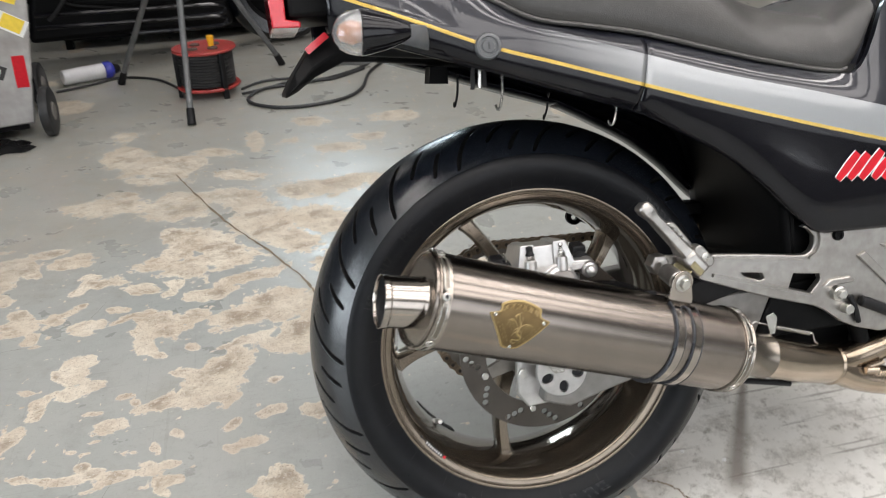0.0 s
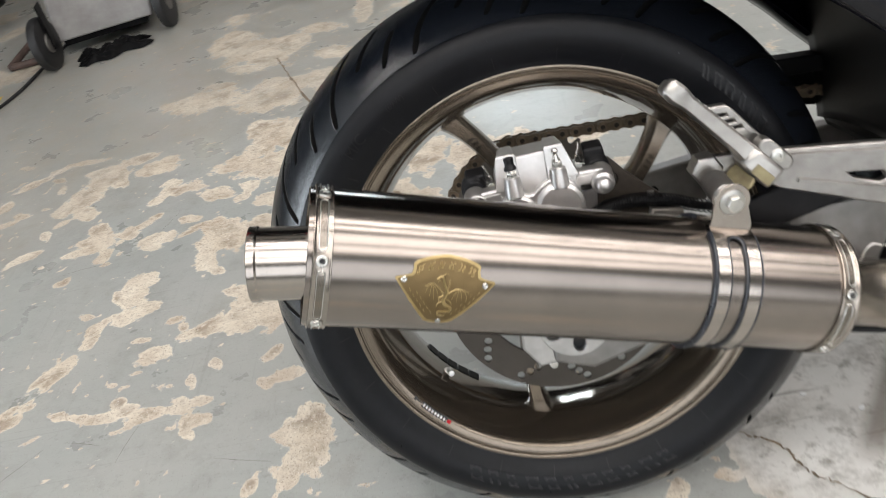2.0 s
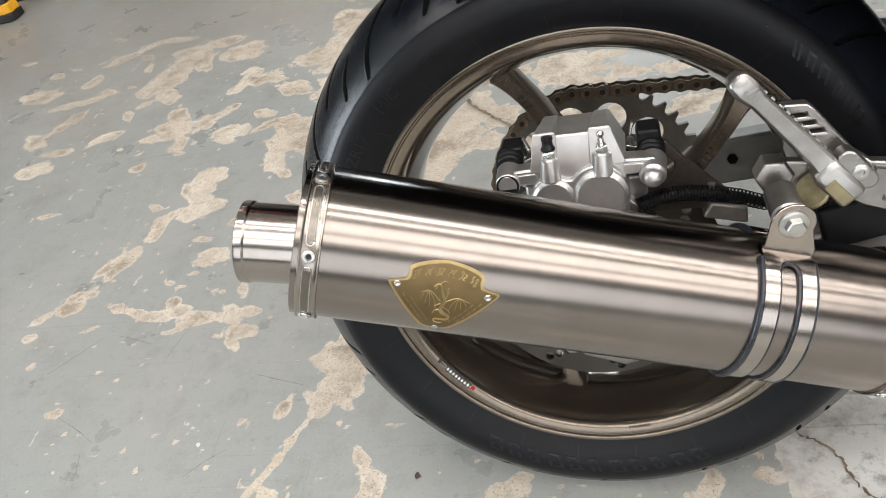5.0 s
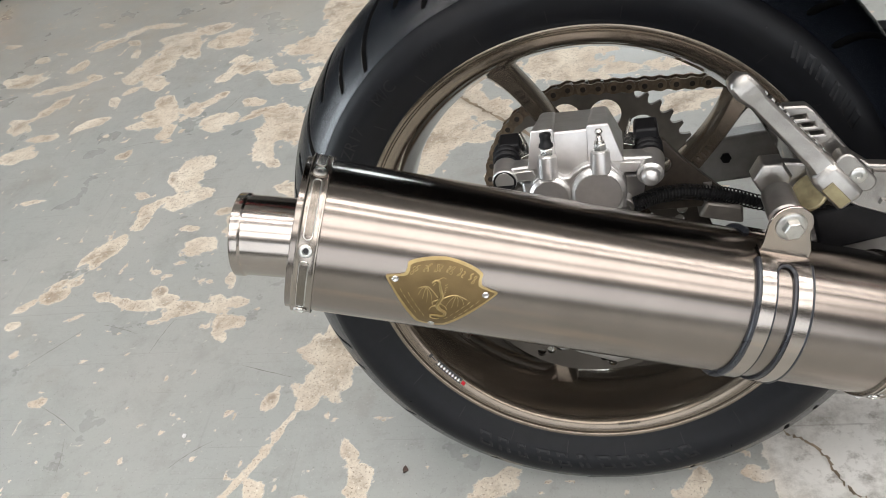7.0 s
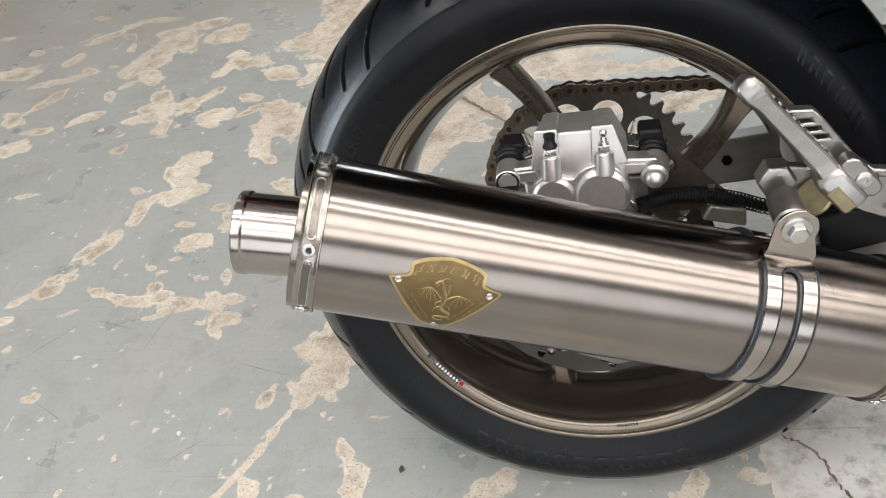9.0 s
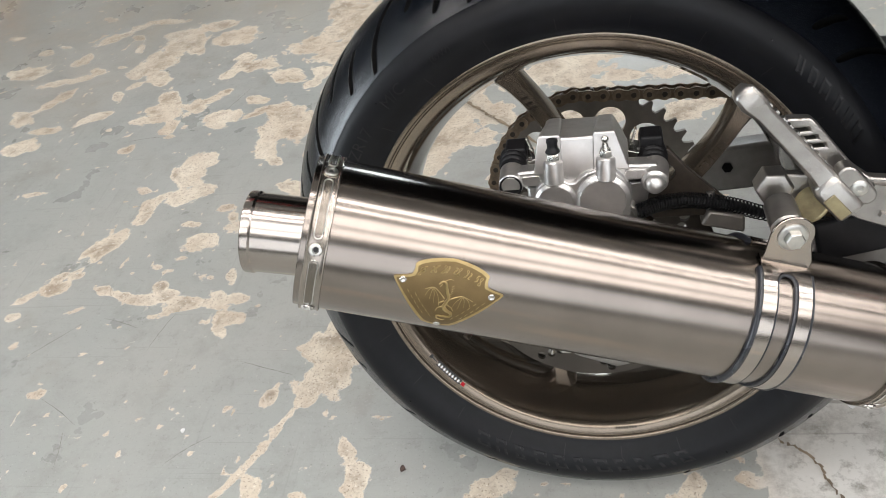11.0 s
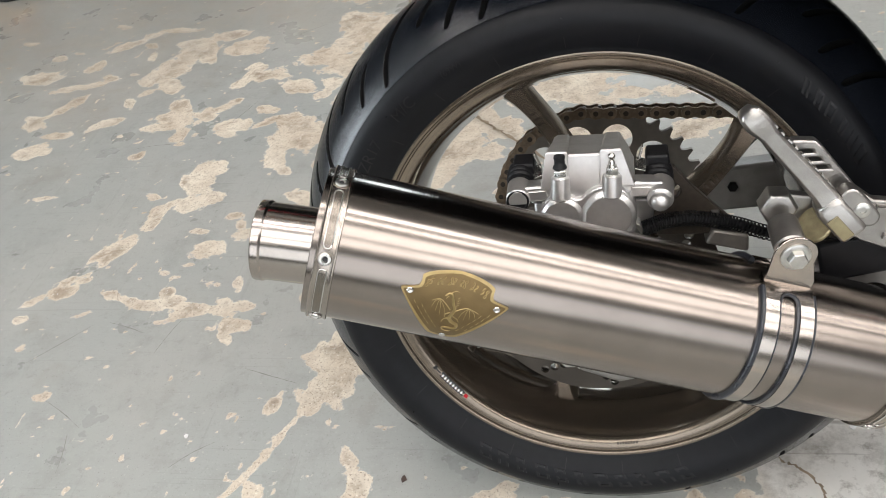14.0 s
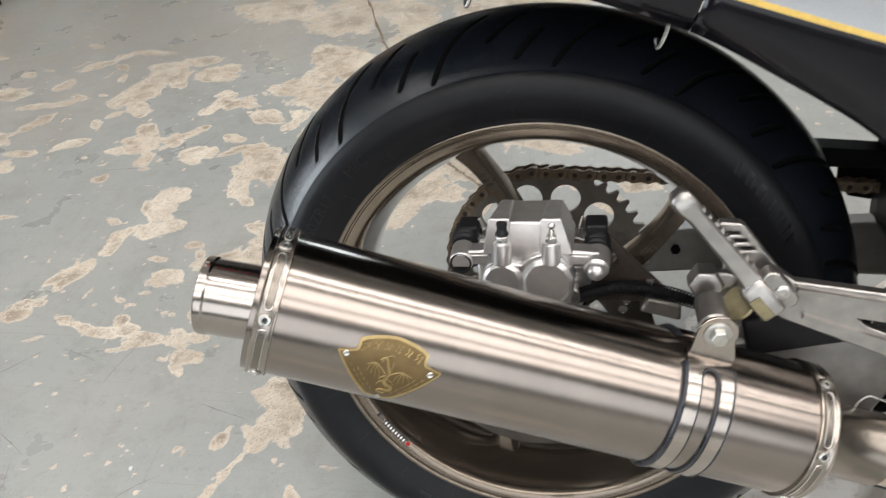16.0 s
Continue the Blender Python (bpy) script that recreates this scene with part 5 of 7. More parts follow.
    # brake hose in a spring sleeve
    course = smooth_path([(0.040, -0.118, 0.082), (0.052, -0.122, 0.088), (0.066, -0.117, 0.0905), (0.088, -0.110, 0.0890), (0.110, -0.105, 0.0835), (0.132, -0.099, 0.0755), (0.162, -0.088, 0.060), (0.22, -0.07, 0.04), (0.34, -0.06, 0.02)], 10)
    bm = bmesh.new()
    tube(bm, course, 0.0044, 12)
    part("brake_hose", bm, LINER, body, "black brake hose in a spring sleeve")
    bm = bmesh.new()
    coil = []
    total = len(course) - 1
    turns = 64
    for i in range(turns * 9):
        f = i / (turns * 9) * total
        k = int(f)
        p = course[k].lerp(course[min(k + 1, total)], f - k)
        d, u, v = axes_of(course[min(k + 1, total)] - course[max(k - 1, 0)])
        b = 2 * math.pi * i / 9
        coil.append(p + (u * math.cos(b) + v * math.sin(b)) * 0.0068)
    tube(bm, coil, 0.0007, 5)
    part("spring_sleeve", bm, LINER, body)
    bm = bmesh.new()
    rod(bm, (0.036, -0.128, 0.086), (0.036, -0.112, 0.086), 0.010, n=18, ease=0.001)
    hexagon(bm, (0.036, -0.128, 0.086), (0, -1, 0), 0.0068, 0.007)
    part("banjo", bm, ZINC, body)
    return body


build_caliper()

# ---- exhaust ----
PIPE_AT = Vector((0, -0.2279, 0.0786))
PIPE_WAY = Vector((1, 0.1810, -0.3775)).normalized()
PIPE_OUT = (Vector((0, -1, 0)) - PIPE_WAY * Vector((0, -1, 0)).dot(PIPE_WAY)).normalized()
PIPE_UP = PIPE_OUT.cross(PIPE_WAY) * -1
if PIPE_UP.z < 0:
    PIPE_UP = -PIPE_UP
CAN_R = 0.0578


def on_can(s, deg, r=CAN_R):
    """A point of the silencer: along its axis, round it from its outer side upwards, and its radius."""
    a = radians(deg)
    return PIPE_AT + PIPE_WAY * s + (PIPE_OUT * math.cos(a) + PIPE_UP * math.sin(a)) * r


def can_lathe(profile, n=96, uv=False):
    """Turned about the silencer's axis; with a UV map that runs along and round it."""
    bm = bmesh.new()
    layer = bm.loops.layers.uv.new("uv")
    vs = [[bm.verts.new(on_can(s, 360 * k / n, r)) for s, r in profile] for k in range(n)]
    for k in range(n):
        a, b = vs[k], vs[(k + 1) % n]
        for i in range(len(profile) - 1):
            f = bm.faces.new((a[i], a[i + 1], b[i + 1], b[i]))
            for loop, (ss, kk) in zip(f.loops, ((profile[i][0], k), (profile[i + 1][0], k), (profile[i + 1][0], k + 1), (profile[i][0], k + 1))):
                loop[layer].uv = (ss * 10, kk / n)
    return bm


def band(bm, s0, s1, a0, a1, r0, r1, n=40, shape=None):
    """A curved strip on the silencer from angle a0 to a1, between two radii."""
    rings = []
    for k in range(n + 1):
        a = a0 + (a1 - a0) * k / n
        p, q = (s0, s1) if shape is None else shape(a)
        rings.append([on_can(p, a, r1), on_can(q, a, r1), on_can(q, a, r0), on_can(p, a, r0)])
    quads(bm, rings)
    return bm


def ring_slots(body, s, half_wide=0.0031):
    """Long pressed slots between the rivets: a fine proud rim round a floor coloured darker for a sunk slot's shade."""
    for k in range(6):
        a0, a1 = 18 + 60 * k + 7.5, 18 + 60 * k + 52.5
        end = math.degrees(half_wide / 0.0598)
        pts = []
        for side in (1, -1):
            for q in np.linspace(-1, 1, 14):
                pts.append((s + side * half_wide, (a0 + a1) / 2 + side * q * ((a1 - a0) / 2 - end)))
            for b in np.linspace(90, -90, 7)[1:-1]:
                pts.append((s + side * half_wide * math.sin(radians(b)), (a0 + a1) / 2 + side * ((a1 - a0) / 2 - end + end * math.cos(radians(b)))))
        bm = bmesh.new()
        path = [on_can(p, a, 0.0598) for p, a in pts]
        tube(bm, path + [path[0]], 0.00055, 6)
        slot = part("ring_slot", bm, ZINC, body, "pressed slot in the end ring")
        bm = bmesh.new()
        band(bm, s - half_wide, s + half_wide, a0 + end, a1 - end, 0.0590, 0.05985, 24)
        part("slot_floor", bm, BARREL_DIM, slot)


def end_rivets(body, s):
    """Six hollow-headed rivets round an end ring."""
    for k in range(6):
        a = 18 + 60 * k
        p, d = on_can(s, a, 0.0598), (on_can(s, a, 1) - on_can(s, a, 0)).normalized()
        bm = bmesh.new()
        lathe(bm, [(0.0050, 0.0), (0.0050, 0.0006), (0.0046, 0.0013), (0.0036, 0.0017), (0.0026, 0.0016), (0.0022, 0.0010), (0.0021, -0.0005), (0.0001, -0.0005)], p, d, 22)
        rivet = part("rivet", bm, ZINC, body)
        # small black disc painted in as the shaded hole of the head
        bm = bmesh.new()
        lathe(bm, [(0.0020, 0.0), (0.0018, 0.0006), (0.0001, 0.0006)], p, d, 14)
        part("rivet_hole_shade", bm, SOOT_AND_HOLE_SHADE, rivet)


def build_exhaust():
    body = part("silencer", can_lathe([(-0.222, 0.0575), (-0.2215, CAN_R), (0.02, CAN_R), (0.256, CAN_R), (0.2565, 0.0575)], 128), BARREL, bike, "brushed stainless steel round silencer", sharp=30)
    # rear ring: a strap with long pressed slots, thin rolled edges and rivets
    rear = can_lathe([(-0.2166, 0.0540), (-0.2174, 0.0560), (-0.2178, 0.0585), (-0.2176, 0.0600), (-0.2168, 0.0605), (-0.2160, 0.0600), (-0.2156, 0.0597), (-0.2042, 0.0597), (-0.2038, 0.0600), (-0.2031, 0.0603), (-0.2025, 0.0600), (-0.2022, CAN_R)])
    part("end_ring", rear, RING, body, sharp=50)
    ring_slots(body, -0.2102)
    front = can_lathe([(0.2372, CAN_R), (0.2375, 0.0600), (0.2382, 0.0604), (0.2389, 0.0600), (0.2393, 0.0597), (0.2510, 0.0597), (0.2516, 0.0600), (0.2524, 0.0604), (0.2534, 0.0600), (0.2560, 0.0585), (0.2585, 0.0545), (0.2605, 0.0470), (0.2640, 0.0335)])
    part("end_ring", front, RING, body, sharp=50)
    ring_slots(body, 0.2452)
    end_rivets(body, -0.2102)
    end_rivets(body, 0.2452)
    # sunk closing plate, and an outlet that bends away from the barrel's line
    bm = can_lathe([(-0.2168, 0.0552), (-0.2172, 0.0535), (-0.2184, 0.0500), (-0.2190, 0.0420), (-0.2190, 0.0001)], 64)
    part("end_plate", bm, RING, body, "dull steel closing plate")
    lip, back = Vector((-0.2490, -0.2710, 0.1602)), Vector((0.972, 0.085, -0.217)).normalized()
    bm = bmesh.new()
    lathe(bm, [(0.0288, 0.050), (0.0290, 0.006), (0.0299, 0.0010), (0.0308, 0.0), (0.0317, 0.0006), (0.0319, 0.0020), (0.0319, 0.0066), (0.0312, 0.0078), (0.0308, 0.0084), (0.0306, 0.046), (0.0312, 0.0500), (0.0330, 0.0530)], lip, back, 96, closed=True)
    part("outlet_pipe", bm, STEEL, body, "polished round outlet pipe with a rolled lip", sharp=30)
    bm = bmesh.new()
    lathe(bm, [(0.0287, 0.004), (0.0286, 0.080), (0.0001, 0.090)], lip, back, 48)
    for f in [f for f in bm.faces if len(f.verts) > 10]:
        bm.faces.remove(f)
    part("bore", bm, SOOT_AND_HOLE_SHADE, body)

    # hanger strap with rubber liner edges and a long slot
    s0, s1 = 0.1195, 0.1590
    mid = (s0 + s1) / 2
    def beaded(bm, p, q, a0, a1, r0, r1, n):
        """A strip with a rounded back."""
        rings = []
        for k in range(n + 1):
            a = a0 + (a1 - a0) * k / n
            rings.append([on_can(p, a, r0)] + [on_can((p + q) / 2 - (q - p) / 2 * math.cos(b), a, r0 + (r1 - r0) * (0.45 + 0.55 * math.sin(b))) for b in np.linspace(0, math.pi, 6)] + [on_can(q, a, r0)])
        quads(bm, rings)
    for p, q, top in ((s0 - 0.0040, s0 + 0.0006, 0.0619), (s1 - 0.0008, s1 + 0.0022, 0.0612)):
        bm = bmesh.new()
        beaded(bm, p, q, 66, -262, CAN_R - 0.0005, top, 110)
        part("strap_liner", bm, STRAP_RUBBER, body, "dark rubber strap liner edge")
    hw = 0.0086
    bm = bmesh.new()
    band(bm, s0, mid - hw, 56, -95, CAN_R + 0.0006, 0.0606, 60)
    band(bm, mid + hw, s1, 56, -95, CAN_R + 0.0006, 0.0606, 60)
    band(bm, s0, mid - hw, 64, 55.9, CAN_R + 0.0006, 0.0606, 4)
    band(bm, mid + hw, s1, 64, 55.9, CAN_R + 0.0006, 0.0606, 4)
    band(bm, s0, s1, 80, 63.5, CAN_R + 0.0006, 0.0606, 10)
    band(bm, s0, s1, -95, -250, CAN_R + 0.0006, 0.0606, 50)
    part("hanger_strap", bm, STEEL, body, "bright steel hanger strap with a long slot", sharp=30)
    bm = bmesh.new()
    beaded(bm, mid - hw - 0.0003, mid - hw + 0.0020, 55, -95, CAN_R, 0.0604, 60)
    beaded(bm, mid + hw - 0.0030, mid + hw + 0.0004, 55, -95, CAN_R, 0.0605, 60)
    part("slot_liner", bm, STRAP_RUBBER, body)
    bm = bmesh.new()
    arch = [on_can(mid + (hw - 0.0013) * math.cos(a), 55 + math.degrees(hw * 0.95 * math.sin(a) / CAN_R), 0.0596) for a in np.linspace(0, math.pi, 20)]
    tube(bm, arch, [0.0019 - 0.0010 * k / 19 for k in range(20)], 8)
    part("slot_arch", bm, STRAP_RUBBER, body)
    bm = bmesh.new()
    for k in range(10):
        lo, hi = math.pi / 2 * k / 10, math.pi / 2 * (k + 1) / 10
        for sg in (-1, 1):
            wide = hw * math.cos(hi)
            top = 55.5 + math.degrees(hw * 1.15 * math.sin(lo) / CAN_R)
            up2 = 55.5 + math.degrees(hw * 1.15 * math.sin(hi) / CAN_R)
            quad = [on_can(mid + sg * hw * 1.02, top, 0.0605), on_can(mid + sg * hw * math.cos(lo), top, 0.0605), on_can(mid + sg * wide, up2, 0.0605), on_can(mid + sg * hw * 1.02, up2, 0.0605)]
            bm.faces.new([bm.verts.new(p) for p in quad])
    part("slot_shoulder", bm, STEEL, body)
    # the strap's tab, bent up to the bolt
    root0, root1 = on_can(s0, 74, 0.0608), on_can(s1, 74, 0.0608)
    bolt = Vector((0.1555, -0.2235, 0.1078))
    across = (root1 - root0)
    base = (root0 + root1) / 2
    ex = across.normalized()
    ez = (bolt - base)
    ez = (ez - ex * ez.dot(ex))
    length = ez.length
    ez.normalize()
    ey = ez.cross(ex)
    if ey.y > 0:
        ey = -ey
    outline = [(-0.0195, -0.002), (0.0195, -0.002), (0.0190, 0.006)]
    off = (bolt - base).dot(ex)
    outline += [(off + 0.0165 * math.cos(a), length + 0.0165 * math.sin(a)) for a in np.linspace(radians(-8), radians(188), 22)]
    outline += [(-0.0192, 0.006)]
    m = Matrix(((ex.x, -ey.x, ez.x, base.x), (ex.y, -ey.y, ez.y, base.y), (ex.z, -ey.z, ez.z, base.z), (0, 0, 0, 1)))
    bm = bmesh.new()
    prism(bm, outline, -0.0012, 0.0012, place=m)
    part("strap_tab", bm, STEEL, body, "rounded steel tab of the strap", bevel=0.0006)
    bm = bmesh.new()
    lathe(bm, [(0.0112, 0.0), (0.0112, 0.0012), (0.0100, 0.0018), (0.0076, 0.0020)], bolt + ey * 0.0012, ey, 30)
    hexagon(bm, bolt + ey * 0.003, ey, 0.0074, 0.0062)
    part("strap_bolt", bm, ZINC, body, "zinc flanged hexagon bolt")
    # spacer behind the tab
    bm = bmesh.new()
    rod(bm, bolt - ey * 0.0012, bolt - ey * 0.010, 0.0092, 0.0092, 24, 0.001)
    rod(bm, bolt - ey * 0.009, bolt + Vector((-0.003, 0.040, 0.008)), 0.0125, 0.0120, 28, 0.0015)
    part("spacer", bm, CAST, body, "turned aluminium spacer", sharp=30)

    # joint cone, link pipe, weld and twin header tail
    bm = can_lathe([(0.2600, 0.0345), (0.2620, 0.0328), (0.3225, 0.0322), (0.3240, 0.0330), (0.3262, 0.0332), (0.3274, 0.0322), (0.3276, 0.0302), (0.3270, 0.0290)], 64)
    part("inlet_collar", bm, BARREL_DIM, body, "brushed collar over the link pipe", sharp=40)
    course = smooth_path([on_can(0.285, 0, 0), on_can(0.34, 0, 0), on_can(0.40, 0, 0), Vector((0.430, -0.143, -0.0800))], 8)
    bm = bmesh.new()
    tube(bm, course, 0.0302, 48)
    part("link_pipe", bm, PIPE, body, "heat-tinted stainless link pipe", sharp=40)
    bm = bmesh.new()
    end = Vector((0.430, -0.143, -0.0800))
    d = (end - on_can(0.40, 0, 0)).normalized()
    lathe(bm, [(0.0296, -0.006), (0.0312, -0.003), (0.0322, 0.0), (0.0312, 0.003), (0.0290, 0.006)], end, d, 40)
    part("weld_bead", bm, PIPE, body)
    for pts, r in (([end - d * 0.004, (0.47, -0.138, -0.078), (0.52, -0.135, -0.070), (0.60, -0.13, -0.055), (0.75, -0.12, -0.05)], 0.0225), ([end - d * 0.004, (0.47, -0.142, -0.105), (0.52, -0.142, -0.122), (0.60, -0.14, -0.14), (0.75, -0.13, -0.15)], 0.0225)):
        bm = bmesh.new()
        tube(bm, smooth_path(pts, 8), r, 32)
        part("header_tail", bm, PIPE, body, "heat-tinted header tail pipe")
    bm = bmesh.new()
    rod(bm, (0.480, -0.162, -0.094), (0.500, -0.164, -0.096), 0.006, n=14, ease=0.001)
    rod(bm, (0.486, -0.160, -0.090), (0.512, -0.160, -0.086), 0.0035, n=10)
    part("collector_bolt", bm, PIPE, body)
    # joint spring with hooks
    bm = bmesh.new()
    a, b = Vector((0.296, -0.166, 0.0125)), Vector((0.391, -0.160, -0.0205))
    d, u, v = axes_of(b - a)
    coil = []
    for i in range(34 * 8):
        g = 2 * math.pi * i / 8
        coil.append(a.lerp(b, 0.36 + 0.60 * i / (34 * 8)) + (u * math.cos(g) + v * math.sin(g)) * 0.0028)
    tube(bm, coil, 0.0008, 5)
    tube(bm, smooth_path([a + Vector((-0.012, 0.0, -0.020)), a + Vector((-0.010, 0, -0.006)), a + Vector((-0.002, 0, 0.002)), a + Vector((0.006, 0, 0.0)), a.lerp(b, 0.36)], 6), 0.0011, 6)
    tube(bm, smooth_path([a.lerp(b, 0.96), b + Vector((0.002, 0, -0.001)), b + Vector((0.004, 0.0, -0.012)), b + Vector((0.010, 0.0, -0.018))], 6), 0.0011, 6)
    part("joint_spring", bm, ZINC, body, "steel exhaust joint spring")
    bm = bmesh.new()
    rod(bm, (0.268, -0.163, -0.0700), (0.352, -0.163, -0.0905), 0.0045, n=14, ease=0.001)
    part("stand_spring", bm, LINER, body, "black sleeved spring under the link pipe")
    bm = bmesh.new()
    rod(bm, (0.352, -0.163, -0.0905), (0.362, -0.163, -0.0925), 0.0036, n=12, ease=0.001)
    tube(bm, smooth_path([(0.360, -0.163, -0.092), (0.370, -0.163, -0.093), (0.374, -0.160, -0.087), (0.366, -0.157, -0.083)], 5), 0.0016, 8)
    part("spring_end", bm, ZINC, body, "bare steel spring end")
    bm = bmesh.new()
    prism(bm, [(0.313, 0.020), (0.325, 0.024), (0.331, 0.016), (0.327, -0.008), (0.319, -0.008)], -0.1665, -0.1645)
    part("hook_tab", bm, ZINC, body, bevel=0.0004)

    # brass shield: a curved plate with raised border, bars for the name and an S-shaped ornament
    widths = [(-31, 0.004), (-29, 0.0100), (-26, 0.0125), (-10, 0.0250), (6, 0.0375), (9.4, 0.0400), (10.2, 0.0375), (11.2, 0.0310), (13.0, 0.0268), (17, 0.0258), (21, 0.0262), (23.5, 0.0225), (26, 0.0155), (28, 0.0065), (28.6, 0.0008)]
    centre = -0.1127
    tilt = 0.000045
    def shield(bm, grow, r0, r1, rows=60):
        lo, hi = widths[0][0] - grow / 0.001, widths[-1][0] + grow / 0.001
        rings = []
        xs, ws = zip(*widths)
        for k in range(rows + 1):
            a = lo + (hi - lo) * k / rows
            inner = xs[0] + (xs[-1] - xs[0]) * k / rows
            h = max(float(np.interp(inner, xs, ws)) + grow, 0.0004)
            c = centre + (inner - 5) * tilt
            rings.append([on_can(c - h, a, r0)] + [on_can(c - h + 2 * h * q / 4, a, r1) for q in range(5)] + [on_can(c + h, a, r0)])
        quads(bm, rings)
        return bm
    bm = bmesh.new()
    shield(bm, 0.0008, CAN_R - 0.0005, CAN_R + 0.0013)
    part("badge", bm, BRASS_BRIGHT, body, "brass shield badge riveted to the silencer", sharp=40)
    bm = bmesh.new()
    shield(bm, -0.0013, CAN_R, CAN_R + 0.00145)
    part("badge_field", bm, BRASS, body, "dull brass field inside a bright border")
    bm = bmesh.new()
    rr = CAN_R + 0.0018
    # six scrolled outlines in an arch where the name is
    for k in range(6):
        u = (k - 2.5) / 2.5
        at, lift, lean = centre + u * 0.0205, 21.0 - 3.6 * u * u, -5.0 * u
        for q in range(2):
            loop = []
            for b in np.linspace(0, 2 * math.pi, 14):
                x, y = 0.0010 * math.sin((2 + (k + q) % 2) * b + q + k) + (q - 0.5) * 0.0026, (2.9 - 0.5 * ((k + q) % 2)) * math.cos(b + 0.6 * k)
                loop.append(on_can(at + x + y * 0.00035, lift + y + lean * (q - 0.5) * 0.4, rr))
            tube(bm, loop, 0.00028, 5)
    # ornament: a scaled serpentine figure with two ribbed wings, in low relief
    def relief(line, r0, r1, steps=6):
        pts = smooth_path([on_can(centre + x * 0.001, a, rr - 0.0004) for x, a in line], steps)
        tube(bm, pts, [max(0.00012, r0 + (r1 - r0) * i / len(pts)) for i in range(len(pts))], 6)
    relief([(-7, 9.5), (-4.5, 12), (-2, 11), (-1, 8), (0.5, 4), (2, 0), (1, -4), (0, -8), (2.5, -11.5)], 0.0007, 0.0017)
    relief([(2.5, -11.5), (6.5, -13.5), (6, -17.5), (1, -18), (-3, -18.5), (-2.5, -21.5), (2, -22.5), (3.5, -21)], 0.0015, 0.0003)
    relief([(-3, 12.5), (0, 14.5), (2.5, 14)], 0.0004, 0.0001)
    relief([(-4.5, 10), (-6, 7.5)], 0.0005, 0.0002)
    for k in range(9):
        t = k / 8
        x, a = 0.3 + 2.4 * math.sin(1.2 + 2.2 * t), 9 - 16 * t
        relief([(x, a), (x + 1.6, a + 1.2)], 0.0003, 0.0001, 2)
    relief([(-1, -1), (-6, 4), (-10.5, 6.5), (-16, 4)], 0.0006, 0.0003)
    relief([(2, -2), (7, 1.5), (12, 3), (20, 0.5)], 0.0006, 0.0003)
    for x0, a0, ends in ((-10.5, 6.5, ((-15, -1), (-11.5, -4), (-8, -6.5), (-4, -7))), (12, 3, ((18.5, -4), (14.5, -6), (10.5, -8), (6, -9)))):
        for x, a in ends:
            relief([(x0, a0), ((x0 + x) / 2 + (x - x0) * 0.18, (a0 + a) / 2 + 0.8), (x, a)], 0.00032, 0.00014, 4)
    for line in ([(-0.5, -8), (-4, -10), (-5, -13.5)], [(2, -6), (5.5, -8), (7.5, -11)], [(-0.5, -3), (-4, -5.5), (-3.5, -8)]):
        relief(line, 0.0007, 0.0002, 4)
    part("badge_ornament", bm, BRASS_BRIGHT, body, "bright raised strokes on the badge")
    bm = bmesh.new()
    for sg in (-1, 1):
        for row in range(2):
            for q in range(5):
                t = q / 5
                s, a = centre + sg * (0.0285 - 0.0165 * t - row * 0.006), 1.5 - 22 * t - row * 2.0
                tube(bm, [on_can(s, a, rr - 0.0004), on_can(s - sg * 0.0016, a - 2.6, rr - 0.0004)], 0.00028, 4)
    part("badge_bars", bm, BRASS_BRIGHT, body)
    for s, a in ((-0.1459, 8.5), (-0.0805, 6.8), (-0.1137, -28.5)):
        p, d = on_can(s, a, CAN_R + 0.0012), (on_can(s, a, 1) - on_can(s, a, 0)).normalized()
        bm = bmesh.new()
        lathe(bm, [(0.0026, 0.0), (0.0026, 0.0008), (0.0019, 0.0014), (0.0009, 0.0011), (0.0001, 0.0010)], p, d, 14)
        part("badge_rivet", bm, ZINC, body)
    return body


build_exhaust()

# ---- footrest hanger ----


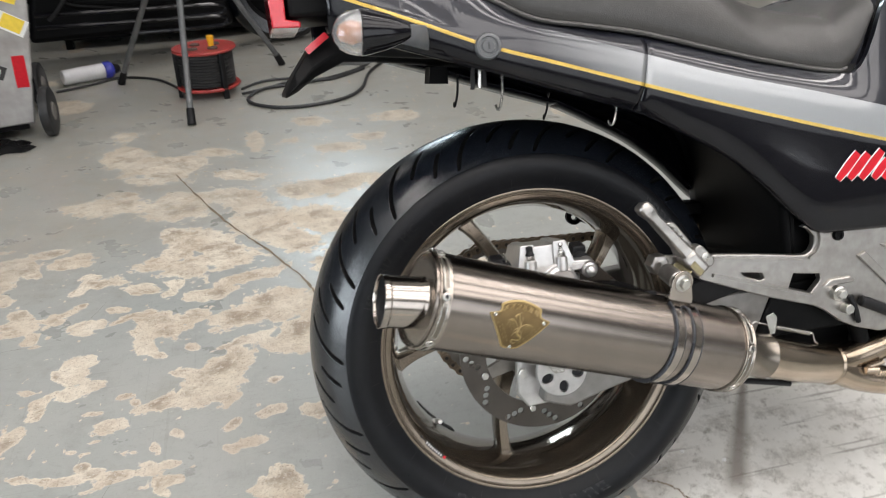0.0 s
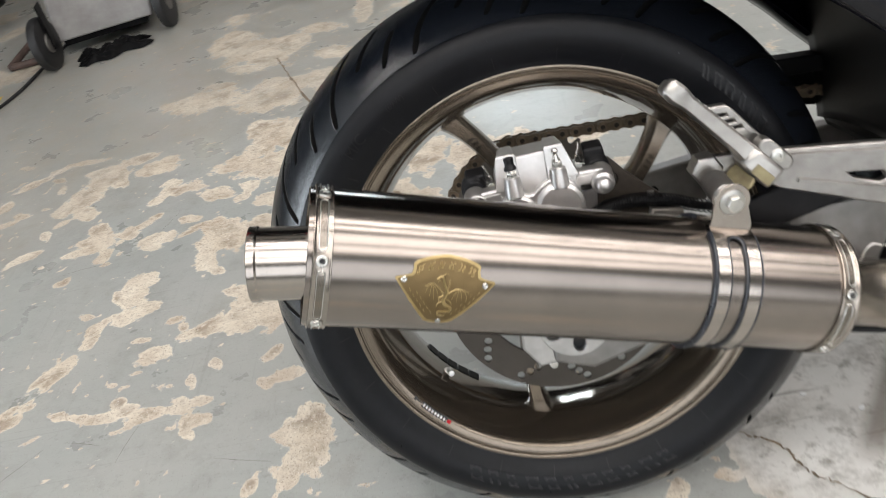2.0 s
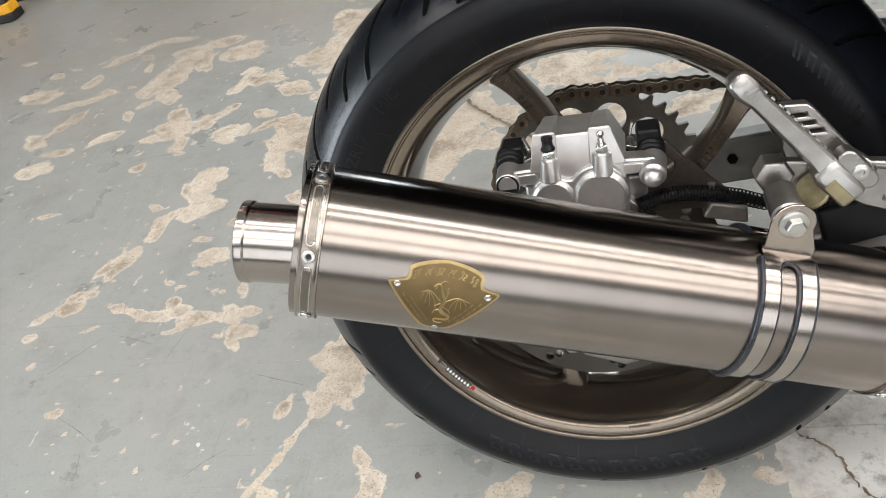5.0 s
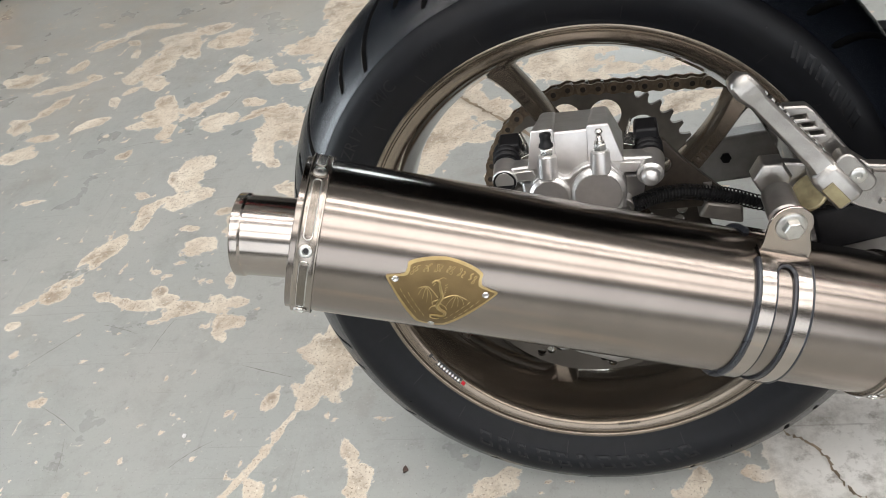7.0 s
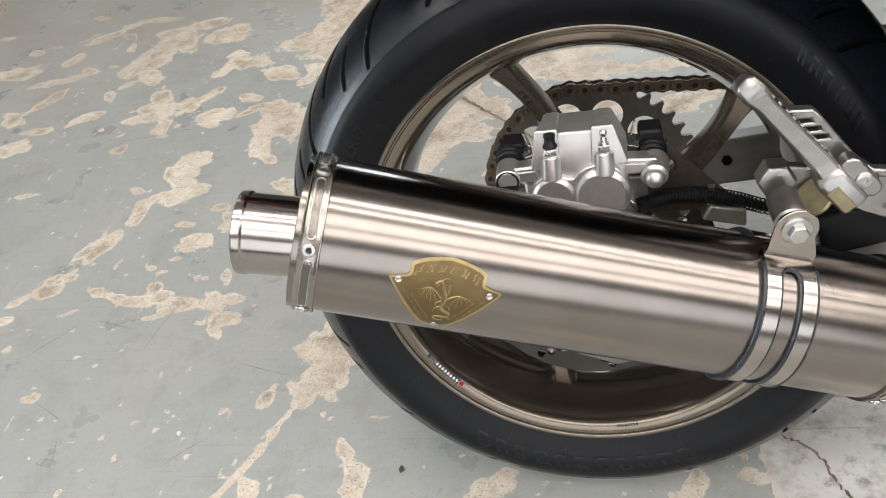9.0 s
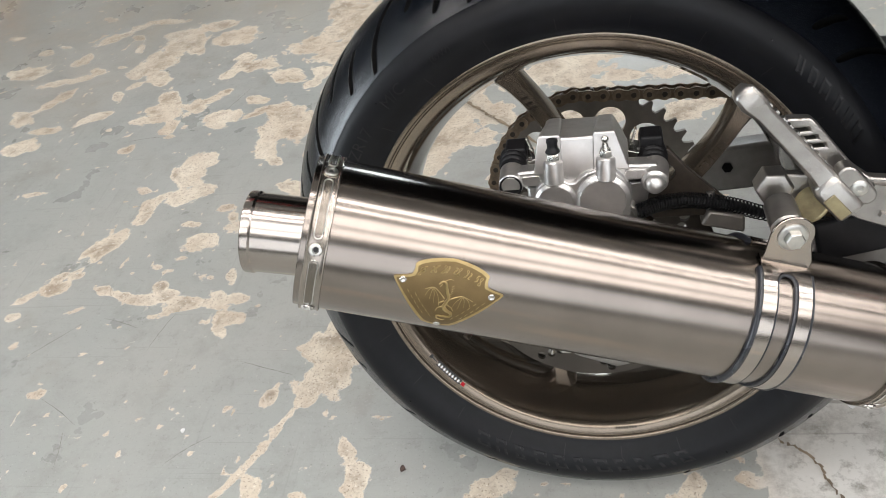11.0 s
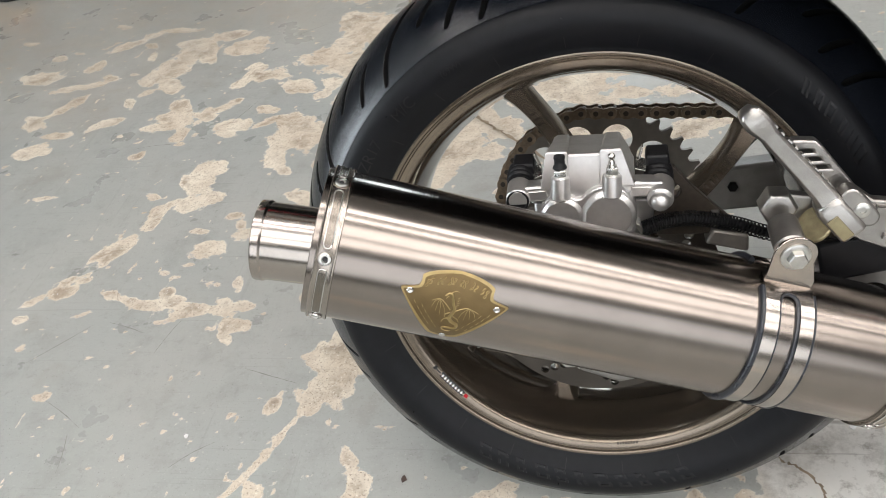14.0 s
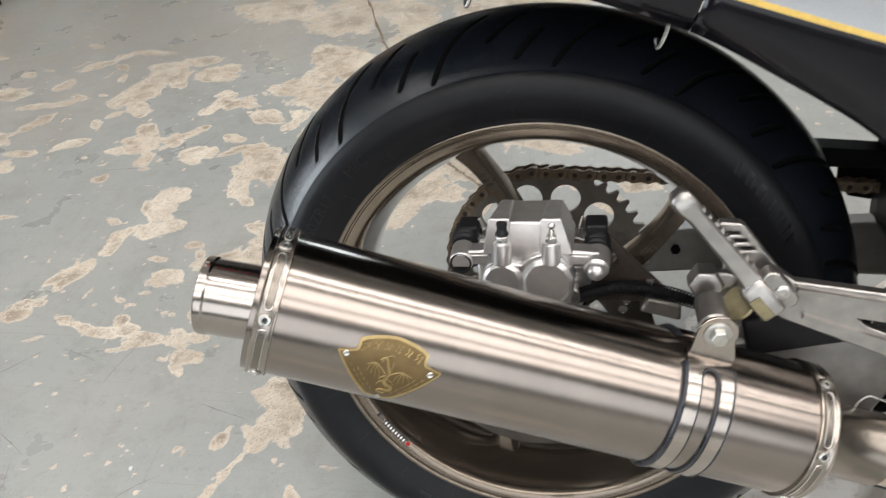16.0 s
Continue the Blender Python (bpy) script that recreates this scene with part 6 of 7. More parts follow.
def build_hanger():
    outline = [(0.180, 0.129), (0.176, 0.140), (0.166, 0.156), (0.157, 0.168), (0.160, 0.178), (0.177, 0.177), (0.183, 0.171), (0.201, 0.147), (0.211, 0.134), (0.223, 0.1245), (0.297, 0.1140), (0.368, 0.1020), (0.380, 0.1015), (0.389, 0.1060), (0.394, 0.115), (0.394, 0.127), (0.386, 0.137), (0.376, 0.142), (0.392, 0.1465), (0.404, 0.138), (0.411, 0.131), (0.430, 0.138), (0.445, 0.133), (0.463, 0.131), (0.517, 0.126), (0.66, 0.118),
               (0.66, -0.020), (0.560, -0.030), (0.518, -0.034), (0.502, -0.034), (0.463, -0.021), (0.438, -0.009), (0.415, 0.010), (0.395, 0.022), (0.320, 0.047), (0.275, 0.065), (0.217, 0.088), (0.198, 0.100), (0.178, 0.109), (0.152, 0.109), (0.142, 0.116), (0.142, 0.127), (0.152, 0.133)]
    comb = [[(0.164 + 0.0062 * k, 0.1695 - 0.0070 * k), (0.1755 + 0.0062 * k, 0.1695 - 0.0070 * k), (0.1770 + 0.0062 * k, 0.1665 - 0.0070 * k), (0.166 + 0.0062 * k, 0.1665 - 0.0070 * k)] for k in range(3)]
    windows = [[(0.278, 0.0895), (0.310, 0.0845), (0.314, 0.0760), (0.306, 0.0745), (0.284, 0.0830)],
               [(0.360, 0.0765), (0.402, 0.0695), (0.404, 0.0600), (0.386, 0.0420), (0.352, 0.0560)]]
    bm = bmesh.new()
    prism(bm, outline, -0.164, -0.152, holes=comb + windows)
    body = part("footrest_hanger", bm, CAST, bike, "cast aluminium footrest hanger plate", sharp=30, bevel=0.0016)
    # raised ribs along both arms and the heel plate
    bm = bmesh.new()
    for pts, w in (([(0.232, 0.0935), (0.275, 0.0790), (0.330, 0.0605), (0.390, 0.0400)], 0.0062), ([(0.225, 0.1180), (0.297, 0.1060), (0.372, 0.0935)], 0.0075), ([(0.400, 0.140), (0.402, 0.118), (0.396, 0.104), (0.384, 0.0965)], 0.0060)):
        rings = []
        path = smooth_path([(x, 0, z) for x, z in pts], 6)
        for i, p in enumerate(path):
            d = (path[min(i + 1, len(path) - 1)] - path[max(i - 1, 0)]).normalized()
            n = Vector((-d.z, 0, d.x))
            rings.append([p + n * w * 0.5 + Vector((0, -0.160, 0)), p + n * w * 0.28 + Vector((0, -0.1690, 0)), p - n * w * 0.28 + Vector((0, -0.1690, 0)), p - n * w * 0.5 + Vector((0, -0.160, 0))])
        quads(bm, rings)
    part("rib", bm, CAST, body, sharp=40)
    bm = bmesh.new()
    for ring in ([(0.462, 0.088), (0.474, 0.094), (0.545, 0.020), (0.538, 0.010)], [(0.500, 0.100), (0.600, 0.085), (0.600, 0.055), (0.540, 0.070)], [(0.405, 0.050), (0.416, 0.060), (0.450, 0.060), (0.458, 0.052), (0.452, 0.050), (0.420, 0.050)]):
        prism(bm, ring, -0.1695, -0.160)
    part("heel_plate", bm, CAST, body, bevel=0.002)
    for x, z, mat, r in ((0.4314, 0.1235, PLASTIC, 0.0085), (0.530, 0.112, PLASTIC, 0.0085)):
        bm = bmesh.new()
        lathe(bm, [(r, 0.0), (r, 0.003), (r * 0.85, 0.0055), (r * 0.5, 0.0055), (r * 0.45, 0.003), (0.0001, 0.003)], (x, -0.164, z), (0, -1, 0), 24)
        part("hanger_bolt", bm, mat, body, "black socket-head bolt")
    bm = bmesh.new()
    rod(bm, (0.4285, -0.160, 0.0373), (0.4285, -0.176, 0.0373), 0.0110, n=26, ease=0.002)
    hexagon(bm, (0.4285, -0.176, 0.0373), (0, -1, 0), 0.0070, 0.006)
    rod(bm, (0.442, -0.160, 0.012), (0.442, -0.178, 0.012), 0.0075, n=20, ease=0.001)
    part("pedal_pivot", bm, ZINC, body)
    bm = bmesh.new()
    tube(bm, smooth_path([(0.448, -0.168, 0.030), (0.455, -0.171, 0.012), (0.463, -0.168, -0.012)], 6), 0.004, 10)
    rod(bm, (0.463, -0.172, 0.022), (0.545, -0.180, -0.018), 0.0082, 0.0090, 20, 0.002)
    part("brake_rod", bm, LINER, body, "black rubber brake lever sleeve")

    # folded passenger peg with a smooth ridge and a toothed strip behind it
    d, up, out = Vector((0.641, 0.0, -0.767)), Vector((0.767, 0.0, 0.641)), Vector((0, -1, 0))
    tip = Vector((0.1246, -0.1800, 0.2085))
    bm = bmesh.new()
    rings = []
    for t, lo, hi, h in ((-0.0045, 0.0035, 0.0030, 0.0050), (-0.0030, 0.0060, 0.0058, 0.0086), (0.0, 0.0078, 0.0078, 0.0106), (0.009, 0.0086, 0.0086, 0.0115), (0.016, 0.0074, 0.0080, 0.0104), (0.022, 0.0062, 0.0064, 0.0100), (0.060, 0.0070, 0.0066, 0.0105), (0.084, 0.0078, 0.0070, 0.0110), (0.096, 0.0098, 0.0074, 0.0125)):
        c, lo, hi = tip + d * t, lo * 1.12, hi * 1.12
        rings.append([c + up * a + out * b for a, b in ((-lo, -0.8 * h), (-lo * 0.8, -h), (hi * 0.4, -h), (hi * 0.55, -0.7 * h), (hi * 0.62, 0.18 * h), (hi, 0.34 * h), (hi, 0.80 * h), (hi * 0.72, h), (-lo * 0.66, h * 1.02), (-lo, 0.72 * h))])
    quads(bm, rings)
    peg = part("passenger_peg", bm, CAST, body, "folded cast aluminium passenger peg", sharp=34, bevel=0.0010)
    for k in range(9):
        bm = bmesh.new()
        c = tip + d * (0.0225 + 0.0080 * k) + up * 0.0056
        m = Matrix(((d.x, out.x, up.x, c.x), (d.y, out.y, up.y, c.y), (d.z, out.z, up.z, c.z), (0, 0, 0, 1)))
        block(bm, (0, -0.0030, 0.0), (0.0046, 0.0092, 0.0052), taper=0.72)
        bmesh.ops.transform(bm, matrix=m, verts=bm.verts[:])
        part("peg_tooth", bm, CAST, peg)
    # knuckle: a block with a brassy stop pad, and a pivot lug with its pin
    c = tip + d * 0.111 - up * 0.0030
    m = Matrix(((d.x, out.x, up.x, c.x), (d.y, out.y, up.y, c.y), (d.z, out.z, up.z, c.z), (0, 0, 0, 1)))
    bm = bmesh.new()
    quads(bm, [[m @ Vector((x, y, z)) for y, z in ((-0.011, -lo), (-0.011, hi), (0.8 * f, hi), (f, hi - 0.003), (f, -lo + 0.003), (0.8 * f, -lo))] for x, lo, hi, f in ((-0.018, 0.0085, 0.0105, 0.0125), (-0.012, 0.0115, 0.0110, 0.0150), (0.015, 0.0118, 0.0112, 0.0160), (0.0175, 0.0100, 0.0095, 0.0140))])
    part("knuckle", bm, CAST, body, sharp=40, bevel=0.0016)
    bm = bmesh.new()
    block(bm, (0.004, 0.0160, -0.0045), (0.021, 0.0016, 0.0098))
    bmesh.ops.transform(bm, matrix=m, verts=bm.verts[:])
    part("stop_pad", bm, BRASSY, body, "worn brassy stop pad", bevel=0.0005)
    bm = bmesh.new()
    lug = [(-0.012 + 0.0074 * math.cos(b), 0.0074 * math.sin(b)) for b in np.linspace(math.pi / 2, 1.5 * math.pi, 10)] + [(0.010 + 0.0074 * math.cos(b), 0.0074 * math.sin(b)) for b in np.linspace(-math.pi / 2, math.pi / 2, 10)]
    c2 = tip + d * 0.114 + up * 0.0130
    m2 = Matrix(((d.x, -out.x, up.x, c2.x), (d.y, -out.y, up.y, c2.y), (d.z, -out.z, up.z, c2.z), (0, 0, 0, 1)))
    prism(bm, lug, -0.011, 0.006, place=m2)
    part("pivot_lug", bm, CAST, body, bevel=0.0015)
    bm = bmesh.new()
    lathe(bm, [(0.0062, 0.0), (0.0062, 0.0012), (0.0050, 0.0020), (0.0024, 0.0020), (0.0020, 0.0006), (0.0001, 0.0006)], c2 + out * 0.0108 + d * 0.001, out, 24)
    part("pivot_pin", bm, ZINC, body)
    bm = bmesh.new()
    c3 = Vector((0.1775, -0.180, 0.1120))
    lathe(bm, [(0.0145, -0.0018), (0.0155, -0.0006), (0.0155, 0.0012), (0.0145, 0.0022), (0.006, 0.0024)], c3, Vector((-0.60, -0.45, 0.66)), 32)
    part("spring_washer", bm, BRASSY, body, "thick plated washer")
    bm = bmesh.new()
    lathe(bm, [(0.0150, 0.0), (0.0153, 0.017), (0.0138, 0.0205), (0.0110, 0.0212)], (0.1520, -0.150, 0.1215), (0, -1, 0), 6)
    part("hanger_boss", bm, CAST, body, sharp=30, bevel=0.001)
    return body


build_hanger()

# ---- bodywork ----
GOLD_LINE = [(-0.36, 0.560), (-0.272, 0.523), (-0.203, 0.494), (-0.140, 0.467), (-0.066, 0.435), (0.027, 0.404), (0.137, 0.367), (0.245, 0.331), (0.395, 0.284), (0.525, 0.245), (0.80, 0.165)]
SILVER_TOP = [(-0.36, 0.5605), (-0.272, 0.525), (-0.203, 0.499), (-0.140, 0.479), (-0.066, 0.462), (0.013, 0.4475), (0.068, 0.4305), (0.146, 0.405), (0.249, 0.371), (0.401, 0.329), (0.535, 0.290), (0.80, 0.215)]
COWL_TOP = [(-0.36, 0.640), (-0.22, 0.585), (-0.10, 0.520), (-0.03, 0.478), (0.004, 0.4605), (0.080, 0.4435), (0.153, 0.4270), (0.260, 0.3950), (0.337, 0.3730), (0.456, 0.3490), (0.480, 0.362), (0.500, 0.405), (0.520, 0.460), (0.80, 0.50)]
COWL_FOOT = [(-0.36, 0.500), (-0.22, 0.4580), (-0.18, 0.4443), (-0.139, 0.4300), (-0.076, 0.4080), (0.030, 0.3685), (0.100, 0.3435), (0.140, 0.3275), (0.194, 0.2970), (0.260, 0.2560), (0.320, 0.2050), (0.362, 0.1600), (0.393, 0.1330), (0.43, 0.128), (0.80, 0.110)]
COWL_Y = [(-0.36, 0.135), (-0.27, 0.158), (-0.20, 0.170), (-0.066, 0.1815), (0.15, 0.1815), (0.45, 0.1860), (0.80, 0.190)]


def cowl_section(x):
    g, st, top, foot, w = along(GOLD_LINE, x), along(SILVER_TOP, x), along(COWL_TOP, x), along(COWL_FOOT, x), along(COWL_Y, x)
    thick = 0.0047
    pts = [(w - 0.055, top - 0.016), (w - 0.040, top - 0.003), (w - 0.030, top)]
    low = max(st + 0.004, min(top - 0.004, st + 0.5 * (top - st)))
    pts += [(w - 0.016, low), (w - 0.008, st), (w - 0.0035, (st + g) / 2 + 0.002), (w, g + thick / 2), (w + 0.0006, g - thick / 2), (w - 0.001, g - thick / 2 - 0.010)]
    h = g - thick / 2 - 0.010 - foot
    pts += [(w - 0.0025, foot + 0.66 * h), (w - 0.0060, foot + 0.33 * h), (w - 0.0105, foot + 0.0065), (w - 0.0128, foot + 0.0022), (w - 0.0175, foot), (w - 0.055, foot + 0.010)]
    return pts


def build_bodywork():
    mats = [CHARCOAL, SILVER, GOLD, GLOSS_BLACK, SILVER_SHADED]
    strip = [3, 0, 0, 0, 1, 1, 2, 3, 3, 3, 3, 3, 3, 3]
    for sign, name in ((-1, "right_side_cowl"), (1, "left_side_cowl")):
        for x0, x1 in ((-0.256, 0.1390), (0.1402, 0.80)):
            bm = bmesh.new()
            rows = []
            for x in np.linspace(x0, x1, 60):
                row = []
                for i, (_, z) in enumerate(cowl_section(x)):
                    sx = x + 0.26 * (z - 0.375) * max(0.0, 1 - abs(x - 0.1396) / 0.12)
                    y, z = cowl_section(sx)[i]
                    row.append(bm.verts.new((sx, sign * y, z)))
                rows.append(row)
            for a, b in zip(rows, rows[1:]):
                for i in range(len(a) - 1):
                    f = bm.faces.new((a[i], b[i], b[i + 1], a[i + 1]))
                    f.material_index = 4 if strip[i] == 1 and x0 < 0 else strip[i]
            bmesh.ops.recalc_face_normals(bm, faces=bm.faces[:])
            cowl = part("tail_cowl" if x0 < 0 else "side_cover", bm, mats, bike, "gloss black cowl with silver band and gold line", sharp=50)
            mod = cowl.modifiers.new("skin", "SOLIDIFY")
            mod.thickness, mod.offset = 0.0025, -1
            if sign < 0 and x0 < 0:
                tail = cowl
            if sign < 0 and x0 > 0:
                cover = cowl
    # round lock on the stripe
    c = (-0.0672, -0.1810, 0.4346)
    bm = bmesh.new()
    lathe(bm, [(0.0165, -0.004), (0.0165, 0.004), (0.0150, 0.0060), (0.0118, 0.0062), (0.0110, 0.0045), (0.0085, 0.0045), (0.0078, 0.0060), (0.0001, 0.0062)], c, (0, -1, 0.12), 40)
    part("seat_lock", bm, GREY_PLASTIC, tail, "round dark seat lock", sharp=30)
    # black bar in place of the slot's inner shade
    bm = bmesh.new()
    block(bm, (c[0], c[1] - 0.0062, c[2] + 0.0008), (0.0016, 0.0016, 0.009))
    part("key_slot_shade", bm, SOOT_AND_HOLE_SHADE, tail)
    # red script on the side cover: plain slanted strokes with white edging
    def stroke(bm, pts, w, y):
        path = smooth_path([(x, 0, z) for x, z in pts], 6)
        rings = []
        for i, p in enumerate(path):
            d = (path[min(i + 1, len(path) - 1)] - path[max(i - 1, 0)]).normalized()
            n = Vector((-d.z, 0, d.x)) * w * (0.55 + 0.45 * math.sin(math.pi * (0.15 + 0.7 * i / len(path))))
            row = []
            for q in (p + n, p - n):
                sec = cowl_section(q.x)
                zs = [s[1] for s in sec][::-1]
                ys = [s[0] for s in sec][::-1]
                wy = float(np.interp(q.z, zs[3:9], ys[3:9]))
                row.append(Vector((q.x, -wy - y, q.z)))
            rings.append(row)
        va = [[bm.verts.new(p) for p in r] for r in rings]
        for a, b in zip(va, va[1:]):
            bm.faces.new((a[0], b[0], b[1], a[1]))
    bars = [(0.418, 0.207, 0.034), (0.436, 0.206, 0.032), (0.454, 0.204, 0.036), (0.474, 0.202, 0.024), (0.490, 0.200, 0.024), (0.508, 0.186, 0.036), (0.528, 0.194, 0.024)]
    for x, z, h in bars:
        pts = [(x, z), (x + h * 0.45, z + h * 0.5), (x + h * 0.9, z + h)]
        for mat, w, y, name in ((WHITE_DECAL, 0.0082, 0.0010, "decal_edge"), (RED_DECAL, 0.0062, 0.0016, "decal_bar")):
            bm = bmesh.new()
            stroke(bm, pts, w, y)
            part(name, bm, mat, cover, "red slanted decal bar" if mat is RED_DECAL else "white decal edging", recalc=False)
    for x, z in ((0.4889, 0.1475), (0.60, 0.140)):
        bm = bmesh.new()
        lathe(bm, [(0.0085, 0.0), (0.0085, 0.003), (0.0068, 0.0048), (0.0040, 0.0048), (0.0034, 0.0025), (0.0001, 0.0025)], (x, -0.1700, z), (0, -1, 0), 22)
        part("cover_screw", bm, GREY_PLASTIC, cover)
    # inner mudguard under the tail and down in front of the tyre
    bm = bmesh.new()
    prof = [(-0.20, 0.470), (-0.14, 0.452), (-0.04, 0.420), (0.06, 0.388), (0.15, 0.352), (0.23, 0.326), (0.315, 0.294), (0.355, 0.250), (0.370, 0.170), (0.374, 0.06)]
    path = smooth_path([(x, 0, z) for x, z in prof], 6)
    rows = [[bm.verts.new((p.x, y, p.z + 0.012 * (1 - (y / 0.14) ** 2))) for y in np.linspace(-0.142, 0.142, 13)] for p in path]
    for a, b in zip(rows, rows[1:]):
        for i in range(12):
            bm.faces.new((a[i], a[i + 1], b[i + 1], b[i]))
    guard = part("inner_mudguard", bm, PLASTIC, bike, "matt black inner mudguard above the tyre")
    mod = guard.modifiers.new("skin", "SOLIDIFY")
    mod.thickness = 0.004
    # black frame, battery box and engine mass ahead of the tyre
    bm = bmesh.new()
    block(bm, (0.58, 0.0, 0.20), (0.42, 0.27, 0.30))
    part("battery_box", bm, PLASTIC, bike, "black plastic box behind the engine", bevel=0.012)
    bm = bmesh.new()
    block(bm, (0.62, 0.0, -0.02), (0.24, 0.22, 0.16))
    part("gearbox", bm, PLASTIC, bike, bevel=0.02)
    bm = bmesh.new()
    for y in (-0.135, 0.135):
        tube(bm, smooth_path([(-0.22, y * 0.6, 0.455), (0.05, y, 0.410), (0.30, y, 0.330), (0.40, y * 0.98, 0.24), (0.47, y, 0.02), (0.50, y, -0.08)], 8), 0.013, 14)
    part("frame_tube", bm, PLASTIC, bike, "black steel frame tubes")
    # webbing hooks and under-tail fittings
    for sy in (-1, 1):
        for x, y, z0, z1 in ((-0.040, 0.126, 0.392, 0.354), (0.1125, 0.137, 0.345, 0.317)):
            bm = bmesh.new()
            tube(bm, smooth_path([(x + 0.004, sy * y, z0 + 0.012), (x + 0.002, sy * (y + 0.002), (z0 + z1) / 2 + 0.004), (x - 0.003, sy * (y + 0.003), z1 + 0.004), (x - 0.006, sy * (y + 0.001), z1), (x - 0.007, sy * (y - 0.004), z1 + 0.006)], 6), 0.0019, 8)
            part("luggage_hook", bm, ZINC if sy < 0 else LINER, bike, "bent wire luggage hook")
    # strap loop with a bare steel end, and the tool box clasp on the other side
    for at, size, mat in (((-0.0712, -0.1440, 0.3990), (0.0042, 0.0022, 0.030), ZINC), ((-0.0800, -0.1420, 0.3985), (0.0060, 0.0030, 0.030), LINER), ((-0.0640, -0.1400, 0.3990), (0.0060, 0.0030, 0.026), LINER),
                          ((-0.076, 0.100, 0.406), (0.030, 0.040, 0.026), PLASTIC)):
        bm = bmesh.new()
        block(bm, at, size, (0, 6, 0), 0.9)
        part("undertail_strap" if size[0] < 0.01 else "undertail_clasp", bm, mat, bike, bevel=0.0008)

    # seat: long black vinyl cushion, its side rolled under, a step towards its front
    foot = [(-0.10, 0.520), (-0.05, 0.490), (0.004, 0.462), (0.080, 0.4460), (0.153, 0.4300), (0.260, 0.3980), (0.337, 0.3760), (0.440, 0.3530), (0.462, 0.3600), (0.480, 0.385), (0.500, 0.43)]
    height = [(-0.10, 0.03), (-0.05, 0.090), (0.004, 0.115), (0.15, 0.125), (0.26, 0.105), (0.34, 0.085), (0.44, 0.085), (0.48, 0.075), (0.500, 0.03)]
    bm = bmesh.new()
    rows = []
    for x in np.linspace(-0.10, 0.497, 80):
        f, h = along(foot, x), along(height, x)
        dent = 0.016 * math.exp(-((x - 0.34) / 0.055) ** 2)
        half = [(0.120, -0.004), (0.148, 0.000), (0.1545, 0.006), (0.1560, 0.22 * h), (0.1540 - dent * 0.5, 0.45 * h), (0.1470 - dent, 0.68 * h), (0.130 - dent, 0.86 * h), (0.100, 0.96 * h), (0.05, h), (0.0, h * 1.01)]
        row = [(x, -y, f + z) for y, z in half] + [(x, y, f + z) for y, z in half[-2::-1]]
        rows.append(row)
    quads(bm, [[Vector(p) for p in r] for r in rows])
    seat = part("seat", bm, VINYL, bike, "black grained vinyl dual seat", sharp=70)
    bm = bmesh.new()
    tube(bm, [Vector((x, -0.1535, along(foot, x) + 0.002)) for x in np.linspace(-0.08, 0.455, 60)], 0.0035, 8)
    part("seat_piping", bm, VINYL, seat)
    # grab recess block behind the seat
    bm = bmesh.new()
    prism(bm, [(-0.130, 0.530), (-0.045, 0.480), (-0.020, 0.490), (-0.035, 0.530), (-0.09, 0.60), (-0.16, 0.62)], -0.150, 0.150)
    part("tail_centre", bm, GLOSS_BLACK, bike, bevel=0.01)
    bm = bmesh.new()
    lathe(bm, [(0.008, 0.0), (0.008, 0.004), (0.005, 0.006), (0.0001, 0.006)], (-0.060, -0.150, 0.510), (0, -1, 0), 18)
    part("tail_screw", bm, GREY_PLASTIC, bike)

    # rear light, number-plate fender and indicators
    bm = bmesh.new()
    prism(bm, [(-0.321, 0.485), (-0.285, 0.483), (-0.285, 0.491), (-0.303, 0.494), (-0.300, 0.575), (-0.323, 0.580)], -0.100, 0.100)
    part("tail_light", bm, RED_LENS, bike, "red plastic tail light", bevel=0.002)
    bm = bmesh.new()
    rings = []
    for x, z, h, w in ((-0.19, 0.462, 0.030, 0.085), (-0.235, 0.462, 0.026, 0.080), (-0.275, 0.440, 0.020, 0.088), (-0.300, 0.416, 0.012, 0.100), (-0.316, 0.400, 0.003, 0.100)):
        rings.append([Vector((x, a * w, z + b * h)) for a, b in ((-1, -0.4), (-0.9, -1), (0.9, -1), (1, -0.4), (0.86, 1), (-0.86, 1))])
    quads(bm, rings)
    fender = part("rear_fender", bm, PLASTIC, bike, "black plastic rear fender", sharp=35, bevel=0.003)
    bm = bmesh.new()
    block(bm, (-0.268, -0.089, 0.4625), (0.034, 0.006, 0.009), (0, -34, 0))
    part("side_reflector", bm, RED_LENS, fender)
    bm = bmesh.new()
    block(bm, (-0.255, 0.0, 0.535), (0.088, 0.20, 0.080))
    part("tail_base", bm, PLASTIC, bike, bevel=0.006)
    for sg in (-1, 1):
        y = 0.236 * sg
        bm = bmesh.new()
        lathe(bm, [(0.0001, -0.056), (0.008, -0.054), (0.013, -0.046), (0.0205, -0.026), (0.0255, -0.005), (0.0264, 0.002), (0.0256, 0.0035)], (-0.2258, y, 0.4625), (-1, 0.0, 0.06), 30)
        bmesh.ops.scale(bm, vec=(1, 0.9, 1.0), space=Matrix.Translation((0.2258, -y, -0.4625)), verts=bm.verts[:])
        ind = part("indicator", bm, GLOSS_BLACK, bike, "black indicator with a clear ribbed lens", sharp=40)
        bm = bmesh.new()
        lathe(bm, [(0.0252, 0.003), (0.0254, 0.007), (0.0236, 0.017), (0.0180, 0.0270), (0.009, 0.0325), (0.0001, 0.0345)], (-0.2258, y, 0.4625), (-1, 0.0, 0.06), 30)
        bmesh.ops.scale(bm, vec=(1, 0.9, 1.0), space=Matrix.Translation((0.2258, -y, -0.4625)), verts=bm.verts[:])
